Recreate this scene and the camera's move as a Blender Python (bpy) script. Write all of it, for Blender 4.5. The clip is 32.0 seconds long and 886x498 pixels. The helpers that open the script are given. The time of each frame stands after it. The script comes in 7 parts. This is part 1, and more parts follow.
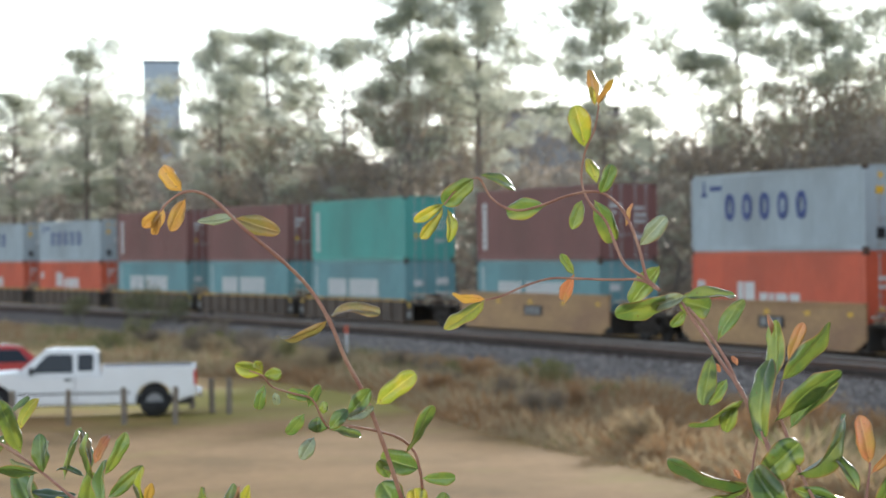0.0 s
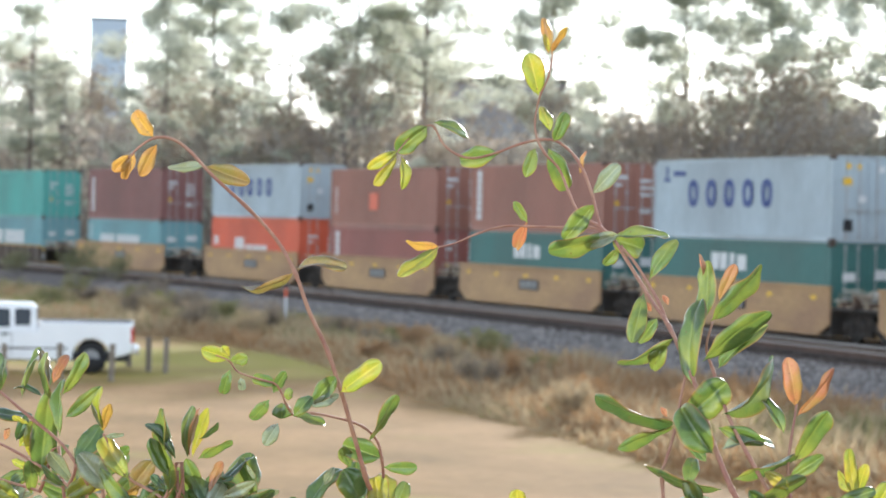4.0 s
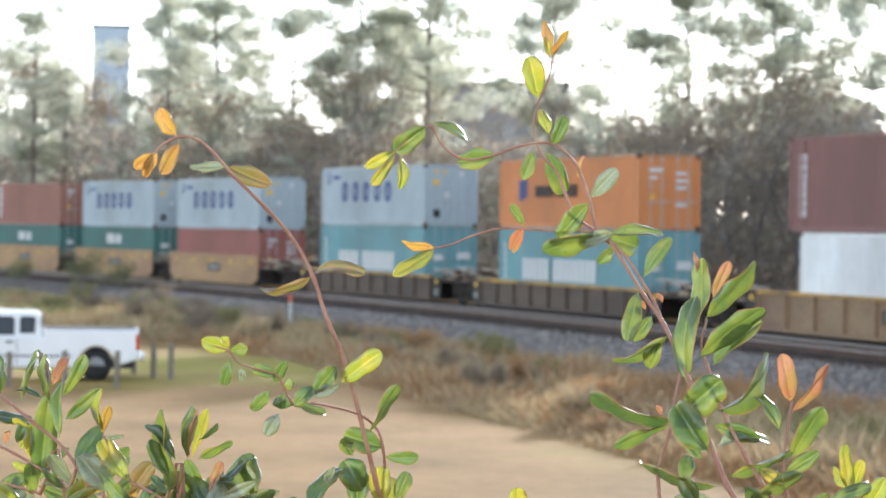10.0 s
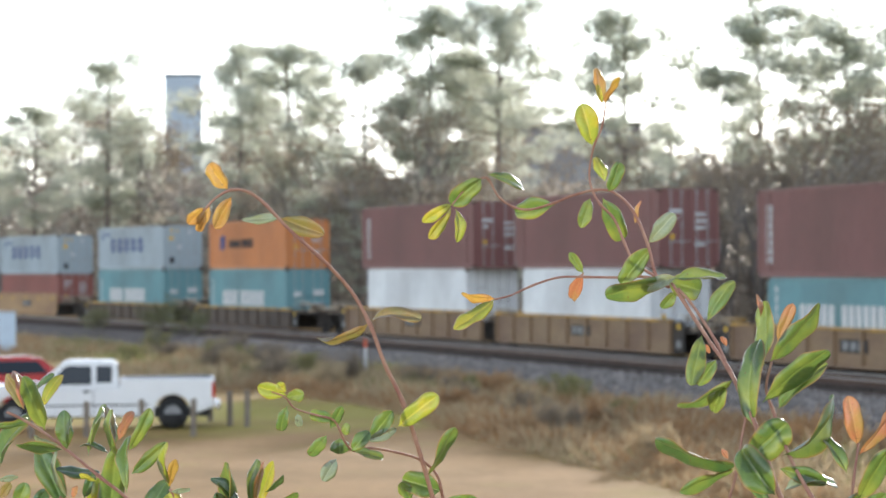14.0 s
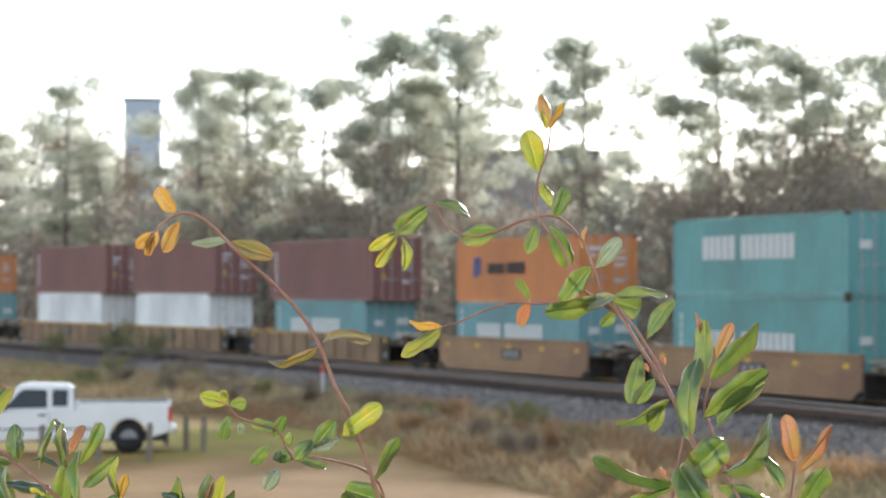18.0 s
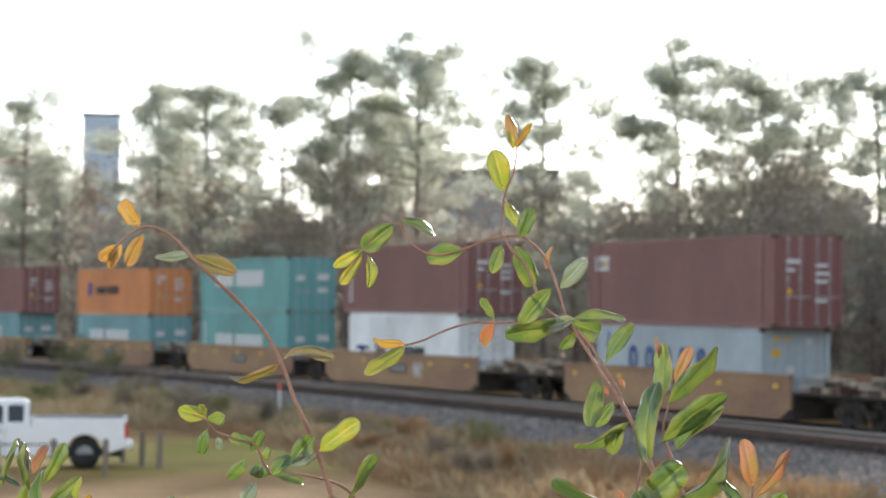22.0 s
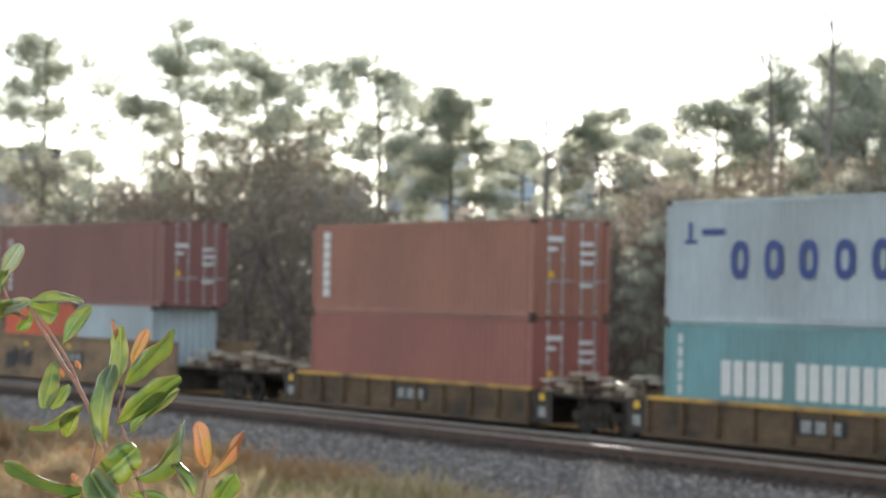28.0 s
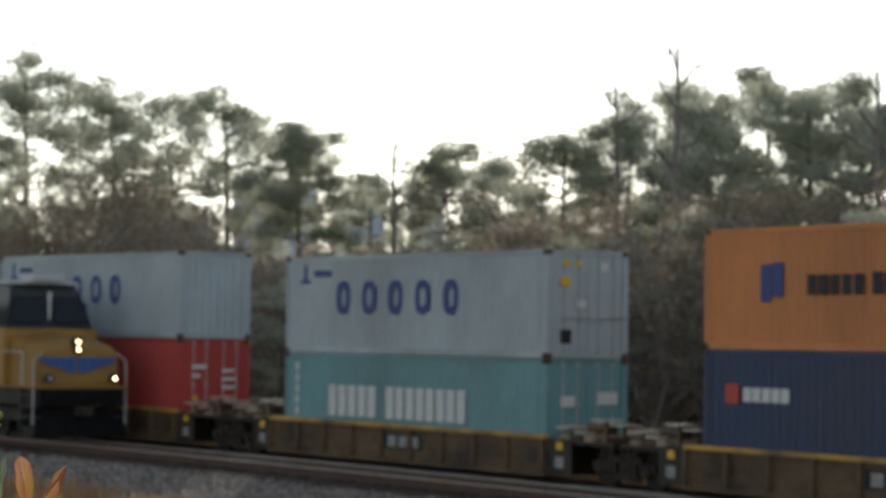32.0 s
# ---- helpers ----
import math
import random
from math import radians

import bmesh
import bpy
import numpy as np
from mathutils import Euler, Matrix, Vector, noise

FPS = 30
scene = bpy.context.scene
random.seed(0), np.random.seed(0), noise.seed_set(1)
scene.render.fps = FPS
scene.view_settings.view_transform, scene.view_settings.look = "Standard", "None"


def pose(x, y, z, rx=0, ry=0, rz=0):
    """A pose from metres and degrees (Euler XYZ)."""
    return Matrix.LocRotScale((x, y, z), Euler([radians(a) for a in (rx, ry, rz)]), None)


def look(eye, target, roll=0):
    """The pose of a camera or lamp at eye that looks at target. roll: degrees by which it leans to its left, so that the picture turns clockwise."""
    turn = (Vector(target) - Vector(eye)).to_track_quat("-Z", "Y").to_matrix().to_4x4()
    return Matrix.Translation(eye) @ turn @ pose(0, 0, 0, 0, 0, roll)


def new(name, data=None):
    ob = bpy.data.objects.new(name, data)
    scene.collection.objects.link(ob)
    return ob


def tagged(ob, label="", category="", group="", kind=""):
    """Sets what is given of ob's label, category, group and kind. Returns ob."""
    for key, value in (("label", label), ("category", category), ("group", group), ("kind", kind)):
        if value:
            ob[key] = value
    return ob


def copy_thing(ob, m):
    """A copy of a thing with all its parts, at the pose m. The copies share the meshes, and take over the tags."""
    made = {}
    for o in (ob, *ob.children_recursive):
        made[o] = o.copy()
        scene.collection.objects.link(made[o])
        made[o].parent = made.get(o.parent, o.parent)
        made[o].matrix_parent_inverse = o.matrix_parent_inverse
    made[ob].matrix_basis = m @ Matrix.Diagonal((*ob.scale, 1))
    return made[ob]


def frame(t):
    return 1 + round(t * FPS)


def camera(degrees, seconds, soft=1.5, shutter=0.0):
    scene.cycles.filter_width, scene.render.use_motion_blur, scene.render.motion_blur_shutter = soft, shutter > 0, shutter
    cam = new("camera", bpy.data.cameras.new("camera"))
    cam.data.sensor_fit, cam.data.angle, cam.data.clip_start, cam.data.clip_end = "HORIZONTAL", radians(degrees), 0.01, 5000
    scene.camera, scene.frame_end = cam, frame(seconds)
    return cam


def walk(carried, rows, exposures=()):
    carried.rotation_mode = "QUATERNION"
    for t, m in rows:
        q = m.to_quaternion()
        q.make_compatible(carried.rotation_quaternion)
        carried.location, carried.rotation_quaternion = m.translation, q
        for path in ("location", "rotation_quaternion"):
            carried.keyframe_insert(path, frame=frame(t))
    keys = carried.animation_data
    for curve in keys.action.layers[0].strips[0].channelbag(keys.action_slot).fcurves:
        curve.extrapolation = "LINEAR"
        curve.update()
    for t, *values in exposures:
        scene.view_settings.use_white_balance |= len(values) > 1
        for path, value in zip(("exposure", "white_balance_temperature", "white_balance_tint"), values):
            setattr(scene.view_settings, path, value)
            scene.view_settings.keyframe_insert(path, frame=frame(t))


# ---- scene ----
cam = camera(19.77, 32.0, soft=1.6)

# seconds, place in metres, turn in degrees
PATH = [
    (0, -0.005, -0.014, 3.289, 89.958, 0.800, 69.817),
    (0.5, -0.005, -0.015, 3.267, 89.956, -0.084, 70.139),
    (1, -0.004, -0.010, 3.264, 89.810, -0.310, 69.971),
    (1.5, -0.003, -0.009, 3.260, 89.627, -0.714, 69.606),
    (2, -0.004, -0.009, 3.259, 89.491, -0.990, 69.274),
    (2.5, -0.004, -0.010, 3.259, 89.396, -1.107, 69.011),
    (3, -0.004, -0.010, 3.257, 89.339, -1.169, 68.764),
    (3.5, -0.003, -0.007, 3.256, 89.295, -1.173, 68.627),
    (4, -0.003, -0.007, 3.253, 89.261, -1.172, 68.522),
    (4.5, -0.002, -0.006, 3.253, 89.217, -1.183, 68.454),
    (6.5, -0.001, -0.001, 3.252, 89.115, -1.151, 68.355),
    (7, -0.001, -0.002, 3.252, 89.120, -1.103, 68.369),
    (7.5, -0.000, -0.001, 3.252, 89.119, -1.129, 68.382),
    (8, -0.001, -0.001, 3.252, 89.130, -1.171, 68.395),
    (8.5, -0.000, -0.001, 3.251, 89.128, -1.198, 68.410),
    (9, 0.000, 0.000, 3.250, 89.154, -1.143, 68.445),
    (9.5, 0.000, 0.001, 3.250, 89.203, -1.025, 68.382),
    (10, 0.001, 0.002, 3.249, 89.353, -0.634, 68.612),
    (10.5, 0.001, 0.002, 3.250, 89.514, -0.341, 69.316),
    (11, 0.001, 0.003, 3.252, 89.709, 0.019, 69.978),
    (11.5, 0.002, 0.006, 3.253, 89.943, 0.146, 70.107),
    (12, 0.003, 0.009, 3.254, 90.169, 0.240, 70.180),
    (12.5, 0.004, 0.010, 3.253, 90.294, 0.275, 70.210),
    (13, 0.004, 0.011, 3.254, 90.309, 0.357, 70.228),
    (13.5, 0.004, 0.012, 3.254, 90.308, 0.420, 70.271),
    (15.5, 0.007, 0.020, 3.254, 90.411, 0.283, 70.185),
    (16, 0.009, 0.024, 3.250, 90.510, 0.181, 69.976),
    (16.5, 0.009, 0.025, 3.248, 90.605, 0.148, 69.774),
    (17, 0.011, 0.029, 3.247, 90.701, 0.078, 69.608),
    (17.5, 0.011, 0.030, 3.246, 90.797, 0.051, 69.462),
    (18, 0.011, 0.029, 3.245, 90.903, 0.001, 69.338),
    (18.5, 0.011, 0.028, 3.246, 91.006, -0.099, 69.231),
    (19, 0.010, 0.026, 3.248, 91.099, -0.157, 69.118),
    (19.5, 0.010, 0.026, 3.248, 91.182, -0.203, 69.011),
    (20, 0.010, 0.027, 3.247, 91.242, -0.219, 68.915),
    (20.5, 0.010, 0.027, 3.247, 91.274, -0.255, 68.824),
    (21, 0.011, 0.027, 3.247, 91.309, -0.290, 68.718),
    (21.5, 0.011, 0.027, 3.247, 91.320, -0.400, 68.573),
    (22, 0.011, 0.027, 3.248, 91.323, -0.499, 68.391),
    (22.5, 0.011, 0.027, 3.249, 91.335, -0.607, 68.201),
    (23, 0.012, 0.030, 3.251, 91.326, -0.580, 68.045),
    (23.5, 0.013, 0.032, 3.252, 91.318, -0.514, 67.893),
    (24, 0.016, 0.040, 3.254, 91.288, -0.395, 67.767),
    (24.5, 0.019, 0.047, 3.254, 91.229, -0.411, 67.487),
    (25, 0.029, 0.063, 3.254, 91.163, -0.139, 65.362),
    (25.5, 0.040, 0.074, 3.247, 91.023, 0.153, 61.747),
    (26, 0.047, 0.077, 3.249, 90.868, 0.379, 58.668),
    (26.5, 0.042, 0.066, 3.251, 90.757, 0.346, 57.562),
    (28.5, 0.039, 0.060, 3.250, 91.218, -1.357, 57.160),
    (29, 0.041, 0.063, 3.251, 91.390, -1.585, 57.065),
    (29.5, 0.042, 0.065, 3.249, 91.565, -1.525, 56.922),
    (30, 0.042, 0.064, 3.246, 91.725, -1.380, 56.602),
    (30.5, 0.043, 0.064, 3.245, 91.833, -1.205, 56.121),
    (31, 0.047, 0.069, 3.247, 91.904, -1.063, 55.439),
    (31.5, 0.051, 0.072, 3.247, 91.944, -1.009, 54.647),
    (32, 0.056, 0.076, 3.248, 91.914, -0.835, 53.802),
]
cam.data.dof.use_dof = True
cam.data.dof.focus_distance = 2.45
cam.data.dof.aperture_fstop = 19.0
EXPOSURE = [(0, 1.15, 6000, 10), (2, 1.48, 5950, 11), (6.5, 1.76, 5900, 11), (9, 1.76, 5900, 11), (13, 1.53, 6000, 12), (20, 1.3, 6100, 12), (24, 1.2, 6150, 11), (26, 1.4, 6250, 10), (30, 0.9, 6400, 10), (32, 0.25, 6400, 10)]
walk(cam, [(t, pose(x, y, z, a, b, c)) for t, x, y, z, a, b, c in PATH], EXPOSURE)

# ---- light ----
SUN_AZ, SUN_EL = radians(38), radians(12.5)      # azimuth from -x towards +y
sun_dir = Vector((-math.cos(SUN_AZ) * math.cos(SUN_EL), math.sin(SUN_AZ) * math.cos(SUN_EL), math.sin(SUN_EL)))
world = bpy.data.worlds.new("world")
scene.world = world
world.use_nodes = True
nt = world.node_tree
bg = nt.nodes["Background"]
sky = nt.nodes.new("ShaderNodeTexSky")
sky.sky_type = "NISHITA"
sky.sun_disc = False
sky.sun_elevation, sky.sun_rotation = SUN_EL, math.atan2(sun_dir.x, sun_dir.y)
sky.air_density, sky.dust_density, sky.ozone_density = 1.0, 0.08, 1.0
haze = nt.nodes.new("ShaderNodeHueSaturation")      # thin high cloud takes most of the colour out of the sky
haze.inputs["Saturation"].default_value = 0.42
nt.links.new(sky.outputs[0], haze.inputs["Color"])
nt.links.new(haze.outputs[0], bg.inputs[0])
bg.inputs[1].default_value = 0.15
lamp = bpy.data.lights.new("sun", "SUN")
lamp.energy, lamp.angle, lamp.color = 2.2, radians(1.0), (1.0, 0.9, 0.76)
sun = new("sun", lamp)
sun.matrix_world = look(sun_dir * 100, (0, 0, 0))


# ---- materials ----
def mat(name, col, rough=0.7, metal=0.0, vary=0.25, scale=3.0, fine=40.0, bump=0.2, col2=None, stretch=(1, 1, 1), spec=0.5, island=0.0, obj=0.0):
    """A painted, stained or grown surface: two scales of variation, fine relief."""
    m = bpy.data.materials.new(name)
    m.use_nodes = True
    n, l = m.node_tree.nodes, m.node_tree.links
    b = n["Principled BSDF"]
    tc = n.new("ShaderNodeTexCoord")
    mp = n.new("ShaderNodeMapping")
    mp.inputs["Scale"].default_value = stretch
    l.new(tc.outputs["Object"], mp.inputs[0])
    big, small = n.new("ShaderNodeTexNoise"), n.new("ShaderNodeTexNoise")
    big.inputs["Scale"].default_value, small.inputs["Scale"].default_value = scale, fine
    big.inputs["Detail"].default_value, small.inputs["Detail"].default_value = 5, 3
    l.new(mp.outputs[0], big.inputs[0])
    l.new(mp.outputs[0], small.inputs[0])
    mix = n.new("ShaderNodeMix")
    mix.data_type = "RGBA"
    c2 = col2 or [c * (1 - vary) for c in col]
    mix.inputs[6].default_value, mix.inputs[7].default_value = (*col, 1), (*c2, 1)
    ramp = n.new("ShaderNodeMapRange")
    ramp.inputs[1].default_value, ramp.inputs[2].default_value = 0.38, 0.66
    l.new(big.outputs[0], ramp.inputs[0])
    l.new(ramp.outputs[0], mix.inputs[0])
    hsv = n.new("ShaderNodeHueSaturation")
    l.new(mix.outputs[2], hsv.inputs["Color"])
    val = n.new("ShaderNodeMapRange")
    val.inputs[3].default_value, val.inputs[4].default_value = 1 - vary, 1 + vary
    l.new(small.outputs[0], val.inputs[0])
    out = val.outputs[0]
    for amount, kind in ((island, "Random Per Island"), (obj, "Random")):
        if amount:
            g = n.new("ShaderNodeNewGeometry") if kind != "Random" else n.new("ShaderNodeObjectInfo")
            r = n.new("ShaderNodeMapRange")
            r.inputs[3].default_value, r.inputs[4].default_value = 1 - amount, 1 + amount
            l.new(g.outputs[kind], r.inputs[0])
            mul = n.new("ShaderNodeMath")
            mul.operation = "MULTIPLY"
            l.new(out, mul.inputs[0])
            l.new(r.outputs[0], mul.inputs[1])
            out = mul.outputs[0]
    l.new(out, hsv.inputs["Value"])
    l.new(hsv.outputs[0], b.inputs["Base Color"])
    b.inputs["Roughness"].default_value, b.inputs["Metallic"].default_value = rough, metal
    b.inputs["Specular IOR Level"].default_value = spec
    if bump:
        bp = n.new("ShaderNodeBump")
        bp.inputs["Strength"].default_value, bp.inputs["Distance"].default_value = bump, 0.02
        l.new(small.outputs[0], bp.inputs["Height"])
        l.new(bp.outputs[0], b.inputs["Normal"])
    return m


def leafy(name, col, col2, through_col, share=0.45, rough=0.4, scale=30, fine=200, obj=0.25, island=0.0, spec=0.5):
    """A leaf: a glossy green face that lets light through."""
    m = mat(name, col, rough, 0, 0.18, scale, fine, 0.12, col2, obj=obj, island=island, spec=spec)
    n, l = m.node_tree.nodes, m.node_tree.links
    b, o = n["Principled BSDF"], n["Material Output"]
    t = n.new("ShaderNodeBsdfTranslucent")
    t.inputs[0].default_value = (*through_col, 1)
    mx = n.new("ShaderNodeMixShader")
    mx.inputs[0].default_value = share
    l.new(b.outputs[0], mx.inputs[1])
    l.new(t.outputs[0], mx.inputs[2])
    l.new(mx.outputs[0], o.inputs[0])
    return m


def glow(name, col, strength):
    m = bpy.data.materials.new(name)
    m.use_nodes = True
    b = m.node_tree.nodes["Principled BSDF"]
    b.inputs["Base Color"].default_value = (*col, 1)
    b.inputs["Emission Color"].default_value = (*col, 1)
    b.inputs["Emission Strength"].default_value = strength
    return m


def glass(name, col=(0.03, 0.04, 0.05), rough=0.05):
    return mat(name, col, rough, 0, 0.05, 1, 5, 0, spec=0.8)


PAINT = {k: mat("paint_" + k, c, 0.55, 0, 0.14, 0.7, 9, 0.12, [q * 0.7 + w for q, w in zip(c, (0.02, 0.012, 0.008))], (0.5, 0.5, 0.22)) for k, c in {
    "brown": (0.215, 0.092, 0.082), "terracotta": (0.31, 0.135, 0.095), "grey": (0.40, 0.47, 0.505), "teal": (0.16, 0.335, 0.36),
    "bright_teal": (0.09, 0.38, 0.33), "green": (0.05, 0.16, 0.145), "orange": (0.60, 0.225, 0.07), "red": (0.46, 0.055, 0.05),
    "orange_red": (0.64, 0.12, 0.055), "white": (0.80, 0.82, 0.82), "navy": (0.02, 0.045, 0.11), "sea_green": (0.14, 0.36, 0.35), "brick": (0.30, 0.105, 0.085)}.items()}
M_DARK = mat("grimy_steel", (0.028, 0.025, 0.023), 0.75, 0.2, 0.4, 2, 20, 0.3, (0.06, 0.045, 0.035))
M_RUST = mat("rusty_steel", (0.12, 0.07, 0.045), 0.8, 0.2, 0.4, 2, 20, 0.3, (0.05, 0.035, 0.03))
M_LETTER = mat("faded_white_lettering", (0.62, 0.63, 0.62), 0.6, 0, 0.1, 4, 30, 0)
M_STENCIL = mat("grey_stencil", (0.30, 0.30, 0.29), 0.7, 0, 0.3, 6, 40, 0)
M_BLUE = mat("blue_lettering", (0.03, 0.06, 0.22), 0.6, 0, 0.1, 4, 30, 0)
M_YELLOWSTICK = mat("yellow_decal", (0.75, 0.45, 0.03), 0.6, 0, 0.1, 4, 30, 0)
M_BLACK = mat("black_decal", (0.02, 0.02, 0.022), 0.7, 0, 0.1, 4, 30, 0)
M_BAR = mat("galvanised_bar", (0.42, 0.42, 0.42), 0.5, 0.6, 0.2, 4, 30, 0.1)
WELL = {"smooth": mat("yellow_car_paint", (0.41, 0.25, 0.11), 0.65, 0, 0.25, 0.8, 8, 0.2, (0.29, 0.165, 0.085), (0.4, 1, 1)),
        "tall": mat("grimy_yellow_car_paint", (0.25, 0.163, 0.088), 0.75, 0, 0.35, 1.3, 8, 0.25, (0.11, 0.075, 0.05), (0.4, 1, 1)),
        "brown": mat("weathered_yellow_car_paint", (0.32, 0.195, 0.095), 0.7, 0, 0.25, 0.6, 8, 0.2, (0.22, 0.12, 0.07), (0.4, 1, 1)),
        "ribbed": mat("faded_brown_car_paint", (0.27, 0.18, 0.10), 0.7, 0, 0.25, 0.8, 8, 0.2, (0.19, 0.115, 0.07), (0.4, 1, 1)),
        # ribbed car paint darkened to hold the wells' shade, with grimy mottling
        "low": mat("shaded_grimy_brown_car_paint", (0.135, 0.088, 0.05), 0.75, 0, 0.35, 1.3, 8, 0.2, (0.05, 0.036, 0.026), (0.4, 1, 1), spec=0.3),
        "dark": mat("dirty_brown_car_paint", (0.11, 0.078, 0.056), 0.7, 0, 0.25, 0.8, 8, 0.2, (0.07, 0.05, 0.038), (0.4, 1, 1))}
M_CHORD = mat("worn_yellow_chord", (0.60, 0.34, 0.06), 0.65, 0, 0.3, 0.9, 12, 0.2, (0.16, 0.10, 0.055), (0.9, 1, 1))
M_RAIL = mat("polished_rail", (0.34, 0.31, 0.29), 0.45, 0.5, 0.1, 3, 30, 0.05)
M_RAILSIDE = mat("rusty_rail_web", (0.10, 0.055, 0.035), 0.85, 0, 0.3, 3, 30, 0.3)
M_TIE = mat("creosoted_tie", (0.06, 0.045, 0.035), 0.9, 0, 0.4, 4, 30, 0.4, obj=0.3)
M_BED = mat("fouled_ballast", (0.07, 0.05, 0.038), 0.95, 0, 0.4, 1.2, 14, 0.8, (0.042, 0.031, 0.026), spec=0.1)
M_BALLAST = mat("grey_ballast", (0.155, 0.134, 0.118), 0.95, 0, 0.5, 2.5, 14, 1.0, (0.098, 0.084, 0.074), spec=0.1)
M_STONE = mat("ballast_stone", (0.29, 0.262, 0.236), 0.9, 0, 0.2, 2, 30, 0.3, (0.17, 0.155, 0.143), island=0.6)
M_WEED = leafy("dry_weeds", (0.47, 0.38, 0.24), (0.40, 0.31, 0.19), (0.52, 0.40, 0.24), 0.42, 0.9, 0.12, 3, 0, 0.22, spec=0.1)
M_WEEDG = leafy("green_weeds", (0.24, 0.23, 0.11), (0.3, 0.26, 0.13), (0.28, 0.28, 0.1), 0.35, 0.9, 0.35, 6, 0, 0.3, spec=0.1)
M_BARK = mat("pine_bark", (0.20, 0.165, 0.14), 0.95, 0, 0.3, 1.5, 12, 0.6, stretch=(1, 1, 0.3))
M_BARE = mat("grey_bark", (0.23, 0.205, 0.185), 0.95, 0, 0.3, 1.5, 12, 0.5, stretch=(1, 1, 0.3))
# haze over the crowns is put into the needles' pale translucent colour
M_NEEDLE = leafy("haze_paled_pine_needles", (0.125, 0.15, 0.115), (0.15, 0.165, 0.13), (0.62, 0.64, 0.52), 0.75, 0.7, 0.5, 6, 0.15, 0.35, spec=0.2)
M_BRUSH = leafy("brown_thicket", (0.30, 0.275, 0.24), (0.24, 0.225, 0.20), (0.44, 0.38, 0.31), 0.46, 0.9, 0.1, 3, 0, 0.4, spec=0.1)
M_DRYLEAF = leafy("dry_foliage", (0.25, 0.205, 0.155), (0.19, 0.17, 0.13), (0.34, 0.27, 0.19), 0.4, 0.9, 0.3, 5, 0.2, 0.4, spec=0.1)


def lawn_material():
    """Mown winter grass: tan, bleached and brown patches, and a greener stretch round the parking posts."""
    m = mat("dry_lawn", (0.34, 0.203, 0.084), 0.95, 0, 0.3, 0.3, 4, 0.6, (0.225, 0.138, 0.054), spec=0.1)
    n, l = m.node_tree.nodes, m.node_tree.links
    b = n["Principled BSDF"]
    tc, dist, nz = n.new("ShaderNodeTexCoord"), n.new("ShaderNodeVectorMath"), n.new("ShaderNodeTexNoise")
    dist.operation = "DISTANCE"
    dist.inputs[1].default_value = (-68, 19, -0.86)
    nz.inputs["Scale"].default_value, nz.inputs["Detail"].default_value = 0.35, 4
    l.new(tc.outputs["Object"], dist.inputs[0])
    l.new(tc.outputs["Object"], nz.inputs[0])
    near = n.new("ShaderNodeMapRange")
    near.inputs[1].default_value, near.inputs[2].default_value, near.inputs[3].default_value, near.inputs[4].default_value = 3, 11, 0.5, 0.0
    l.new(dist.outputs["Value"], near.inputs[0])
    add = n.new("ShaderNodeMath")
    l.new(near.outputs[0], add.inputs[0])
    l.new(nz.outputs[0], add.inputs[1])
    cut = n.new("ShaderNodeMapRange")
    cut.inputs[1].default_value, cut.inputs[2].default_value, cut.inputs[4].default_value = 0.54, 0.95, 0.8
    l.new(add.outputs[0], cut.inputs[0])
    mix = n.new("ShaderNodeMix")
    mix.data_type = "RGBA"
    l.new(cut.outputs[0], mix.inputs[0])
    l.new(b.inputs["Base Color"].links[0].from_socket, mix.inputs[6])
    mix.inputs[7].default_value = (0.30, 0.27, 0.055, 1)
    l.new(mix.outputs[2], b.inputs["Base Color"])
    return m


M_LAWN = lawn_material()


# ---- building helpers ----
def add_box(bm, x0, x1, y0, y1, z0, z1):
    v = [bm.verts.new((x, y, z)) for x in (x0, x1) for y in (y0, y1) for z in (z0, z1)]
    for f in ((0, 1, 3, 2), (4, 6, 7, 5), (0, 4, 5, 1), (2, 3, 7, 6), (0, 2, 6, 4), (1, 5, 7, 3)):
        bm.faces.new([v[i] for i in f])
    return v


def add_tube(bm, pts, radii, sides=6):
    """A tapering tube along points."""
    rings = []
    pts = [Vector(p) for p in pts]
    for i, p in enumerate(pts):
        d = (pts[min(i + 1, len(pts) - 1)] - pts[max(i - 1, 0)])
        d = d.normalized() if d.length > 1e-9 else Vector((0, 0, 1))
        a = d.orthogonal().normalized()
        if rings:
            a = (last - d * last.dot(d)).normalized()
        last = a
        c = d.cross(a)
        r = radii[i] if isinstance(radii, (list, tuple)) else radii
        rings.append([bm.verts.new(p + (a * math.cos(k * math.tau / sides) + c * math.sin(k * math.tau / sides)) * r) for k in range(sides)])
    for q, w in zip(rings, rings[1:]):
        for k in range(sides):
            bm.faces.new((q[k], q[(k + 1) % sides], w[(k + 1) % sides], w[k]))
    bm.faces.new(rings[0][::-1])
    bm.faces.new(rings[-1])


def add_disc(bm, c, axis, r, depth, sides=20):
    """A short cylinder centred at c along an axis (0, 1, 2)."""
    e = Vector([1.0 if i == axis else 0.0 for i in range(3)])
    add_tube(bm, [Vector(c) - e * depth / 2, Vector(c) + e * depth / 2], r, sides)


def mesh_of(name, bm, material, smooth=False):
    me = bpy.data.meshes.new(name)
    bm.normal_update()
    bm.to_mesh(me)
    bm.free()
    me.materials.append(material)
    if smooth:
        me.polygons.foreach_set("use_smooth", [True] * len(me.polygons))
    return me


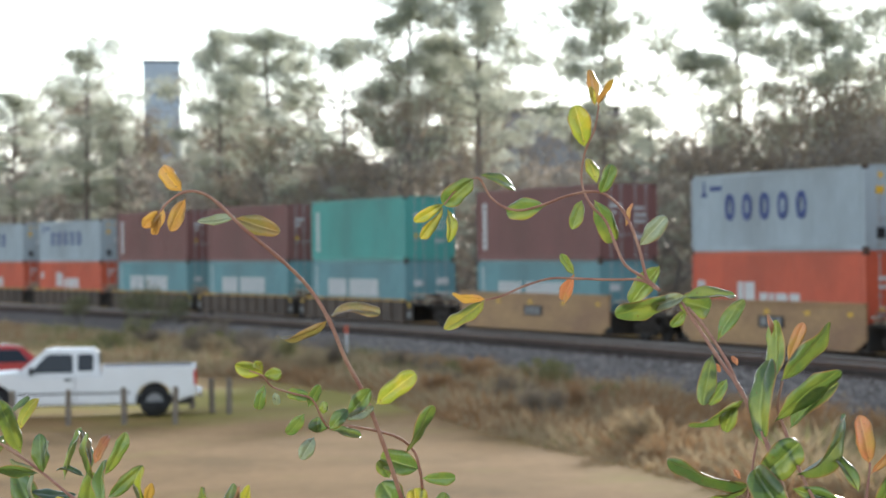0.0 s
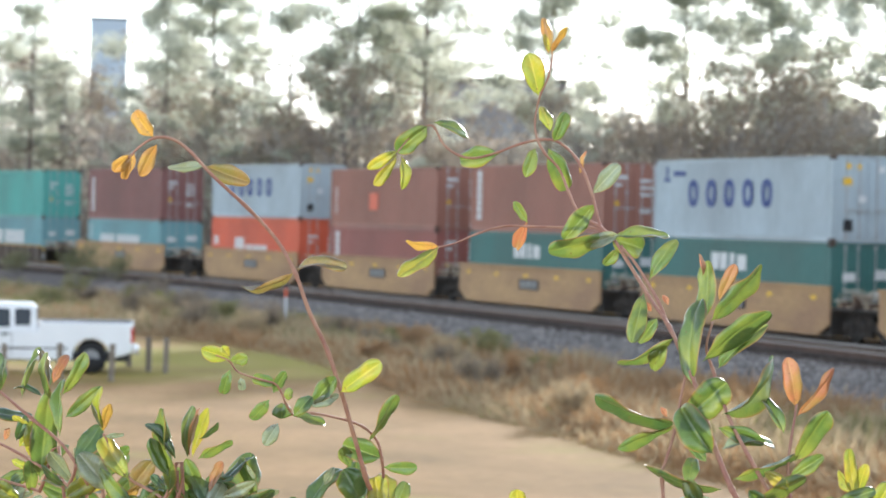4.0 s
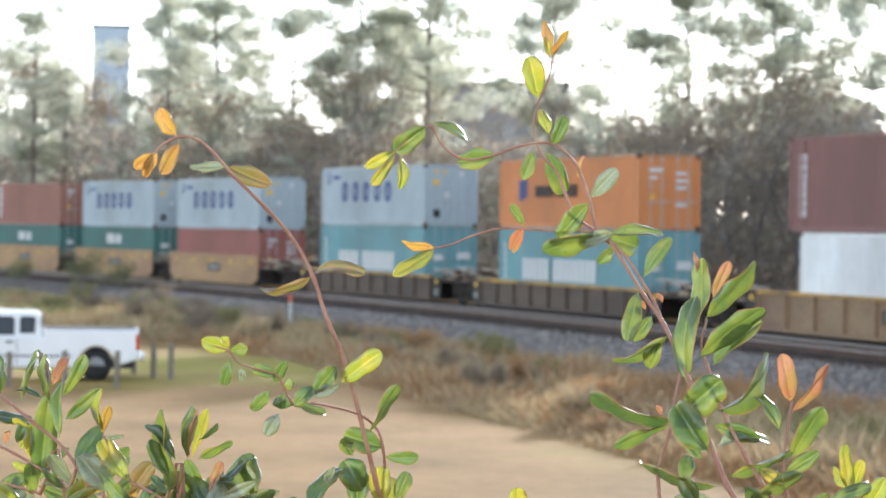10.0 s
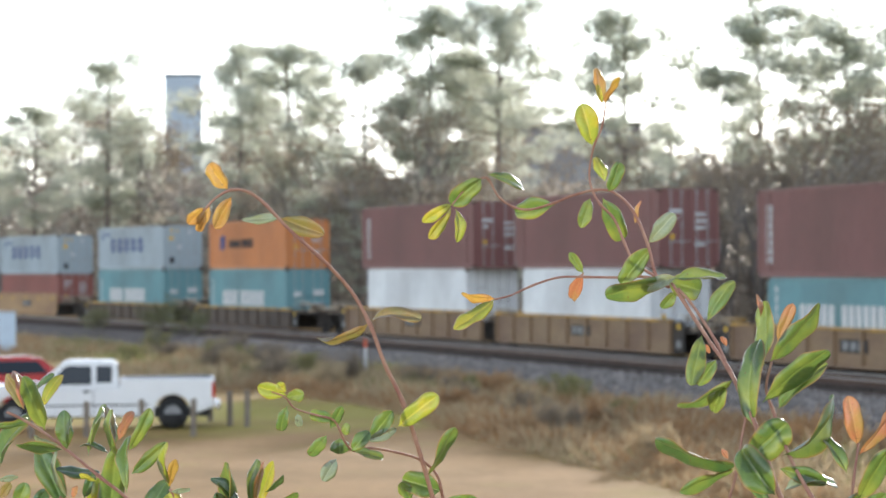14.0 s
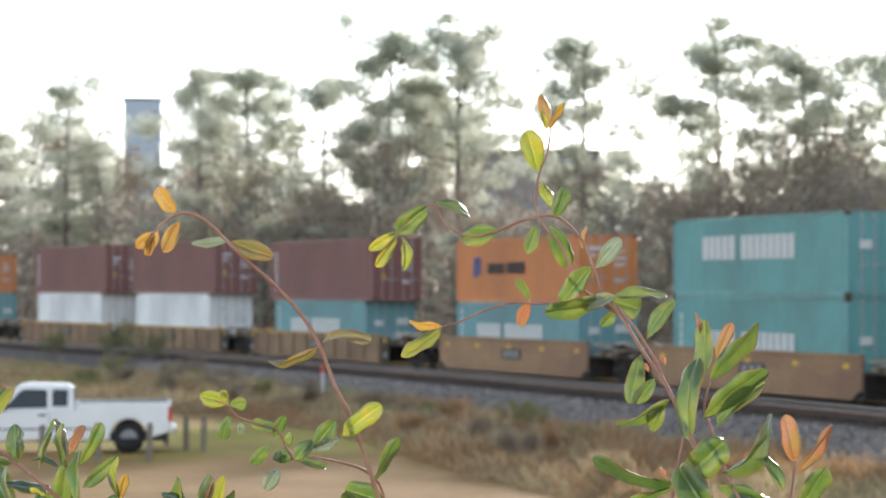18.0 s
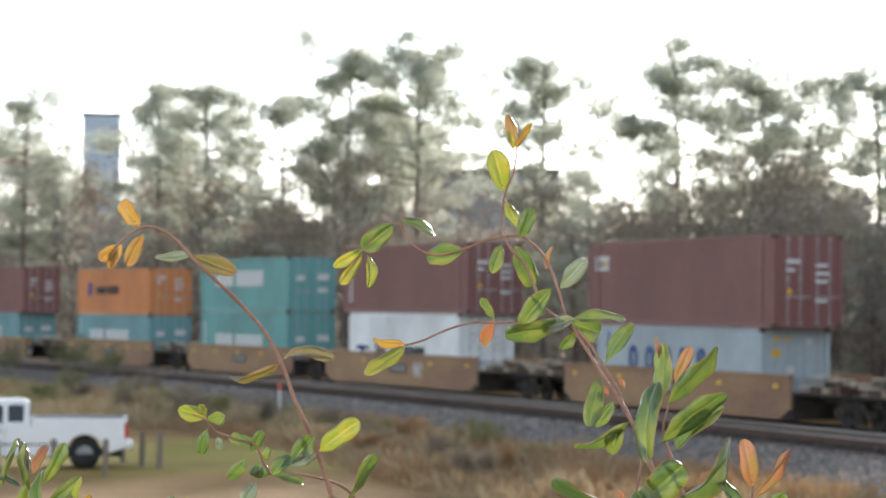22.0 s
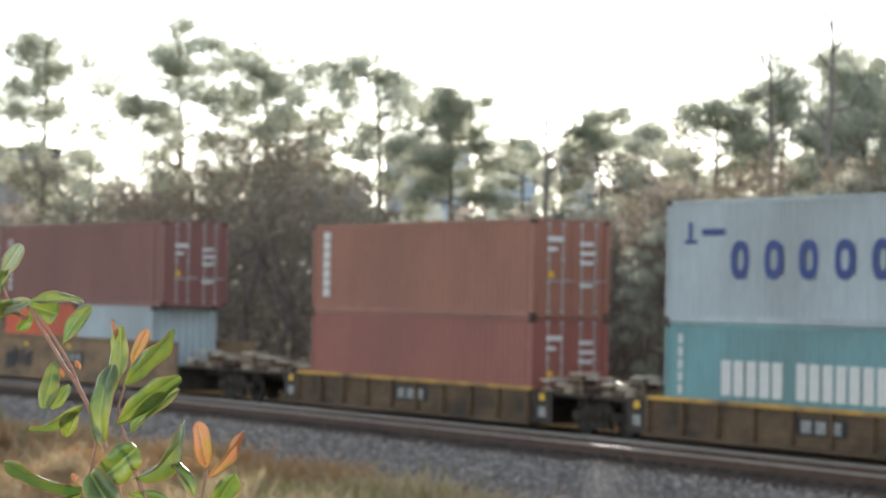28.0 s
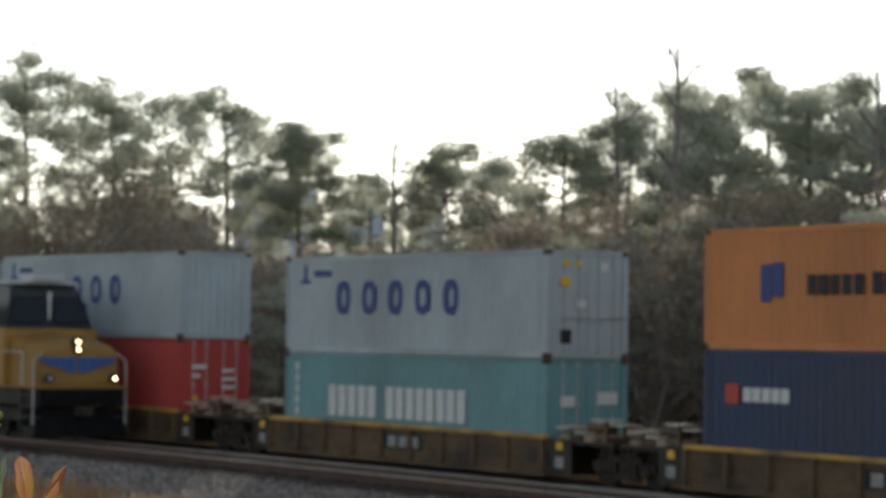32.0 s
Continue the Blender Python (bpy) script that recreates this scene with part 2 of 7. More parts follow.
def part(name, bm, material, parent, label="", at=None, smooth=False):
    """Links a bmesh, or a mesh that is shared, as one mesh object under a thing."""
    me = bm if isinstance(bm, bpy.types.Mesh) else mesh_of(name, bm, material, smooth)
    ob = new(name, me)
    ob.parent = parent
    if at is not None:
        ob.matrix_basis = at
    if label:
        ob["label"] = label
    return ob


def box_mesh(name, material, x0, x1, y0, y1, z0, z1, bevel=0.0):
    bm = bmesh.new()
    add_box(bm, x0, x1, y0, y1, z0, z1)
    if bevel:
        bmesh.ops.bevel(bm, geom=bm.edges[:], offset=bevel, segments=2, profile=0.7, affect="EDGES")
    return mesh_of(name, bm, material)


def raw(name, verts, faces, material, parent=None):
    me = bpy.data.meshes.new(name)
    me.from_pydata([tuple(v) for v in verts], [], [tuple(f) for f in faces])
    me.materials.append(material)
    ob = new(name, me)
    ob.parent = parent
    return ob


# ---- ground ----
RAD, YC = 673.4, 38.49 - 673.4          # the curve of the line: its near face passes y = 38.49 at x = -80
MID_A, MID_B = RAD + 1.22, RAD - 2.85   # centre lines: the stack train's track and the nearer track
RAIL_A, RAIL_B = -0.25, -0.05           # rail heads
LAWN = -0.86


def on_track(s, rho, z=0.0):
    a = s / RAD
    return pose(-80 + rho * math.sin(a), YC + rho * math.cos(a), z, 0, 0, -math.degrees(a))


def ground_z(x, y):
    r = math.hypot(x, y)
    k = min(max((r - 5) / 9, 0), 1)
    k = k * k * (3 - 2 * k)
    return 1.75 * (1 - k) + LAWN * k


def axis_steps(lo, hi, step):
    inner = list(np.arange(lo, hi + 0.01, step))
    return [-4000, -1200, -500, -260] + inner + [260, 500, 1200, 4000]


gx, gy = axis_steps(-160, 40, 2.5), axis_steps(-30, 60, 2.5)
gv = [(x, y, ground_z(x, y) + (0.05 * noise.noise((x * 0.15, y * 0.15, 0)) if abs(x) < 200 and abs(y) < 80 else 0)) for y in gy for x in gx]
gf = [(j * len(gx) + i, j * len(gx) + i + 1, (j + 1) * len(gx) + i + 1, (j + 1) * len(gx) + i) for j in range(len(gy) - 1) for i in range(len(gx) - 1)]
ground = raw("ground", gv, gf, M_LAWN)
ground.data.polygons.foreach_set("use_smooth", [True] * len(gf))
tagged(ground, "dry tan lawn with greener patches sloping to a railway", "ground", kind="structure")


def sweep(name, profile, rho, s0, s1, step, material):
    """A profile of (across, up) swept along the line."""
    v, f, n = [], [], len(profile)
    ss = np.arange(s0, s1 + 0.01, step)
    for s in ss:
        a = s / RAD
        for d, z in profile:
            v.append((-80 + (rho + d) * math.sin(a), YC + (rho + d) * math.cos(a), z))
    for i in range(len(ss) - 1):
        for k in range(n - 1):
            f.append((i * n + k, (i + 1) * n + k, (i + 1) * n + k + 1, i * n + k + 1))
    return raw(name, v, f, material)


S0, S1 = -520, 460
ballast = tagged(sweep("ballast", [(-7.2, LAWN - 0.1), (-2.4, -0.36), (-1.25, -0.31), (1.3, -0.31), (2.6, -0.50), (6.0, -0.50), (9.5, LAWN - 0.1)], MID_B, S0, S1, 4, M_BALLAST),
       "grey crushed stone ballast under two tracks", "ballast", kind="structure")
for mid, lo, hi, z in ((MID_B, -2.3, 1.28, -0.306), (MID_A, -1.7, 1.7, -0.495)):
    bed = sweep("track_bed", [(lo, z - 0.045 if lo < -2 else z), (-1.25, z), (hi, z)], mid, S0, S1, 4, M_BED)
    bed.parent = ballast
RAILPROF = [(-0.07, -0.17), (-0.07, -0.15), (-0.012, -0.13), (-0.012, -0.045), (-0.037, -0.035), (-0.037, -0.004), (0.037, -0.004), (0.037, -0.035), (0.012, -0.045), (0.012, -0.13), (0.07, -0.15), (0.07, -0.17)]
for mid, top in ((MID_A, RAIL_A), (MID_B, RAIL_B)):
    for side in (-0.7525, 0.7525):
        rail = tagged(sweep("rail", [(d + side, z + top) for d, z in RAILPROF], mid, S0, S1, 4, M_RAILSIDE), "rusty steel rail with a polished head", "rail", "rails", "structure")
        head = sweep("rail_head", [(side - 0.040, top - 0.036), (side - 0.040, top - 0.008), (side - 0.034, top - 0.001), (side + 0.034, top - 0.001)], mid, S0, S1, 4, M_RAIL)
        head.parent = rail


# sunlight on the car ends is put into these two pale colours
M_GRATE = mat("sunlit_pale_steel_grating", (0.55, 0.50, 0.42), 0.55, 0.2, 0.25, 3, 40, 0.2, (0.40, 0.33, 0.24))
M_DECK = mat("sunlit_tan_deck", (0.34, 0.27, 0.19), 0.8, 0, 0.3, 2, 12, 0.3, (0.2, 0.15, 0.1))


# ---- containers ----
CW, CH, TALL = 2.44, 2.59, 2.896      # width, standard and high-cube heights
MESHES = {}


def cached(key, make):
    if key not in MESHES:
        MESHES[key] = make()
    return MESHES[key]


def corrugated(name, length, z0, z1, material, pitch=0.28, depth=0.036):
    """A trapezoid-ribbed sheet from x = 0 along x, its ribs to -y."""
    bm = bmesh.new()
    prof, n = [], max(1, round(length / pitch))
    p = length / n
    for i in range(n):
        prof += [(i * p, 0), (i * p + 0.25 * p, 0), (i * p + 0.38 * p, depth), (i * p + 0.87 * p, depth)]
    prof.append((length, 0))
    rows = [[bm.verts.new((x, y, z)) for x, y in prof] for z in (z0, z1)]
    for i in range(len(prof) - 1):
        bm.faces.new((rows[0][i], rows[0][i + 1], rows[1][i + 1], rows[1][i]))
    return mesh_of(name, bm, material)


def frame_mesh(L, H, material, inset):
    bm = bmesh.new()
    w, h = CW / 2, H
    for y in (-w, w - 0.1):
        add_box(bm, -L / 2 + 0.16, L / 2 - 0.16, y, y + 0.1, 0.0, 0.16)
        add_box(bm, -L / 2 + 0.16, L / 2 - 0.16, y + 0.01, y + 0.09, h - 0.10, h - 0.004)
    for x in (-L / 2, L / 2 - 0.15):
        add_box(bm, x, x + 0.15, -w + 0.18, w - 0.18, 0.004, 0.15)
        add_box(bm, x, x + 0.15, -w + 0.18, w - 0.18, h - 0.13, h - 0.006)
        for y in (-w, w - 0.17):
            add_box(bm, x, x + 0.16, y, y + 0.17, 0.12, h - 0.12)
    if inset:                                  # a longer box carries its posts 0.76 m in from each end
        for x in (-L / 2 + 0.76, L / 2 - 0.92):
            for y in (-w - 0.004, w - 0.16):
                add_box(bm, x, x + 0.17, y, y + 0.164, 0.17, h - 0.11)
    return mesh_of("frame", bm, material)


def bar_mesh(w, h, material, ring=False, depth=0.012):
    """One character as a plain bar, or as an upright ring, from its lower left corner at y = 0."""
    bm = bmesh.new()
    if not ring:
        add_box(bm, 0, w, -depth, 0, 0, h)
    else:
        n, t = 20, w * 0.30
        loops = []
        for rx, rz in ((w / 2, h / 2), (w / 2 - t, h / 2 - t)):
            for y in (0, -depth):
                loops.append([bm.verts.new((w / 2 + rx * math.copysign(abs(math.cos(a)) ** 0.8, math.cos(a)), y, h / 2 + rz * math.copysign(abs(math.sin(a)) ** 0.8, math.sin(a)))) for a in [math.tau * k / n for k in range(n)]])
        for q, r in ((0, 1), (1, 3), (3, 2), (2, 0)):
            for k in range(n):
                bm.faces.new((loops[q][k], loops[q][(k + 1) % n], loops[r][(k + 1) % n], loops[r][k]))
    return mesh_of("lettering", bm, material)


def put_bars(thing, items, material, at):
    for x, z, w, h, *ring in items:
        part("lettering", cached(("bar", round(w, 3), round(h, 3), bool(ring), material.name), lambda: bar_mesh(w, h, material, bool(ring))), material, thing, at=at @ pose(x, 0, z))


def word(x, z, n, w, h, gap, ring=True):
    """n letter-sized shapes in a row."""
    return [(x + i * (w + gap), z, w, h) + ((1,) if ring else ()) for i in range(n)]


def marks_for(kind, L, H):
    """Per livery: groups of bars, x from the left end, as (material, bars)."""
    if kind == "rings":        # five tall blue characters and a small emblem
        return [(M_BLUE, word(2.62, 1.02, 5, 0.70, 0.90, 0.58) + [(0.75, 1.86, 0.5, 0.09), (0.92, 1.95, 0.14, 0.42), (1.45, 2.05, 0.9, 0.16)])]
    if kind == "low_white":    # tall white characters low on the side, small column at the end
        return [(M_LETTER, word(2.3, 0.93, 5, 0.38, 0.82, 0.11, False) + word(5.15, 0.93, 8, 0.36, 0.82, 0.11, False) + [(0.55, 0.9 + 0.3 * i, 0.16, 0.22) for i in range(5)])]
    if kind == "high_white":
        return [(M_LETTER, word(2.3, 1.2, 5, 0.40, 0.78, 0.09, False) + word(5.15, 1.2, 8, 0.38, 0.78, 0.09, False))]
    if kind == "two_white":    # a small pair of white words
        return [(M_LETTER, [(4.4, 1.62, 0.5, 0.55), (5.0, 1.62, 0.5, 0.55), (5.7, 1.62, 0.3, 0.55), (6.2, 1.62, 0.6, 0.5)])]
    if kind == "k_white":      # one tall white bar pair and four lower blocks
        d = 1.0 if L > 13 else 0.0
        return [(M_LETTER, [(3.5 + d, 1.0, 0.4, 0.9), (4.02 + d, 1.0, 0.72, 0.9), (5.1 + d, 0.92, 0.58, 0.63), (5.82 + d, 0.92, 0.26, 0.63), (6.24 + d, 0.92, 0.8, 0.63), (7.22 + d, 0.92, 0.68, 0.63), (0.42, 1.5, 0.26, 0.42), (0.74, 1.5, 0.26, 0.42)])]
    if kind == "square_blue":  # a blue square emblem and a dark word
        return [(M_BLUE, [(1.9, 1.0, 0.34, 0.8), (2.28, 1.12, 0.34, 0.72)]), (M_BLACK, word(3.4, 1.15, 5, 0.28, 0.42, 0.08, False) + word(5.4, 1.15, 5, 0.28, 0.46, 0.08, False))]
    if kind == "stripe":       # a column of white characters near the left end
        return [(M_LETTER, [(0.68, 0.45 + 0.28 * i, 0.42, 0.235) for i in range(7)])]
    if kind == "emblem":
        return [(M_LETTER, [(0.6, 1.9, 1.1, 0.5)]), (M_BLUE, [(0.7, 2.02, 0.45, 0.22)]), (M_YELLOWSTICK, [(1.2, 2.02, 0.38, 0.22)])]
    if kind == "patch":
        return [(PAINT["orange_red"], [(4.7, 0.75, 1.0, 0.75)]), (M_LETTER, [(0.6, 0.6 + 0.25 * i, 0.16, 0.17) for i in range(5)])]
    if kind == "horizon":
        return [(M_BLUE, [(0.9, 1.3, 1.5, 0.16), (1.4, 0.8, 0.35, 0.7)]), (M_BLACK, [(3.2, 0.85, 0.18, 0.75), (3.5, 0.85, 0.18, 0.55), (4.1, 0.9, 0.2, 0.6)] + word(5.0, 0.95, 7, 0.42, 0.55, 0.1, False)), (PAINT["terracotta"], [(3.75, 0.9, 0.22, 0.7)])]
    if kind == "red_square":
        return [(PAINT["red"], [(0.75, 1.75, 0.45, 0.42)]), (M_LETTER, word(1.35, 1.8, 5, 0.26, 0.3, 0.05, False))]
    return []


def container(L, colour, marks="", door="doors", label="", H=CH):
    thing = new("shipping_container")
    w = CW / 2
    m = PAINT[colour]
    part("frame", cached(("frame", L, colour, H), lambda: frame_mesh(L, H, m, L > 13)), m, thing)
    side = cached(("side", L, colour, H), lambda: corrugated("side_panel", L - 0.32, 0.15, H - 0.09, m))
    part("side_panel", side, m, thing, at=pose(-L / 2 + 0.16, -w + 0.022, 0))
    part("side_panel", side, m, thing, at=pose(L / 2 - 0.16, w - 0.022, 0, 0, 0, 180))
    part("roof", cached(("roof", L, colour, H), lambda: box_mesh("roof", m, -L / 2 + 0.1, L / 2 - 0.1, -w + 0.05, w - 0.05, H - 0.05, H - 0.02)), m, thing)
    part("floor", cached(("floor", L), lambda: box_mesh("floor", M_DARK, -L / 2 + 0.1, L / 2 - 0.1, -w + 0.1, w - 0.1, 0.06, 0.14)), M_DARK, thing)
    endp = cached(("end", colour, H), lambda: corrugated("end_panel", CW - 0.34, 0.14, H - 0.12, m, 0.25, 0.045))
    part("end_panel", endp, m, thing, at=pose(-L / 2 + 0.03, w - 0.17, 0, 0, 0, -90))
    if door == "ribbed":
        part("end_panel", endp, m, thing, at=pose(L / 2 - 0.03, -w + 0.17, 0, 0, 0, 90))
    else:
        def leaf():
            bm = bmesh.new()
            add_box(bm, 0, 0.05, 0.0, 1.02, 0.15, H - 0.13)
            for k in range(4):
                z = 0.22 + k * (H - 0.42) / 4
                add_box(bm, 0.05, 0.065, 0.05, 0.97, z, z + (H - 0.42) / 4 - 0.09)
            for k in range(4):
                z = 0.3 + k * 0.62
                add_box(bm, 0.05, 0.08, -0.02, 0.10, z, z + 0.1)
            return mesh_of("door", bm, m)

        def bar():
            bm = bmesh.new()
            add_tube(bm, [(0.09, 0, 0.08), (0.09, 0, H - 0.07)], 0.02, 6)
            for z in (0.12, 0.9, 1.5, H - 0.15):
                add_box(bm, 0.065, 0.115, -0.06, 0.06, z, z + 0.06)
            add_box(bm, 0.10, 0.125, 0, 0.34, 0.95, 0.99)
            return mesh_of("locking_bar", bm, M_BAR)
        for y in (-1.03, 0.01):
            d = part("door", cached(("leaf", colour, H), leaf), m, thing, at=pose(L / 2 - 0.07, y, 0))
            for q in (0.3, 0.74):
                part("locking_bar", cached(("locking", H), bar), M_BAR, d, at=pose(0, q, 0))
        # labels of the doors, as bars
        if colour == "grey":
            sets = [(M_YELLOWSTICK, [(0.16, 1.72, 0.28, 0.22), (0.25, 2.2, 0.15, 0.16), (0.62, 2.2, 0.14, 0.14)]), (M_BLACK, [(0.18, 0.35, 0.30, 0.34)]), (M_LETTER, [(1.35, 2.1, 0.22, 0.2), (0.68, 1.2, 0.26, 0.2)])]
        elif colour in ("teal", "sea_green", "green"):
            sets = [(M_LETTER, [(0.2, 1.45, 0.42, 0.26), (1.3, 1.5, 0.6, 0.3), (1.3, 0.9, 0.5, 0.22)])]
        else:
            sets = [(M_LETTER, [(0.22, 2.0, 0.5, 0.13), (0.22, 1.75, 0.3, 0.1), (1.25, 1.9, 0.42, 0.1), (1.25, 1.65, 0.5, 0.1), (1.25, 1.4, 0.42, 0.1), (1.25, 0.8, 0.4, 0.1)]), (M_YELLOWSTICK, [(0.25, 1.05, 0.16, 0.16)])]
        for mm, items in sets:
            put_bars(thing, items, mm, pose(L / 2 + 0.055, -w + 0.2, 0, 0, 0, 90))
    cast = cached("casting", lambda: box_mesh("corner_casting", M_RUST, -0.09, 0.09, -0.082, 0.082, -0.06, 0.06, 0.012))
    for x in (-L / 2 + 0.085, L / 2 - 0.085):
        for y in (-w + 0.078, w - 0.078):
            for z in (0.06, H - 0.058):
                part("corner_casting", cast, M_RUST, thing, at=pose(x, y, z))
    for mm, items in marks_for(marks, L, H):
        put_bars(thing, items, mm, pose(-L / 2, -w + 0.018, 0))
    return tagged(thing, label or "ribbed steel shipping container", "container", "containers of the stack train")


def tank_container(L):
    """A white tank in a steel frame."""
    thing = new("tank_container")
    w, H = CW / 2, CH
    bm = bmesh.new()
    for y in (-w, w - 0.12):
        add_box(bm, -L / 2, L / 2, y, y + 0.12, 0, 0.14)
        add_box(bm, -L / 2, L / 2, y, y + 0.12, H - 0.12, H)
        for x in (-L / 2, L / 2 - 0.14):
            add_box(bm, x, x + 0.14, y + 0.002, y + 0.118, 0.14, H - 0.12)
    for x in (-L / 2, L / 2 - 0.12):
        add_box(bm, x, x + 0.12, -w + 0.12, w - 0.12, 0.01, 0.13)
        add_box(bm, x, x + 0.12, -w + 0.12, w - 0.12, H - 0.11, H - 0.01)
    part("frame", bm, M_DARK, thing)
    bm = bmesh.new()
    ring = [(-L / 2 + 0.16, 0.35), (-L / 2 + 0.22, 0.75), (-L / 2 + 0.45, 1.08), (L / 2 - 0.45, 1.08), (L / 2 - 0.22, 0.75), (L / 2 - 0.16, 0.35)]
    add_tube(bm, [(x, 0, 1.25) for x, _ in ring], [r for _, r in ring], 28)
    part("tank", bm, PAINT["white"], thing, "white painted tank barrel")
    bm = bmesh.new()
    for x, z, ww, hh in ((-1.2, 1.15, 0.5, 0.5), (-0.5, 1.2, 0.6, 0.4)):
        add_box(bm, x, x + ww, -1.10, -1.0, z, z + hh)
    part("placard", bm, PAINT["red"], thing, "red lettering panel")
    return tagged(thing, "white tank container in a dark steel frame", "tank container", "containers of the stack train")


# ---- well cars ----
def wheelset_mesh():
    bm = bmesh.new()
    for y in (-0.75, 0.75):
        add_disc(bm, (0, y, 0), 1, 0.46, 0.12, 20)
        add_disc(bm, (0, y * 1.11, 0), 1, 0.16, 0.06, 10)
    add_disc(bm, (0, 0, 0), 1, 0.08, 1.6, 8)
    return mesh_of("wheelset", bm, M_DARK)


def sideframe_mesh():
    bm = bmesh.new()
    add_box(bm, -1.15, -0.55, -0.07, 0.07, 0.42, 0.62)
    add_box(bm, 0.55, 1.15, -0.07, 0.07, 0.42, 0.62)
    add_box(bm, -0.62, 0.62, -0.07, 0.07, 0.62, 0.76)
    add_box(bm, -0.5, 0.5, -0.07, 0.07, 0.2, 0.34)
    for x in (-0.42, 0.3):
        add_box(bm, x, x + 0.12, -0.065, 0.065, 0.34, 0.62)
    for x in (-0.14, 0.0, 0.14):
        add_disc(bm, (x, 0, 0.47), 2, 0.06, 0.26, 8)
    for x in (-0.9, 0.9):
        add_disc(bm, (x, -0.09, 0.47), 1, 0.12, 0.08, 10)
    return mesh_of("side_frame", bm, M_DARK)


WHEELS = []


def bogie(parent, x):
    b = part("bogie", cached("bolster", lambda: box_mesh("bogie", M_DARK, -0.3, 0.3, -0.95, 0.95, 0.5, 0.85, 0.03)), M_DARK, parent, at=pose(x, 0, RAIL_A))
    for y in (-1.0, 1.0):
        part("side_frame", cached("sideframe", sideframe_mesh), M_DARK, b, at=pose(0, y, 0))
    for u in (-0.9, 0.9):
        WHEELS.append((part("wheelset", cached("wheelset", wheelset_mesh), M_DARK, b, at=pose(u, 0, 0.458)), u, x))


SILL_TOP = {"smooth": 1.42, "brown": 1.30, "tall": 1.55, "ribbed": 1.18, "dark": 0.97, "low": 0.92}


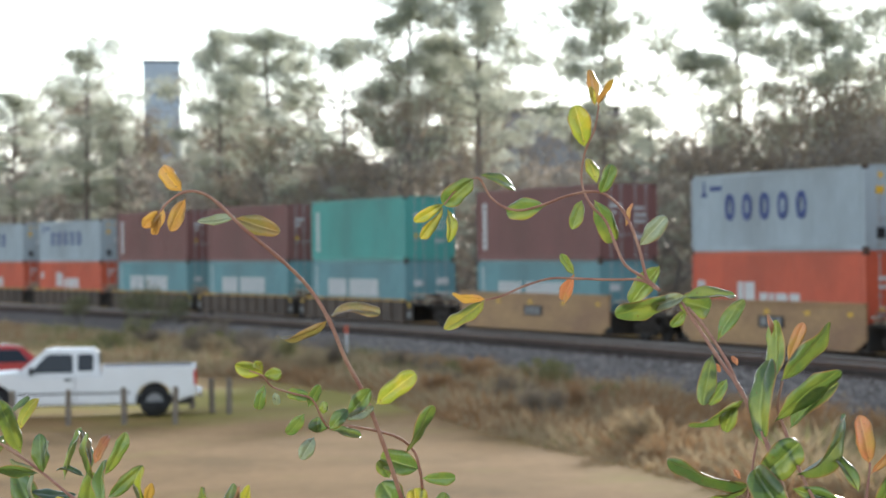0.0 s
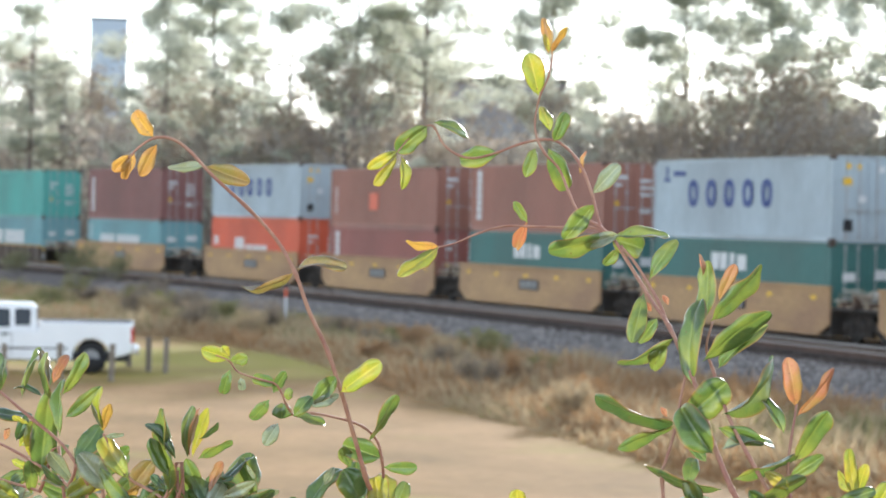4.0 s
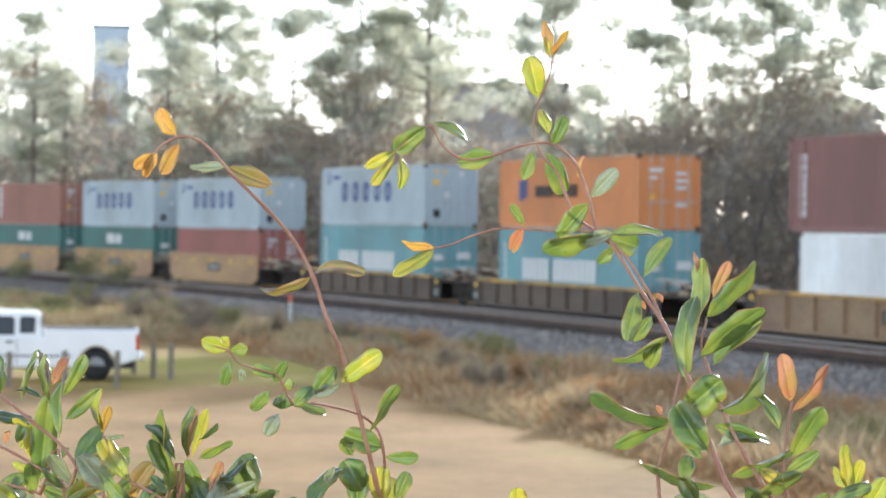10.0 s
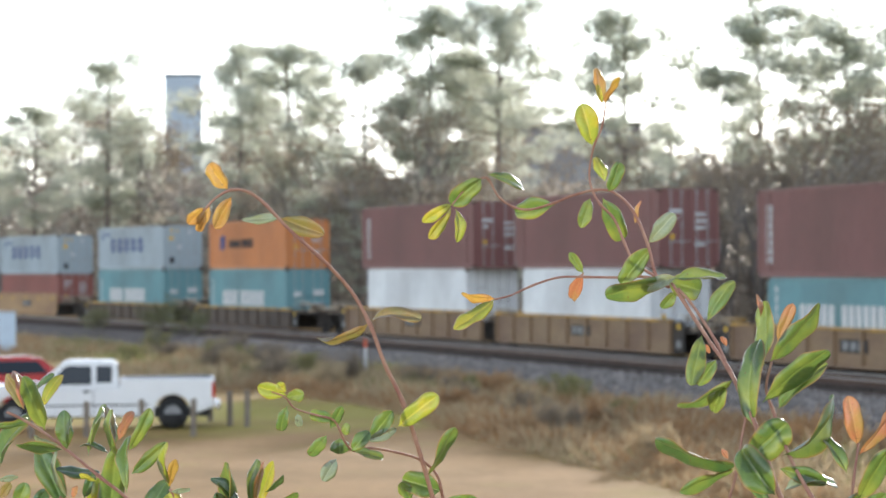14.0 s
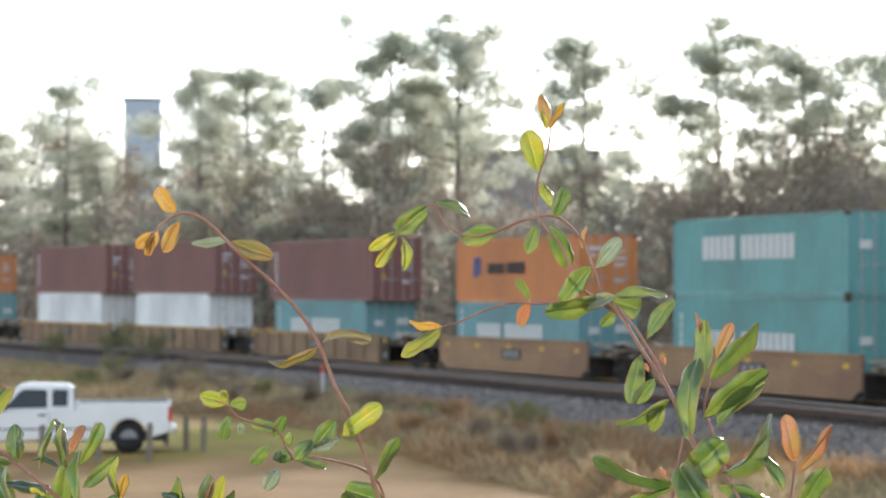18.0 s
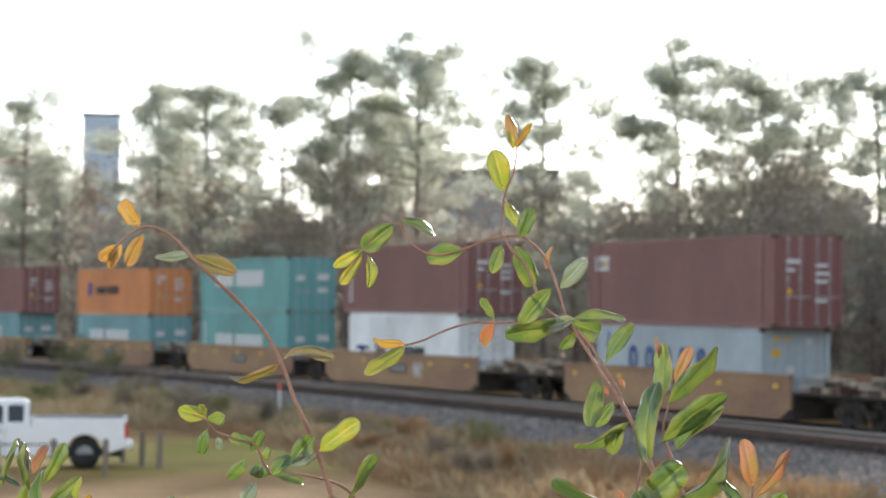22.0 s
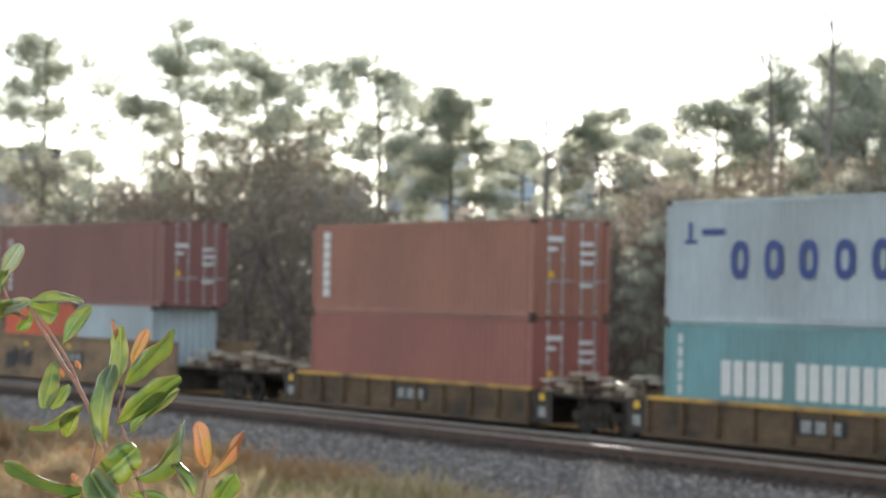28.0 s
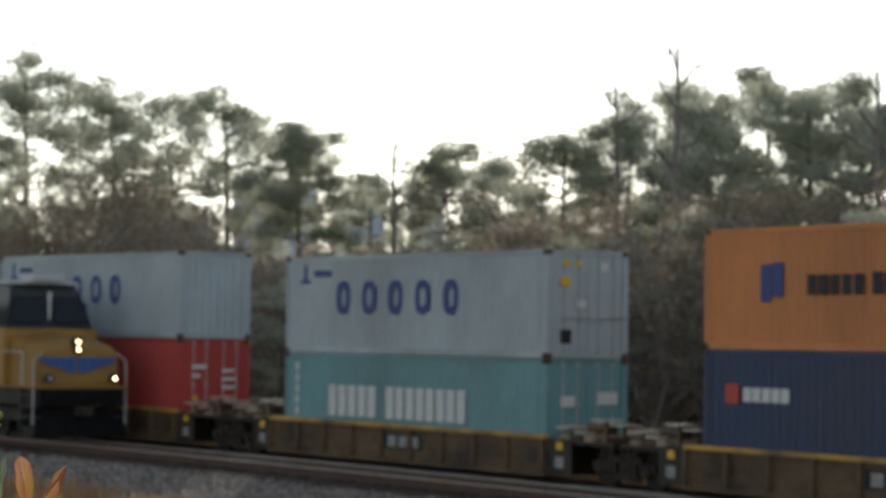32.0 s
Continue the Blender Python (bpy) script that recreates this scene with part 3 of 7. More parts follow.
def well_car(style, half, left, right, patch=True):
    """A well: sills to x = -half..half, platforms out to left and right, at z of the line."""
    car = new("well_car")
    m = WELL[style]
    top, bot, w = SILL_TOP[style], -0.06, 1.42
    ribbed = style in ("ribbed", "dark", "low")
    for sgn in (-1, 1):
        bm = bmesh.new()
        if ribbed:
            add_box(bm, -half, half, -0.03, 0.03, bot, top - 0.1)
            add_box(bm, -half, half, -0.10, 0.03, bot, bot + 0.09)
        else:
            pts = [(-half, bot + 0.35), (-half + 0.7, bot), (half - 0.7, bot), (half, bot + 0.35), (half, top - 0.06), (-half, top - 0.06)]
            f = [bm.verts.new((x, -0.035, z)) for x, z in pts]
            g = [bm.verts.new((x, 0.035, z)) for x, z in pts]
            bm.faces.new(f)
            bm.faces.new(g[::-1])
            for i in range(6):
                bm.faces.new((f[i], g[i], g[(i + 1) % 6], f[(i + 1) % 6]))
        sill = part("side_sill", bm, m, car, at=pose(0, sgn * w, 0, 0, 0, 0 if sgn < 0 else 180))
        part("top_chord", cached(("chord", style, round(half, 2)), lambda: box_mesh("top_chord", M_CHORD if ribbed else m, -half, half, -0.09, 0.06, top - 0.10, top, 0.015)), m, sill)
        if ribbed:
            n = 10
            for i in range(n):
                part("stake", cached(("stake", style), lambda: box_mesh("stake", m, -0.05, 0.05, -0.13, -0.03, bot + 0.09, top - 0.1, 0.008)), m, sill, at=pose(-half + 0.1 + i * (2 * half - 0.2) / (n - 1), 0, 0))
        elif sgn < 0:
            for i in range(5):
                part("reflector", cached("refl", lambda: box_mesh("reflector", M_YELLOWSTICK, 0, 0.32, -0.046, -0.036, 0, 0.13)), M_YELLOWSTICK, sill, at=pose(-half + 0.8 + i * (2 * half - 1.9) / 4, 0, top - 0.42))
    if patch:
        part("nameplate", cached(("plate", ribbed), lambda: box_mesh("nameplate", M_BLACK, -0.9, 0.9, -0.004 - (0.03 if ribbed else 0.035), 0, 0.28, 0.68)), M_BLACK, car, "dark plate with three pale bars", at=pose(0.3, -w - 0.012, (top - 0.92) * 0.5))
        put_bars(car, [(-0.7, 0.34, 0.36, 0.28), (-0.18, 0.34, 0.36, 0.28), (0.34, 0.34, 0.36, 0.28)], M_STENCIL, pose(0.3, -w - 0.05, (top - 0.92) * 0.5))
    part("well_floor", box_mesh("well_floor", M_DARK, -half, half, -1.38, 1.38, bot, bot + 0.1), M_DARK, car)
    for sgn, far in ((-1, left), (1, right)):
        a, b = (sgn * half, sgn * far) if sgn > 0 else (sgn * far, sgn * half)
        bm = bmesh.new()
        add_box(bm, a, b, -0.42, 0.42, 0.45, 0.72)
        add_box(bm, a, b, -1.38, 1.38, 0.72, 0.80)
        add_box(bm, sgn * half - 0.06, sgn * half + 0.06, -1.40, 1.40, 0.0, 0.72)
        part("end_platform", bm, M_DARK, car)
        if ribbed and far - half > 1.2:
            for y in (-1.41, 1.41):
                panel = part("end_panel", box_mesh("end_panel", M_DARK, *sorted((sgn * (half + 0.01), sgn * (half + 0.95))), y - 0.02, y + 0.02, 0.0, top - 0.08, 0.006), M_DARK, car, "black side panel at the end of the well")
                if y < 0:
                    part("reflector", box_mesh("reflector", M_YELLOWSTICK, sgn * (half + 0.5) - 0.12, sgn * (half + 0.5) + 0.12, y - 0.03, y - 0.021, top - 0.34, top - 0.16), M_YELLOWSTICK, panel)
                    part("stencil", box_mesh("stencil", M_STENCIL, sgn * (half + 0.5) - 0.16, sgn * (half + 0.5) + 0.16, y - 0.03, y - 0.021, 0.16, 0.42), M_STENCIL, panel)
        rr = random.Random(round(far * 100))
        span = b - a
        for i in range(4):
            u = a + span * (0.08 + 0.2 * i)
            part("deck_plate", box_mesh("deck_plate", M_RUST if i % 2 else M_DECK, u, u + span * 0.15, -1.25, 1.25, 0.80, 0.86 + 0.12 * rr.random(), 0.01), M_RUST, car)
        bm = bmesh.new()
        add_tube(bm, [(a + span * 0.2, -1.25, 0.8), (a + span * 0.2, -1.25, 1.18), (a + span * 0.8, -1.25, 1.18), (a + span * 0.8, -1.25, 0.8)], 0.022, 6)
        part("grab_rail", bm, M_DECK, car)
        for i in range(4):
            u, zz = a + span * (0.1 + 0.22 * i), 0.98 + 0.1 * ((i * 3 + round(far)) % 4)
            grate = part("walkway_grating", box_mesh("walkway_grating", M_GRATE, u, u + span * 0.2, -1.36 + 0.1 * i, -0.75 + 0.1 * i, zz, zz + 0.045, 0.006), M_GRATE, car, "steel walkway grating in a sunlit pale colour")
            part("bracket", box_mesh("bracket", M_RUST, u + span * 0.09, u + span * 0.11, -1.1 + 0.1 * i, -1.04 + 0.1 * i, 0.8, zz), M_RUST, grate)
        part("valve_box", box_mesh("valve_box", M_RUST, a + span * 0.4, a + span * 0.62, -1.0, -0.5, 0.86, 1.22, 0.02), M_RUST, car)
        for y in (-1.36, 1.36):
            bm = bmesh.new()
            for k in range(2):
                add_box(bm, sgn * (far - 0.25) - 0.18, sgn * (far - 0.25) + 0.18, y - 0.03, y + 0.03, 0.02 + 0.3 * k, 0.06 + 0.3 * k)
            for q in (-0.18, 0.15):
                add_box(bm, sgn * (far - 0.25) + q, sgn * (far - 0.25) + q + 0.03, y - 0.028, y + 0.028, 0.0, 0.78)
            part("ladder", bm, M_DARK, car)
    bogie(car, right)
    names = {"tall": "tall weathered yellow-brown well car", "low": "faded ribbed well car with a yellow chord", "smooth": "yellow smooth-sided well car", "brown": "weathered yellow-brown well car", "ribbed": "faded brown ribbed well car", "dark": "dirty brown ribbed well car"}
    return tagged(car, names[style] + " on dark bogies", "well car", "well cars of the stack train")


LETTERED = {"rings": " with five blue rings", "low_white": " with tall white lettering bars", "high_white": " with tall white lettering bars", "two_white": " with small white bars",
            "k_white": " with white lettering bars", "square_blue": " with a blue emblem and dark bars", "stripe": " with a column of white bars", "emblem": " with a small white emblem panel",
            "patch": " with an orange patch", "horizon": " with blue and black bars", "red_square": " with small red and white bars", "": ""}
L40, L45, L20 = 12.19, 13.72, 6.06
# start of each stack along the line, upper box, lower boxes, well
STACKS = [
    (-102.6, ("grey", L40, "rings"), [("orange_red", L40, "k_white")], "dark"),
    (-87.2, ("grey", L40, "rings"), [("orange_red", L40, "k_white")], "dark"),
    (-71.8, ("brown", L40, "stripe"), [("teal", L40, "low_white")], "dark"),
    (-56.1, ("brown", L40, "emblem_off"), [("teal", L40, "low_white")], "dark"),
    (-40.4, ("bright_teal", L40, "stripe"), [("teal", L40, "low_white")], "dark"),
    (-19.9, ("brown", L40, "stripe"), [("teal", L40, "low_white")], "smooth"),
    (0.2, ("grey", L40, "rings"), [("orange_red", L40, "k_white")], "smooth"),
    (16.4, ("terracotta", L40, "patch"), [("brick", L40, "stripe")], "smooth"),
    (32.1, ("terracotta", L40, "stripe"), [("green", L40, "two_white")], "smooth"),
    (48.4, ("grey", L40, "rings"), [("green", L40, "two_white")], "smooth"),
    (64.3, ("grey", L40, "rings"), [("brick", L40, "")], "smooth"),
    (84.5, ("grey", L40, "rings"), [("teal", L40, "low_white")], "dark"),
    (104.7, ("orange", L40, "square_blue"), [("teal", L40, "low_white")], "dark"),
    (127.6, ("brown", L45, "stripe"), [("white", L40, "")], "ribbed"),
    (146.0, ("brown", L45, ""), [("white", L40, "")], "ribbed"),
    (167.8, ("brown", L45, "stripe"), [("teal", L40, "low_white")], "ribbed"),
    (191.6, ("orange", L40, "square_blue"), [("teal", L40, "low_white")], "brown"),
    (211.8, ("sea_green", L40, "high_white"), [("sea_green", L40, "low_white")], "brown"),
    (230.9, ("brown", L45, "stripe"), [("white", L40, "horizon")], "brown"),
    (256.0, ("brown", L45, "emblem"), [("grey", L40, "rings")], "brown"),
    (279.3, ("red", L45, "k_white"), [("white", L20, ""), ("red", L20, "")], "tall"),
    (300.2, ("brown", L45, "stripe"), [("tank", L20, ""), ("tank", L20, "")], "tall"),
    (319.8, ("brown", L45, "stripe"), [("orange_red", L20, ""), ("grey", L20, "")], "tall"),
    (343.7, ("terracotta", L40, "stripe"), [("brick", L40, "")], "low"),
    (361.9, ("grey", L40, "rings"), [("teal", L40, "low_white")], "low"),
    (380.3, ("grey", L40, "rings"), [("red", L40, "k_white")], "low"),
    (398.6, ("grey", L40, "rings"), [("teal", L40, "low_white")], "low"),
    (416.7, ("orange", L40, "square_blue"), [("navy", L40, "red_square")], "low"),
]
M_PURPLE = mat("purple_spray_paint", (0.20, 0.16, 0.42), 0.6, 0, 0.4, 3, 20, 0)
M_SPRAY = mat("pale_spray_paint", (0.55, 0.55, 0.53), 0.6, 0, 0.4, 3, 20, 0)
GRAFFITI = {20: (3.1, 4.4, M_PURPLE), 21: (3.4, 1.3, M_SPRAY), 22: (-5.6, 2.4, M_BLACK), 18: (2.0, 0.8, M_SPRAY)}


def graffiti(car, x, w, material, seed):
    """Sprayed strokes on the near sill, as plain slanted bars."""
    rr = random.Random(seed)
    n = 7 if w < 3 else 12
    for k in range(n):
        bm = bmesh.new()
        u, lean = x + w * k / n, rr.uniform(-0.12, 0.18)
        z0, z1 = 0.25 + 0.2 * rr.random(), 0.85 + 0.25 * rr.random()
        q = [bm.verts.new(p) for p in ((u, 0, z0), (u + w / n * 0.8, 0, z0), (u + w / n * 0.9 + lean, 0, z1), (u + lean, 0, z1))]
        bm.faces.new(q)
        part("graffiti", bm, M_SPRAY if k % 3 == 1 and material != M_BLACK else material, car, at=pose(0, -1.42 - 0.041, 0))


COLOUR_WORDS = {"brick": "brick-red", "orange_red": "orange-red", "bright_teal": "bright teal", "sea_green": "sea-green", "grey": "pale blue-grey", "navy": "navy", "brown": "red-brown"}
TRAIN = []      # (thing, place along the line at the start, height)
Z_LOW = 0.10
TALL_ABOVE = {2, 3, 4, 5, 13, 14, 15, 18, 19, 20, 21, 22, 24}     # stacks whose upper or lower boxes are high cubes
TALL_BELOW = {6, 11, 12, 13, 14, 17, 18, 25, 27}
for i, (x0, up, lows, style) in enumerate(STACKS):
    prev_end = STACKS[i - 1][0] + STACKS[i - 1][1][1] if i else x0 - 3.4
    nxt = STACKS[i + 1][0] if i + 1 < len(STACKS) else x0 + up[1] + 6
    mid = x0 + up[1] / 2
    left, right = mid - (prev_end + x0) / 2, (x0 + up[1] + nxt) / 2 - mid
    half = min(6.45 if style == "low" else 6.5 if min(left, right) < 8.2 else 8.4 if up[1] > 13 else 7.4, min(left, right) - 0.6)
    car = well_car(style, half, left - 0.12, right - 0.12, patch=style != "dark")
    TRAIN.append((car, mid, 0.0))
    if i in GRAFFITI:
        graffiti(car, *GRAFFITI[i], i)
    for k in (-2, -1):
        WHEELS[k] = (WHEELS[k][0], WHEELS[k][1], mid + WHEELS[k][2])
    colour, L, mk = up
    mk = "" if mk.endswith("off") else mk
    cw = COLOUR_WORDS.get(colour, colour.replace("_", "-"))
    c = container(L, colour, mk, "ribbed" if i == 25 else "doors", cw + " steel container" + LETTERED[mk] + " on top", TALL if i in TALL_ABOVE else CH)
    TRAIN.append((c, mid, Z_LOW + 0.02 + (TALL if i in TALL_BELOW else CH)))
    for k, (colour, L, mk) in enumerate(lows):
        u = mid if len(lows) == 1 else mid + (k - 0.5) * (L20 + 0.08)
        if colour == "tank":
            TRAIN.append((tank_container(L), u, Z_LOW))
        else:
            cw = COLOUR_WORDS.get(colour, colour.replace("_", "-"))
            TRAIN.append((container(L, colour, mk, "ribbed" if i == 22 and k == 1 else "doors", cw + " steel container" + LETTERED[mk] + " in a well", TALL if i in TALL_BELOW else CH), u, Z_LOW))
# how far the train has run: seconds, metres
RUN = [(0, 0), (2, 23.36), (4, 46.64), (6.5, 75.6), (9, 104.9), (11, 128.4), (13, 152.1), (16, 187.4), (19, 223.1), (20.5, 240.95), (23, 270.9), (24.5, 289.0), (26, 306.9), (28.5, 336.4), (30, 354.2), (31.2, 368.5), (32, 378.0)]


M_WEEDR = leafy("rusty_weeds", (0.38, 0.235, 0.125), (0.31, 0.185, 0.10), (0.44, 0.27, 0.13), 0.4, 0.9, 0.12, 3, 0, 0.22, spec=0.1)


# ---- trees ----
def tuft_cloud(rng, centres, radius, count, size, flat=0.6):
    """Leaf-sized quads scattered in clumps: vertices and faces."""
    n = len(centres)
    pick = rng.integers(0, n, count)
    c = np.array(centres)[pick]
    rad = np.array(radius)[pick] if np.ndim(radius) else np.full(count, radius)
    d = rng.normal(size=(count, 3))
    d /= np.linalg.norm(d, axis=1)[:, None]
    p = c + d * (rad * rng.random(count) ** 0.45)[:, None] * np.array([1, 1, flat])
    a = rng.normal(size=(count, 3))
    a /= np.linalg.norm(a, axis=1)[:, None]
    b = np.cross(a, rng.normal(size=(count, 3)))
    b /= np.linalg.norm(b, axis=1)[:, None]
    s = size * (0.5 + rng.random(count))[:, None]
    v = np.stack([p - a * s, p + b * s * 0.35, p + a * s, p - b * s * 0.35], 1).reshape(-1, 3)
    f = np.arange(count * 4).reshape(-1, 4)
    return v, f


def make_pine(seed, height, spread=1.0, first=0.5, count=2600):
    """Bare below, then limbs that each carry a few flat, dense pads of needles with clear air between them."""
    rng = np.random.default_rng(seed)
    tree = new("pine_tree")
    bm = bmesh.new()
    r0 = height * 0.010 + 0.04
    bend = rng.normal(size=2) * height * 0.02
    line = [Vector((bend[0] * (k / 6) ** 2, bend[1] * (k / 6) ** 2, height * 0.97 * k / 6)) for k in range(7)]
    add_tube(bm, [line[0] - Vector((0, 0, 0.4))] + line[1:], [1.25 * r0 * (1 - 0.8 * k / 6) for k in range(7)], 8)
    cents, rads = [], []
    n = int(20 + rng.integers(0, 7))
    for i in range(n):
        g = (i + rng.random() * 0.8) / n
        h = first + (0.98 - first) * g
        base = Vector((bend[0] * h * h, bend[1] * h * h, height * 0.97 * h))
        reach = height * 0.22 * spread * (0.55 + 0.75 * math.sin(math.pi * min(1.0, 0.18 + 0.62 * g))) * (0.5 + 0.65 * rng.random()) * (1.0 if g < 0.75 else 0.7)
        a = i * 2.4 + rng.random()
        tip = base + Vector((math.cos(a) * reach, math.sin(a) * reach, reach * (0.05 + 0.4 * rng.random())))
        kink = base.lerp(tip, 0.5) + Vector((0, 0, -0.07 * reach))
        add_tube(bm, [base, kink, tip], [r0 * 0.32, r0 * 0.2, r0 * 0.06], 5)
        for q in range(4):
            c = base.lerp(tip, 0.45 + 0.18 * q) + Vector(rng.normal(size=3)) * height * 0.016 + Vector((0, 0, height * 0.01))
            cents.append(c)
            rads.append(height * (0.038 + 0.036 * rng.random()))
        for q in range(3):
            side = base.lerp(tip, 0.4 + 0.2 * q)
            add_tube(bm, [side, side + Vector(rng.normal(size=3)) * height * 0.04], [r0 * 0.12, r0 * 0.04], 3)
    for q in range(5):
        cents.append(Vector((bend[0], bend[1], height * (0.955 - 0.012 * q))) + Vector(rng.normal(size=3)) * height * 0.022 * spread)
        rads.append(height * (0.045 + 0.02 * rng.random()))
    part("trunk", bm, M_BARK, tree)
    v, f = tuft_cloud(rng, cents, rads, count, 0.05 + height * 0.0039, 0.6)
    raw("crown", v, f, M_NEEDLE, tree)
    return tagged(tree, "tall pine with a bare trunk and ragged dark green crown", "tree", "trees behind the railway")


def make_bare(seed, height, leaves=0):
    rng = np.random.default_rng(seed)
    tree = new("bare_tree")
    bm = bmesh.new()
    tips = []

    def grow(p, d, length, r, level):
        q = p + d * length
        m = p.lerp(q, 0.5) + Vector(rng.normal(size=3)) * length * 0.06
        add_tube(bm, [p, m, q], [r, r * 0.8, r * 0.6], 5 if level < 2 else 3)
        if level >= 4:
            tips.append(q)
            return
        for k in range(2 + (rng.random() < 0.6)):
            nd = (d + Vector(rng.normal(size=3)) * 0.42 + Vector((0, 0, 0.12))).normalized()
            grow(q if k else p.lerp(q, 0.75), nd, length * (0.62 + 0.2 * rng.random()), r * 0.55, level + 1)
    grow(Vector((0, 0, -0.3)), Vector((rng.normal() * 0.05, rng.normal() * 0.05, 1)).normalized(), height * 0.36, height * 0.011 + 0.03, 0)
    part("trunk", bm, M_BARE, tree)
    if leaves:
        v, f = tuft_cloud(rng, tips, height * 0.07, leaves, height * 0.011, 0.8)
        raw("crown", v, f, M_DRYLEAF, tree)
    return tagged(tree, "bare winter tree with grey branches" + (" and dry brown leaves" if leaves else ""), "tree", "trees behind the railway")


def make_snag(seed, height):
    """A dead trunk standing over the wood, its top broken, with a few crooked limbs."""
    rng = np.random.default_rng(seed)
    tree = new("dead_tree")
    bm = bmesh.new()
    line = [Vector((0, 0, -0.3))]
    for k in range(9):
        line.append(line[-1] + Vector((rng.normal() * height * 0.008, rng.normal() * height * 0.008, height / 9)))
    r0 = height * 0.009 + 0.06
    add_tube(bm, line, [r0 * (1.25 - 1.0 * k / 9) for k in range(10)], 8)
    part("trunk", bm, M_BARE, tree)
    for k in range(11):
        h = 4.2 + 0.42 * k
        i = min(8, int(h))
        p = line[i].lerp(line[i + 1], h - i)
        a, reach = k * 2.1 + rng.random(), height * (0.05 + 0.06 * rng.random())
        tip = p + Vector((math.cos(a) * reach, math.sin(a) * reach, reach * (0.3 + 0.8 * rng.random())))
        kink = p.lerp(tip, 0.5) + Vector(rng.normal(size=3)) * reach * 0.14
        bm = bmesh.new()
        add_tube(bm, [p, kink, tip], [r0 * 0.34, r0 * 0.24, r0 * 0.12], 5)
        for q in range(3):
            e = kink.lerp(tip, 0.3 * q + 0.2)
            add_tube(bm, [e, e + Vector(rng.normal(size=3)) * reach * 0.35], [r0 * 0.14, r0 * 0.06], 4)
        part("limb", bm, M_BARE, tree)
    return tagged(tree, "tall grey dead tree with a broken top and crooked limbs", "tree", "trees behind the railway")


def spot(az, y):
    """A place seen from the path under an azimuth (degrees from -x towards +y), that lies at y."""
    return -y / math.tan(radians(az)), y


# pines of the skyline: azimuth, depth y, elevation of the top in degrees, width, first limb
# pines past 48 degrees are out of view, added to shade the ballast
SKYLINE_AND_SHADE = [(34.6, 70, 3.6, 0.9, 0.3), (37.6, 72, 4.0, 1.0, 0.25), (40.2, 70, 4.9, 0.9, 0.3), (41.3, 74, 5.6, 1.1, 0.3), (42.1, 70, 5.4, 1.0, 0.3), (43.4, 72, 6.05, 1.0, 0.25), (45.5, 70, 5.6, 1.0, 0.3), (48.5, 68, 5.0, 1.1, 0.3), (51, 70, 5.2, 1.1, 0.3), (54, 72, 5.0, 1.1, 0.3), (58, 74, 5.0, 1.1, 0.3), (62, 76, 5.0, 1.1, 0.3),
           (10.6, 44, 3.6, 1.0, 0.4), (12.2, 47, 4.75, 0.7, 0.35), (15.2, 50, 5.0, 0.9, 0.35), (16.4, 52, 5.05, 0.8, 0.45), (18.0, 52, 4.75, 1.25, 0.3),
           (19.4, 55, 6.0, 0.85, 0.45), (21.0, 58, 6.05, 0.95, 0.55), (20.3, 62, 4.6, 1.1, 0.35), (23.8, 58, 5.75, 0.95, 0.45), (26.9, 60, 5.85, 1.05, 0.5),
           (28.9, 62, 5.5, 1.15, 0.5), (31.4, 64, 5.4, 1.1, 0.45), (33.0, 62, 4.7, 0.8, 0.6), (36.6, 66, 4.3, 0.9, 0.35), (38.9, 66, 4.7, 0.9, 0.35), (42.4, 66, 5.4, 1.0, 0.3), (44.5, 66, 5.5, 1.0, 0.4), (46.5, 66, 5.2, 1.1, 0.4)]
for i, (az, y, el, spread, first) in enumerate(SKYLINE_AND_SHADE):
    x, y = spot(az, y)
    H = math.hypot(x, y) * math.tan(radians(el)) + 3.25 - LAWN
    make_pine(100 + i, H, spread, first, 19000).location = (x, y, LAWN)
for az, y, el in ((38.7, 60, 5.2), (33.8, 66, 4.0), (30.2, 66, 3.9)):
    x, y = spot(az, y)
    H = math.hypot(x, y) * math.tan(radians(el)) + 3.25 - LAWN
    make_bare(int(az * 10), H * 0.9, 0).location = (x, y, LAWN)
for az, y, el in ((41.5, 60, 6.75), (40.3, 60, 5.85), (34.9, 60, 4.6), (46.0, 62, 6.2)):
    x, y = spot(az, y)
    make_snag(int(az * 7), math.hypot(x, y) * math.tan(radians(el)) + 3.25 - LAWN).location = (x, y, LAWN)
rng = random.Random(4)
kinds = [make_bare(200 + i, 12 + 1.2 * i, 1200 if i % 2 else 350) for i in range(6)]
pines = [make_pine(300 + i, 13 + i, 1.15, 0.25, 8000) for i in range(3)]
spots = []
for i in range(380):
    # copies past 48 degrees stand out of view too and add to that shade
    az = 9 + 56 * ((i + rng.random()) / 380)
    y = (46.8 + 4 * rng.random() if i % 5 < 2 else 50 + 38 * rng.random()) + (0 if az > 16 else 3)
    spots.append((spot(az, y), i))
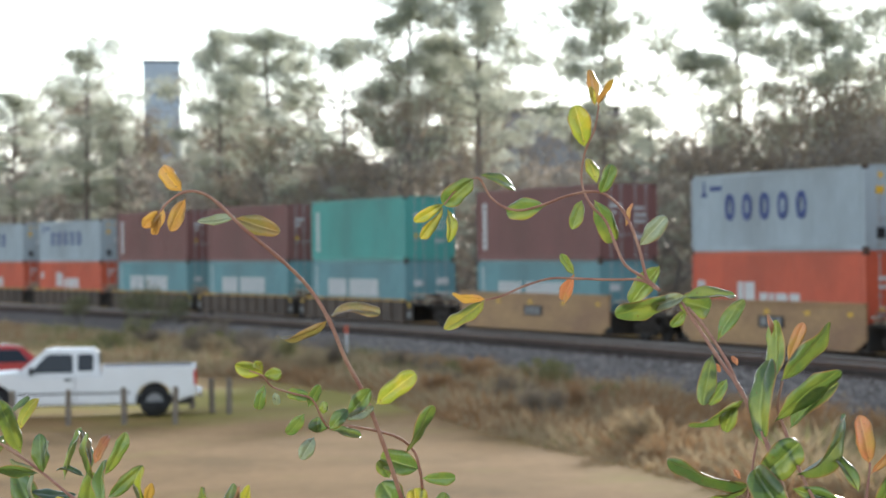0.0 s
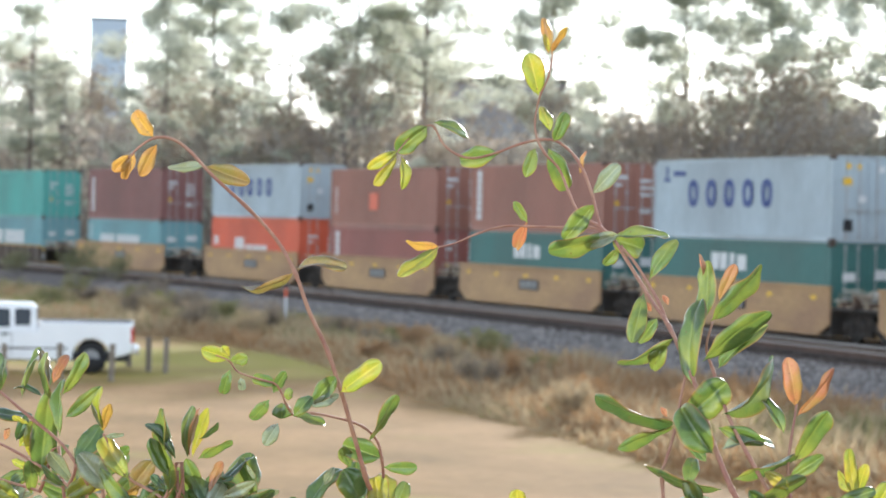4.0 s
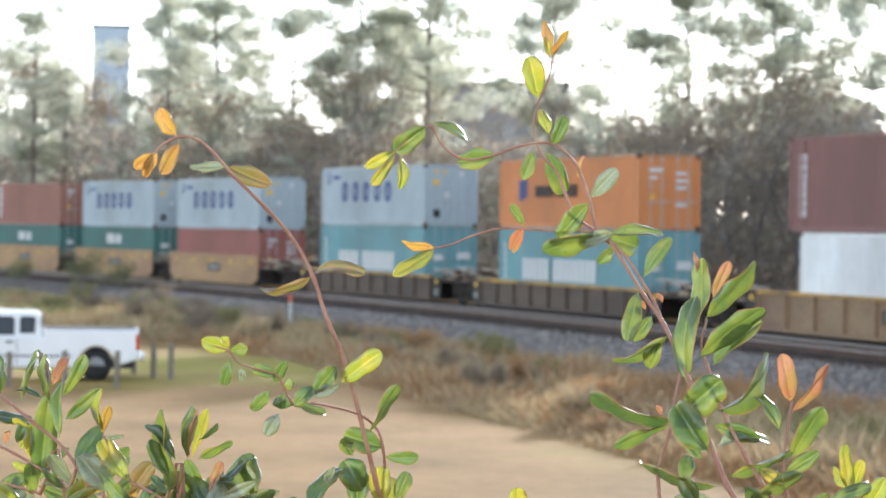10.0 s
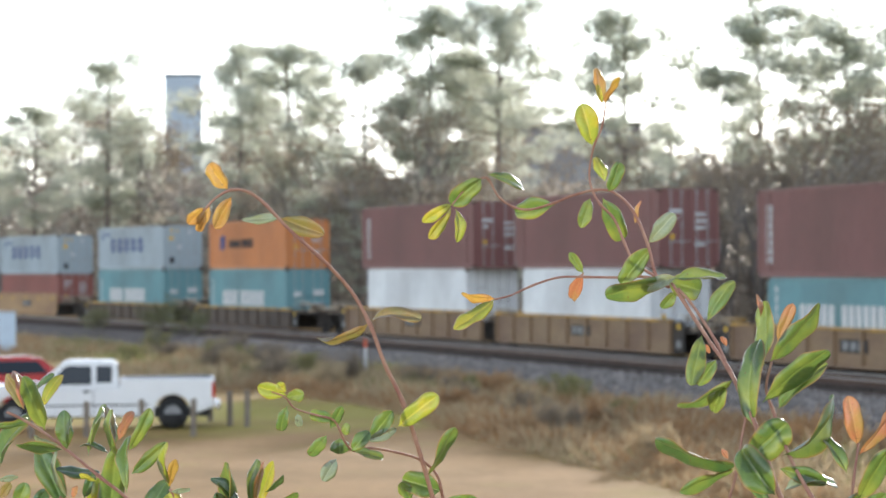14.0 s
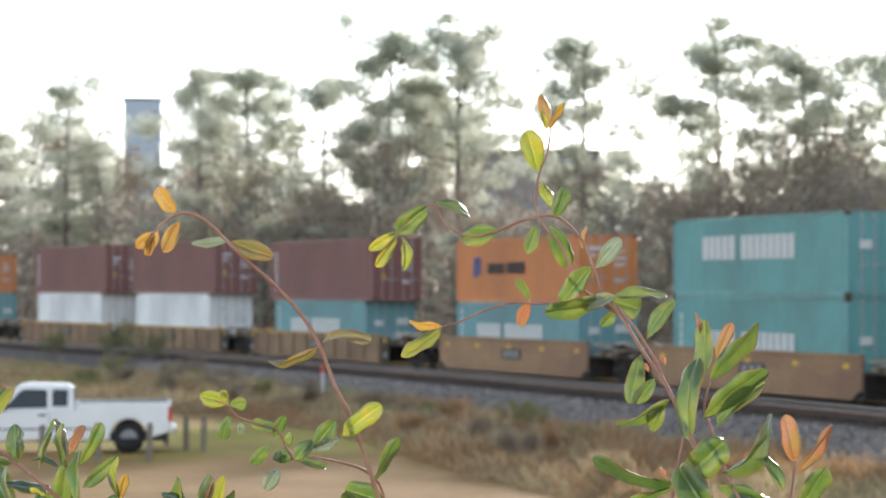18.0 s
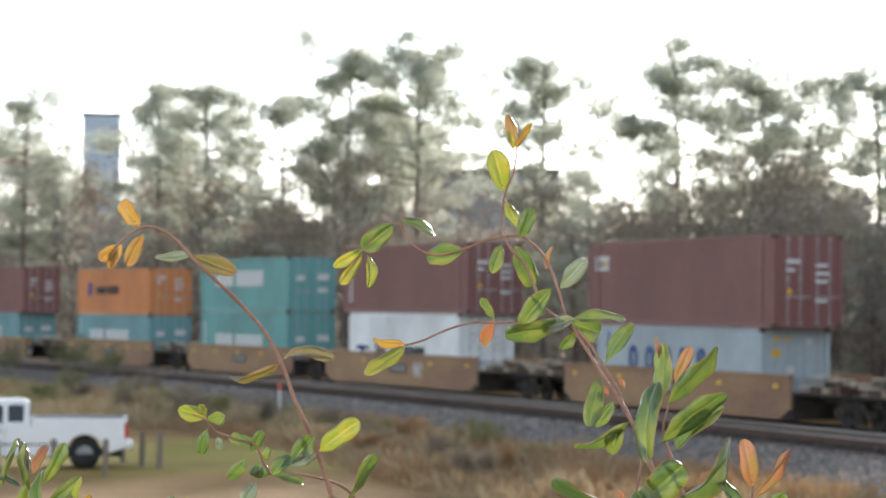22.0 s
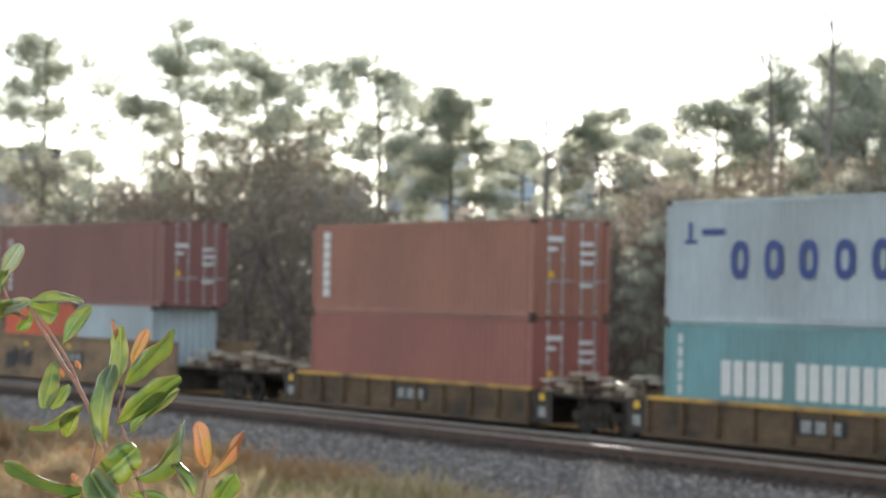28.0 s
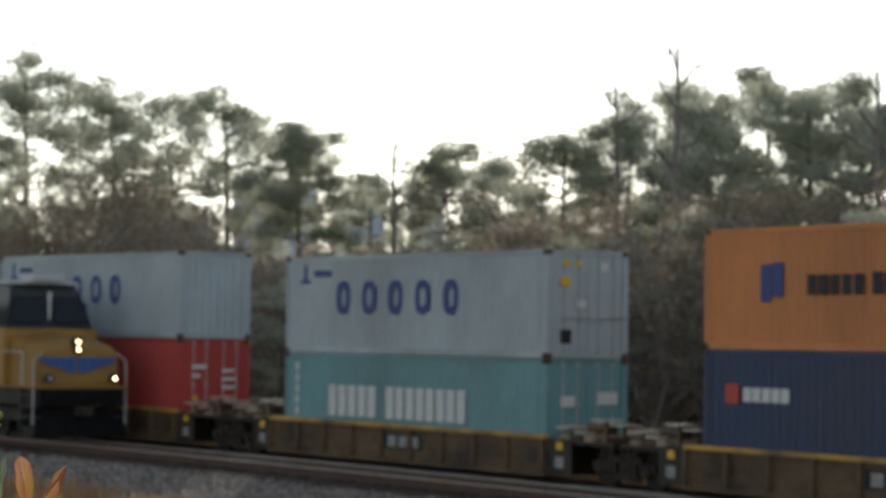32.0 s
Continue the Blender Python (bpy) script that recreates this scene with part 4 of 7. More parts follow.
for (p, i) in spots:
    src = (kinds + pines)[i % 9 if i % 9 < 6 or rng.random() < 0.5 else i % 6]
    far = math.hypot(*p)
    k = far * math.tan(radians(1.9 + 2.3 * rng.random())) / 14 + 0.15
    k = min(max(k, 0.5), 1.5)
    az = math.degrees(math.atan2(p[1], -p[0]))
    if 20.8 < az < 24.4 or 31.4 < az < 36.4:
        k = min(k, (far * math.tan(radians(1.8)) + 4) / 17)
    if i < 9:
        src = (kinds + pines)[i]
        src.matrix_basis = pose(p[0], p[1], LAWN, 0, 0, rng.random() * 360) @ Matrix.Scale(k, 4)
    else:
        c = copy_thing(src, pose(p[0], p[1], LAWN, 0, 0, rng.random() * 360))
        c.scale = (k, k, k)
# undergrowth: one mass of twigs and dry leaves
rg = np.random.default_rng(9)
N = 200000
az = np.radians(8 + 60 * rg.random(N))
yy = 49.5 + 34 * rg.random(N) ** 1.2
xx = -yy / np.tan(az)
rise = np.interp(np.degrees(az), [8, 18, 20.6, 21.2, 24.0, 24.6, 27, 30.8, 31.4, 36.4, 37.2, 45, 65], [1.75, 1.95, 1.95, 1.6, 1.6, 2.0, 2.1, 2.1, 1.7, 1.7, 2.1, 2.2, 2.3])
top = np.hypot(xx, yy) * np.tan(np.radians(rise * (1 + 0.5 * np.array([noise.noise((a * 22, 0, 0)) + 0.6 * noise.noise((a * 75, 2, 0)) for a in az])))) + 3.25
zz = LAWN + (top - LAWN) * rg.random(N) ** 1.15
cen = np.stack([xx, yy, zz], 1)
v, f = tuft_cloud(rg, cen, 0.6, N, 0.28, 1.0)
quads = v.reshape(-1, 4, 3)
middle = quads.mean(1, keepdims=True)
grow = np.where(np.arctan2(middle[..., 1], -middle[..., 0]) < math.radians(19), 1.9, 1.0)     # broader scraps where the wood is farthest off
v = (middle + (quads - middle) * grow[..., None]).reshape(-1, 3)
tagged(raw("thicket", v, f, M_BRUSH), "dense brown winter thicket behind the tracks", "undergrowth", kind="stuff")
# dry weeds between lawn and ballast, and all over the rough ground beyond the parked cars
N = 170000
wx = np.where(rg.random(N) < 0.62, -108 + 88 * rg.random(N), -190 + 112 * rg.random(N))
strip = np.interp(wx, [-100, -82, -71, -55, -42, -20], [22, 22.2, 22.6, 20.6, 19.4, 17])
edge = np.where(wx < -86, 6.0, np.where(wx < -80.5, 12 + 10 * (wx + 86) / 5.5, strip))
far_edge = np.interp(wx, [-190, -150, -110, -75, -50, -20], [20, 25.5, 29.5, 30.2, 28.6, 27.3])
wy = edge + (far_edge - edge) * rg.random(N)
clump = np.array([noise.noise((a * 0.45, b * 0.6, 3)) * 0.6 + noise.noise((a * 1.7, b * 1.7, 5)) * 0.4 for a, b in zip(wx, wy)])
hgt = (0.25 + 0.6 * rg.random(N)) * np.clip(0.75 + 1.1 * clump, 0.2, 1.6)
hgt *= np.clip((wy - edge) / 1.4 + 0.2, 0.2, 1) * np.clip((far_edge - wy) / 2.0 + 0.3, 0.25, 1)
lean = rg.normal(size=(N, 2)) * 0.65
wid = 0.007 + 0.010 * rg.random(N)
ang = rg.random(N) * math.pi
base = np.stack([wx, wy, np.full(N, LAWN - 0.06)], 1)
sd = np.stack([np.cos(ang) * wid, np.sin(ang) * wid, np.zeros(N)], 1)
tip = base + np.stack([lean[:, 0] * hgt, lean[:, 1] * hgt, hgt], 1)
midp = base + (tip - base) * 0.6 + sd * 0.2
v = np.stack([base - sd, base + sd, midp + sd * 1.8, tip, midp - sd * 1.8], 1)
tint = np.array([noise.noise((a * 0.11 + 7, b * 0.25, 9)) for a, b in zip(wx, wy)]) + 0.16 * rg.normal(size=N) - np.interp(wx, [-90, -70, -45], [0.0, 0.06, 0.12])
for nm, sel, mm, lb in (("dry_weeds", np.abs(tint) < 0.22, M_WEED, "tall dry tan weeds along the railway"), ("green_weeds", tint >= 0.22, M_WEEDG, "olive green weeds among the dry grass"), ("rusty_weeds", tint <= -0.22, M_WEEDR, "rusty orange dead weeds along the railway")):
    q = v[sel].reshape(-1, 3)
    tagged(raw(nm, q, np.arange(len(q)).reshape(-1, 5), mm), lb, "weeds", kind="stuff")
pick = rg.integers(0, N, 90000)
cen = base[pick] + (tip[pick] - base[pick]) * (0.35 + 0.6 * rg.random(90000))[:, None]
q, f = tuft_cloud(rg, cen, 0.07, 90000, 0.045, 0.9)
tagged(raw("seed_heads", q, f, M_WEED), "dry seed heads and leaf scraps in the weeds", "weeds", kind="stuff")
# loose stones over the near shoulder of the ballast
N = 26000
ss = -45 + 92 * rg.random(N)
dd = -7.0 + 5.2 * rg.random(N)
a = ss / RAD
sx, sy = -80 + (MID_B + dd) * np.sin(a), YC + (MID_B + dd) * np.cos(a)
sz = np.interp(dd, [-7.2, -2.4, 1.7], [LAWN - 0.1, -0.36, -0.31])
r = 0.025 + 0.035 * rg.random(N)
oct_v = np.array([(1, 0, 0), (-1, 0, 0), (0, 1, 0), (0, -1, 0), (0, 0, 1), (0, 0, -1)], float)
vv = np.stack([sx, sy, sz], 1)[:, None, :] + oct_v[None] * r[:, None, None] * (0.6 + 0.7 * rg.random((N, 6, 1)))
ff = np.array([(0, 2, 4), (2, 1, 4), (1, 3, 4), (3, 0, 4), (2, 0, 5), (1, 2, 5), (3, 1, 5), (0, 3, 5)])
ff = (ff[None] + 6 * np.arange(N)[:, None, None]).reshape(-1, 3)
tagged(raw("ballast_stones", vv.reshape(-1, 3), ff, M_STONE), "grey crushed ballast stones", "gravel", kind="stuff")


# ---- far buildings ----
def tower(az, el, width_deg, dist, name, label, mm, floors, depth=1.0, pm=None):
    pm = pm or M_PANE
    x, y = -dist * math.cos(radians(az)), dist * math.sin(radians(az))
    H = dist * math.tan(radians(el)) + 3.25 - LAWN
    W = dist * math.tan(radians(width_deg))
    b = new(name)
    b.matrix_basis = pose(x, y, LAWN, 0, 0, -az - 90 + 180)
    part("wall", box_mesh("wall", mm, -W / 2, W / 2, -W * depth / 2, W * depth / 2, -0.5, H), mm, b)
    part("roof", box_mesh("roof", M_DARK, -W / 2 - 0.3, W / 2 + 0.3, -W * depth / 2 - 0.3, W * depth / 2 + 0.3, H, H + 0.6), M_DARK, b)
    cols = 6
    pane = box_mesh("window", pm, -W / cols * 0.33, W / cols * 0.33, -0.1, 0.1, 0, H / floors * 0.55)
    for k in range(floors):
        for c in range(cols):
            for sgn in (-1, 1):
                part("window", pane, pm, b, at=pose(-W / 2 + W * (c + 0.5) / cols, sgn * (W * depth / 2 + 0.06), H * (k + 0.3) / floors))
    return tagged(b, label, "building")


M_PANE = glass("window_glass", (0.34, 0.43, 0.54), 0.3)
M_TOWER = mat("pale_tower", (0.38, 0.47, 0.56), 0.5, 0, 0.1, 0.05, 1, 0)
M_SLAB = mat("dark_facade", (0.22, 0.215, 0.22), 0.7, 0, 0.1, 0.05, 1, 0)
tower(13.92, 4.2, 0.82, 700, "tower_block", "pale blue-grey high-rise tower beyond the trees", M_TOWER, 14)
tower(22.6, 3.0, 3.1, 330, "office_building", "dark flat-roofed building behind bare trees", M_SLAB, 5, 0.4, glass("dark_window_glass", (0.16, 0.165, 0.18), 0.25))
tower(32.4, 3.3, 1.9, 420, "office_building", "blue-grey building behind bare trees", M_TOWER, 6, 0.5)
tower(34.3, 2.95, 1.15, 430, "office_building", "blue-grey building behind bare trees", M_TOWER, 6, 0.5)
tower(35.8, 3.3, 0.8, 420, "office_building", "blue-grey building behind bare trees", M_TOWER, 6, 0.5)



# ---- honeysuckle in front of the path ----
def leaf_mat(name, col, col2, through_col, through_patch, rough=0.3, share=0.42):
    """Waxy leaf: pale midrib, fine side veins, yellowing patches, a thin reddish rim. u runs along the blade, v across it."""
    m = leafy(name, col, col2, through_col, share, rough, 45, 420, 0.22, spec=0.75)
    n, l = m.node_tree.nodes, m.node_tree.links
    b, t = n["Principled BSDF"], n["Translucent BSDF"]
    b.inputs["Coat Weight"].default_value, b.inputs["Coat Roughness"].default_value = 0.7, 0.26
    uv, sep = n.new("ShaderNodeUVMap"), n.new("ShaderNodeSeparateXYZ")
    l.new(uv.outputs[0], sep.inputs[0])

    def math_node(op, a, c=None, d=None):
        k = n.new("ShaderNodeMath")
        k.operation = op
        for idx, q in enumerate((a, c, d)):
            if q is None:
                continue
            if isinstance(q, (int, float)):
                k.inputs[idx].default_value = q
            else:
                l.new(q, k.inputs[idx])
        return k.outputs[0]

    def band(x, a, c, hi, lo):
        k = n.new("ShaderNodeMapRange")
        k.inputs[1].default_value, k.inputs[2].default_value, k.inputs[3].default_value, k.inputs[4].default_value = a, c, hi, lo
        l.new(x, k.inputs[0])
        return k.outputs[0]

    def blend(f, a, c):
        k = n.new("ShaderNodeMix")
        k.data_type = "RGBA"
        l.new(f, k.inputs[0])
        for idx, q in ((6, a), (7, c)):
            if isinstance(q, tuple):
                k.inputs[idx].default_value = (*q, 1)
            else:
                l.new(q, k.inputs[idx])
        return k.outputs[2]

    across = math_node("ABSOLUTE", math_node("MULTIPLY_ADD", sep.outputs[1], 2.0, -1.0))
    rib = band(across, 0.03, 0.10, 0.6, 0.0)
    vein = band(math_node("PINGPONG", math_node("MULTIPLY_ADD", across, -0.16, sep.outputs[0]), 0.055), 0.0, 0.013, 0.28, 0.0)
    lines = math_node("MAXIMUM", rib, vein)
    rim = band(across, 0.86, 0.97, 0.0, 0.75)
    tc, nz, ob = n.new("ShaderNodeTexCoord"), n.new("ShaderNodeTexNoise"), n.new("ShaderNodeObjectInfo")
    nz.noise_dimensions = "4D"
    nz.inputs["Scale"].default_value, nz.inputs["Detail"].default_value = 38, 3
    l.new(tc.outputs["Object"], nz.inputs["Vector"])
    l.new(math_node("MULTIPLY", ob.outputs["Random"], 40.0), nz.inputs["W"])
    patch = band(nz.outputs[0], 0.44, 0.66, 0.0, 1.0)
    spot = n.new("ShaderNodeTexNoise")
    spot.inputs["Scale"].default_value = 260
    l.new(tc.outputs["Object"], spot.inputs["Vector"])
    speck = band(spot.outputs[0], 0.68, 0.74, 0.0, 0.7)
    old = b.inputs["Base Color"].links[0].from_socket
    c = blend(patch, old, tuple(0.6 * q for q in through_patch))
    c = blend(lines, c, (min(1, col[0] * 1.7 + 0.05), min(1, col[1] * 1.4 + 0.06), col[2] * 1.6 + 0.03))
    c = blend(rim, c, (0.22, 0.12, 0.05))
    l.new(blend(speck, c, (0.10, 0.06, 0.025)), b.inputs["Base Color"])
    c = blend(patch, through_col, through_patch)
    c = blend(rib, c, tuple(min(1, 1.15 * q) for q in through_patch))
    c = blend(rim, c, (0.40, 0.22, 0.06))
    l.new(blend(speck, c, (0.16, 0.09, 0.03)), t.inputs[0])
    return m


LEAF = {"g": leaf_mat("green_leaf", (0.045, 0.10, 0.032), (0.06, 0.12, 0.036), (0.15, 0.24, 0.04), (0.28, 0.34, 0.05), share=0.36),
        "d": leaf_mat("dark_leaf", (0.032, 0.075, 0.034), (0.045, 0.095, 0.04), (0.08, 0.16, 0.03), (0.15, 0.23, 0.035), share=0.28),
        # sky sheen on blades is put into this colour, along with pale backs
        "p": leaf_mat("pale_back_and_sheen_leaf", (0.20, 0.25, 0.18), (0.27, 0.31, 0.24), (0.24, 0.30, 0.14), (0.30, 0.34, 0.15), share=0.28, rough=0.28),
        "y": leaf_mat("yellow_leaf", (0.20, 0.24, 0.035), (0.13, 0.20, 0.035), (0.34, 0.38, 0.035), (0.55, 0.45, 0.04), share=0.42),
        "o": leaf_mat("orange_leaf", (0.36, 0.2, 0.05), (0.28, 0.21, 0.05), (0.56, 0.28, 0.06), (0.55, 0.38, 0.05), share=0.42),
        "b": leaf_mat("olive_brown_leaf", (0.15, 0.14, 0.05), (0.19, 0.13, 0.05), (0.24, 0.22, 0.05), (0.32, 0.21, 0.06), share=0.34),
        "r": leaf_mat("reddish_young_leaf", (0.26, 0.11, 0.06), (0.18, 0.13, 0.055), (0.52, 0.19, 0.08), (0.40, 0.26, 0.07), share=0.42)}
M_STEM = mat("reddish_stem", (0.32, 0.145, 0.105), 0.72, 0, 0.25, 40, 300, 0.2, (0.44, 0.25, 0.17))
PLANT = pose(-2.2312, 0.8848, 3.2149, 0, 0, 68.337)      # a plane across the view, 2.4 m from the path: x to the right, z up
PLANT_FLOOR = -1.50


def leaf_mesh(rng, length, width, name, material):
    """An oval blade on a short stalk: folded along the midrib, edges rolled under, wavy, arched along its length."""
    nl, nw = 19, 11
    fold = rng.uniform(0.45, 1.05)
    rolls = [rng.uniform(1.6, 3.6), rng.uniform(1.6, 3.6)]
    curl, twist = rng.uniform(-1.0, 0.6), rng.uniform(-0.6, 0.6)
    wide, ph = rng.uniform(-0.08, 0.1), rng.uniform(0, 6.28)
    blunt = rng.uniform(0.38, 0.56)
    peak = (0.55 + wide) / (0.55 + wide + blunt)
    peak = peak ** (0.55 + wide) * (1 - peak) ** blunt
    verts, faces, uvs = [], [], []
    px = pz = 0.0
    last = 0.0
    for i in range(nl):
        t = (1 - math.cos(math.pi * i / (nl - 1))) / 2
        ang = curl * (t - 0.3)
        px, pz, last = px + (t - last) * length * math.cos(ang), pz + (t - last) * length * math.sin(ang), t
        b = max(0.0, (t - 0.05) / 0.95)
        half = max(0.0007, width / 2 * b ** (0.55 + wide) * (1 - t) ** blunt / peak)
        half *= 1 + 0.05 * math.sin(11 * t + ph) * (t > 0.05)
        a = twist * (t - 0.4)
        for j in range(nw):
            q = (j / (nw - 1)) * 2 - 1
            steps = 6
            y = z = reach = 0.0
            roll = rolls[q > 0] * (0.75 + 0.35 * math.sin(7 * t + ph * (1 + (q > 0))))
            for k in range(steps):
                u = abs(q) * (k + 0.5) / steps
                phi = fold - roll * u * u
                y += math.cos(phi) * abs(q) / steps
                z += math.sin(phi) * abs(q) / steps
                phi = fold - roll * ((k + 0.5) / steps) ** 2
                reach += math.cos(phi) / steps
            k = half / max(0.72, reach)
            y, z = k * y * (1 if q > 0 else -1), k * z + 0.02 * width * math.sin(16 * t + 4 * q + ph) * (t > 0.05)
            z2 = y * math.sin(a) + z * math.cos(a)
            verts.append((px - z2 * math.sin(ang), y * math.cos(a) - z * math.sin(a), pz + z2 * math.cos(ang)))
            uvs.append((t, j / (nw - 1)))
    for i in range(nl - 1):
        for j in range(nw - 1):
            faces.append((i * nw + j, (i + 1) * nw + j, (i + 1) * nw + j + 1, i * nw + j + 1))
    me = bpy.data.meshes.new(name)
    me.from_pydata(verts, [], faces)
    layer = me.uv_layers.new(name="blade")
    layer.data.foreach_set("uv", [c for f in faces for v in f for c in uvs[v]])
    me.materials.append(material)
    me.polygons.foreach_set("use_smooth", [True] * len(me.polygons))
    return me


def sway_depth(x, z):
    """How far the bush reaches back or forward at a place of its plane."""
    return 0.085 * math.sin(11 * x + 1.3) + 0.06 * math.sin(9 * z + 4 * x)


def in_depth(x, z, extra=0.0):
    d = sway_depth(x, z) + extra
    k = 1 + d / 2.4
    return Vector((x * k, d, z * k))


def put_leaf(thing, rng, spec, origin):
    bx, bz, tx, tz, w, kind = spec
    dx, dz = (tx - bx) / 100, (tz - bz) / 100
    seen = math.hypot(dx, dz)
    tilt = rng.uniform(-0.45, 0.45)                     # towards or away from the path
    length = 1.04 * seen / math.cos(tilt)
    width = max(1.06 * w / 100, length * rng.uniform(0.32, 0.42))
    lie = math.acos(min(1.0, max(0.34, 1.04 * w / 100 / width))) * rng.choice((-1, 1))     # a narrow blade is a broad one turned about its own length
    ax = Vector((dx / seen * math.cos(tilt), math.sin(tilt), dz / seen * math.cos(tilt)))
    side = Vector((-dz / seen, 0, dx / seen))
    side = (side - ax * side.dot(ax)).normalized()
    up = ax.cross(side)
    side, up = side * math.cos(lie) + up * math.sin(lie), up * math.cos(lie) - side * math.sin(lie)
    m = Matrix((ax, side, up)).transposed().to_4x4()
    m.translation = in_depth(bx / 100, bz / 100, rng.uniform(-0.015, 0.015)) - Vector((origin[0], 0, origin[1]))
    words = {"g": "glossy green leaf", "d": "dark green leaf", "p": "curled leaf, pale back and sky sheen in its colour", "y": "yellow-green leaf", "o": "orange young leaf", "b": "olive-brown leaf", "r": "reddish young leaf"}
    ob = part("leaf", leaf_mesh(rng, length, width, "leaf", LEAF[kind]), None, thing, words[kind], at=m)
    return ob


def put_stem(thing, line, r0, r1, origin, wave=0.003):
    """A smooth stem through (x, z) in centimetres."""
    pts = [in_depth(x / 100, z / 100) - Vector((origin[0], 0, origin[1])) for x, z in line]
    out = []
    for i in range(len(pts) - 1):
        p0, p1, p2, p3 = pts[max(i - 1, 0)], pts[i], pts[i + 1], pts[min(i + 2, len(pts) - 1)]
        for k in range(4):
            t = k / 4
            q = 0.5 * ((2 * p1) + (p2 - p0) * t + (2 * p0 - 5 * p1 + 4 * p2 - p3) * t * t + (3 * p1 - p0 - 3 * p2 + p3) * t ** 3)
            q.y += wave * math.sin(len(out) * 0.5)
            out.append(q)
    out.append(pts[-1])
    bm = bmesh.new()
    n = len(out) - 1
    add_tube(bm, out, [0.8 * (r0 + (r1 - r0) * i / n) * (1.25 if i % 8 == 4 else 1) for i in range(n + 1)], 8)
    return part("stem", bm, M_STEM, thing, smooth=True)


RIGHT_LEAVES_0 = [(9.5, 19.2, 9.5, 22.8, 1.07, "o"), (9.8, 19.2, 11.1, 21.9, 0.75, "o"), (9.6, 19.4, 9.2, 21.1, 0.64, "y"), (8.4, 15.3, 7.7, 19.3, 2.13, "y"), (9.4, 11.9, 8.7, 14.6, 1.28, "y"), (9.7, 11.0, 11.0, 13.6, 1.39, "g"), (7.9, 10.3, 6.9, 7.6, 1.39, "g"), (9.1, 10.3, 11.0, 6.1, 2.13, "g"), (12.0, 7.8, 12.7, 9.9, 0.53, "r"), (13.2, 5.9, 15.7, 8.5, 1.71, "p"), (4.5, 9.9, 0.6, 9.5, 2.13, "g"), (-1.5, 13.1, 2.3, 11.9, 1.28, "g"), (-2.2, 12.8, -5.2, 10.5, 2.13, "g"), (-5.1, 10.6, -8.0, 9.1, 1.17, "y"), (-5.2, 10.3, -7.4, 7.5, 1.07, "y"), (-4.8, 10.1, -4.3, 7.0, 0.85, "y"), (-1.6, 1.5, -4.8, 1.8, 0.91, "o"), (-1.6, 1.4, -5.4, -1.3, 1.44, "y")]
RIGHT_LEAVES_1 = [(6.9, 3.4, 5.7, 5.4, 0.96, "g"), (6.9, 3.4, 5.5, 0.7, 1.28, "r"), (12.9, 5.1, 10.1, 1.7, 1.92, "g"), (14.9, 2.1, 8.7, 0.7, 1.92, "g"), (15.3, 2.3, 12.1, 1.3, 1.39, "p"), (14.5, 1.8, 17.8, 1.1, 2.45, "g"), (15.2, 2.2, 20.0, 2.1, 1.28, "g"), (15.2, 0.9, 13.9, -0.6, 1.17, "g"), (18.2, -1.8, 20.5, 2.3, 1.49, "g"), (17.7, -3.1, 16.6, -7.5, 1.71, "g"), (19.0, -5.4, 17.4, -7.7, 1.39, "g"), (20.6, -7.2, 15.9, -10.1, 1.07, "g"), (19.7, -7.6, 18.7, -10.2, 1.60, "g"), (20.0, -4.1, 19.6, -3.2, 0.53, "r"), (18.4, -4.8, 18.1, -4.0, 0.48, "r"), (22.4, -11.4, 22.2, -3.6, 2.24, "g"), (23.5, -5.9, 24.3, -0.3, 1.60, "g"), (23.2, -1.3, 23.2, 0.8, 0.48, "r")]
RIGHT_LEAVES_2 = [(24.8, -3.6, 26.3, -0.3, 1.33, "r"), (24.1, -5.5, 28.8, -0.5, 1.81, "g"), (23.4, -9.3, 28.8, -4.2, 2.13, "g"), (24.9, -9.9, 29.1, -5.8, 1.60, "g"), (22.0, -14.5, 25.4, -11.4, 3.31, "g"), (24.5, -17.9, 21.4, -13.9, 2.88, "g"), (21.1, -15.2, 13.8, -13.4, 1.44, "d"), (20.8, -15.5, 15.7, -17.1, 0.91, "g"), (20.1, -14.6, 19.6, -13.8, 0.53, "r"), (25.3, -14.2, 31.4, -10.0, 1.81, "g"), (32.2, -13.3, 31.5, -9.0, 1.81, "r"), (32.4, -14.2, 35.7, -10.0, 1.39, "r"), (31.2, -15.9, 29.4, -12.4, 1.28, "g"), (32.3, -18.4, 34.7, -13.7, 2.13, "g"), (25.0, -15.5, 29.1, -16.6, 1.60, "g"), (25.4, -17.5, 30.2, -16.5, 1.17, "p"), (26.5, -20.3, 32.2, -17.8, 1.44, "g"), (31.8, -20.1, 34.7, -18.1, 1.44, "g")]
RIGHT_LEAVES_3 = [(25.4, -21.3, 18.5, -20.4, 1.28, "d"), (29.4, -19.5, 31.4, -20.7, 1.28, "y"), (28.0, -22.5, 33.2, -20.5, 1.49, "g"), (22.2, -21.1, 22.8, -18.4, 1.49, "g"), (23.5, -22.9, 22.1, -20.7, 1.60, "g"), (23.9, -18.7, 22.5, -17.1, 1.07, "g"), (24.8, -22.4, 21.6, -22.6, 1.17, "p"), (29.6, -22.8, 28.0, -21.3, 1.39, "g")]
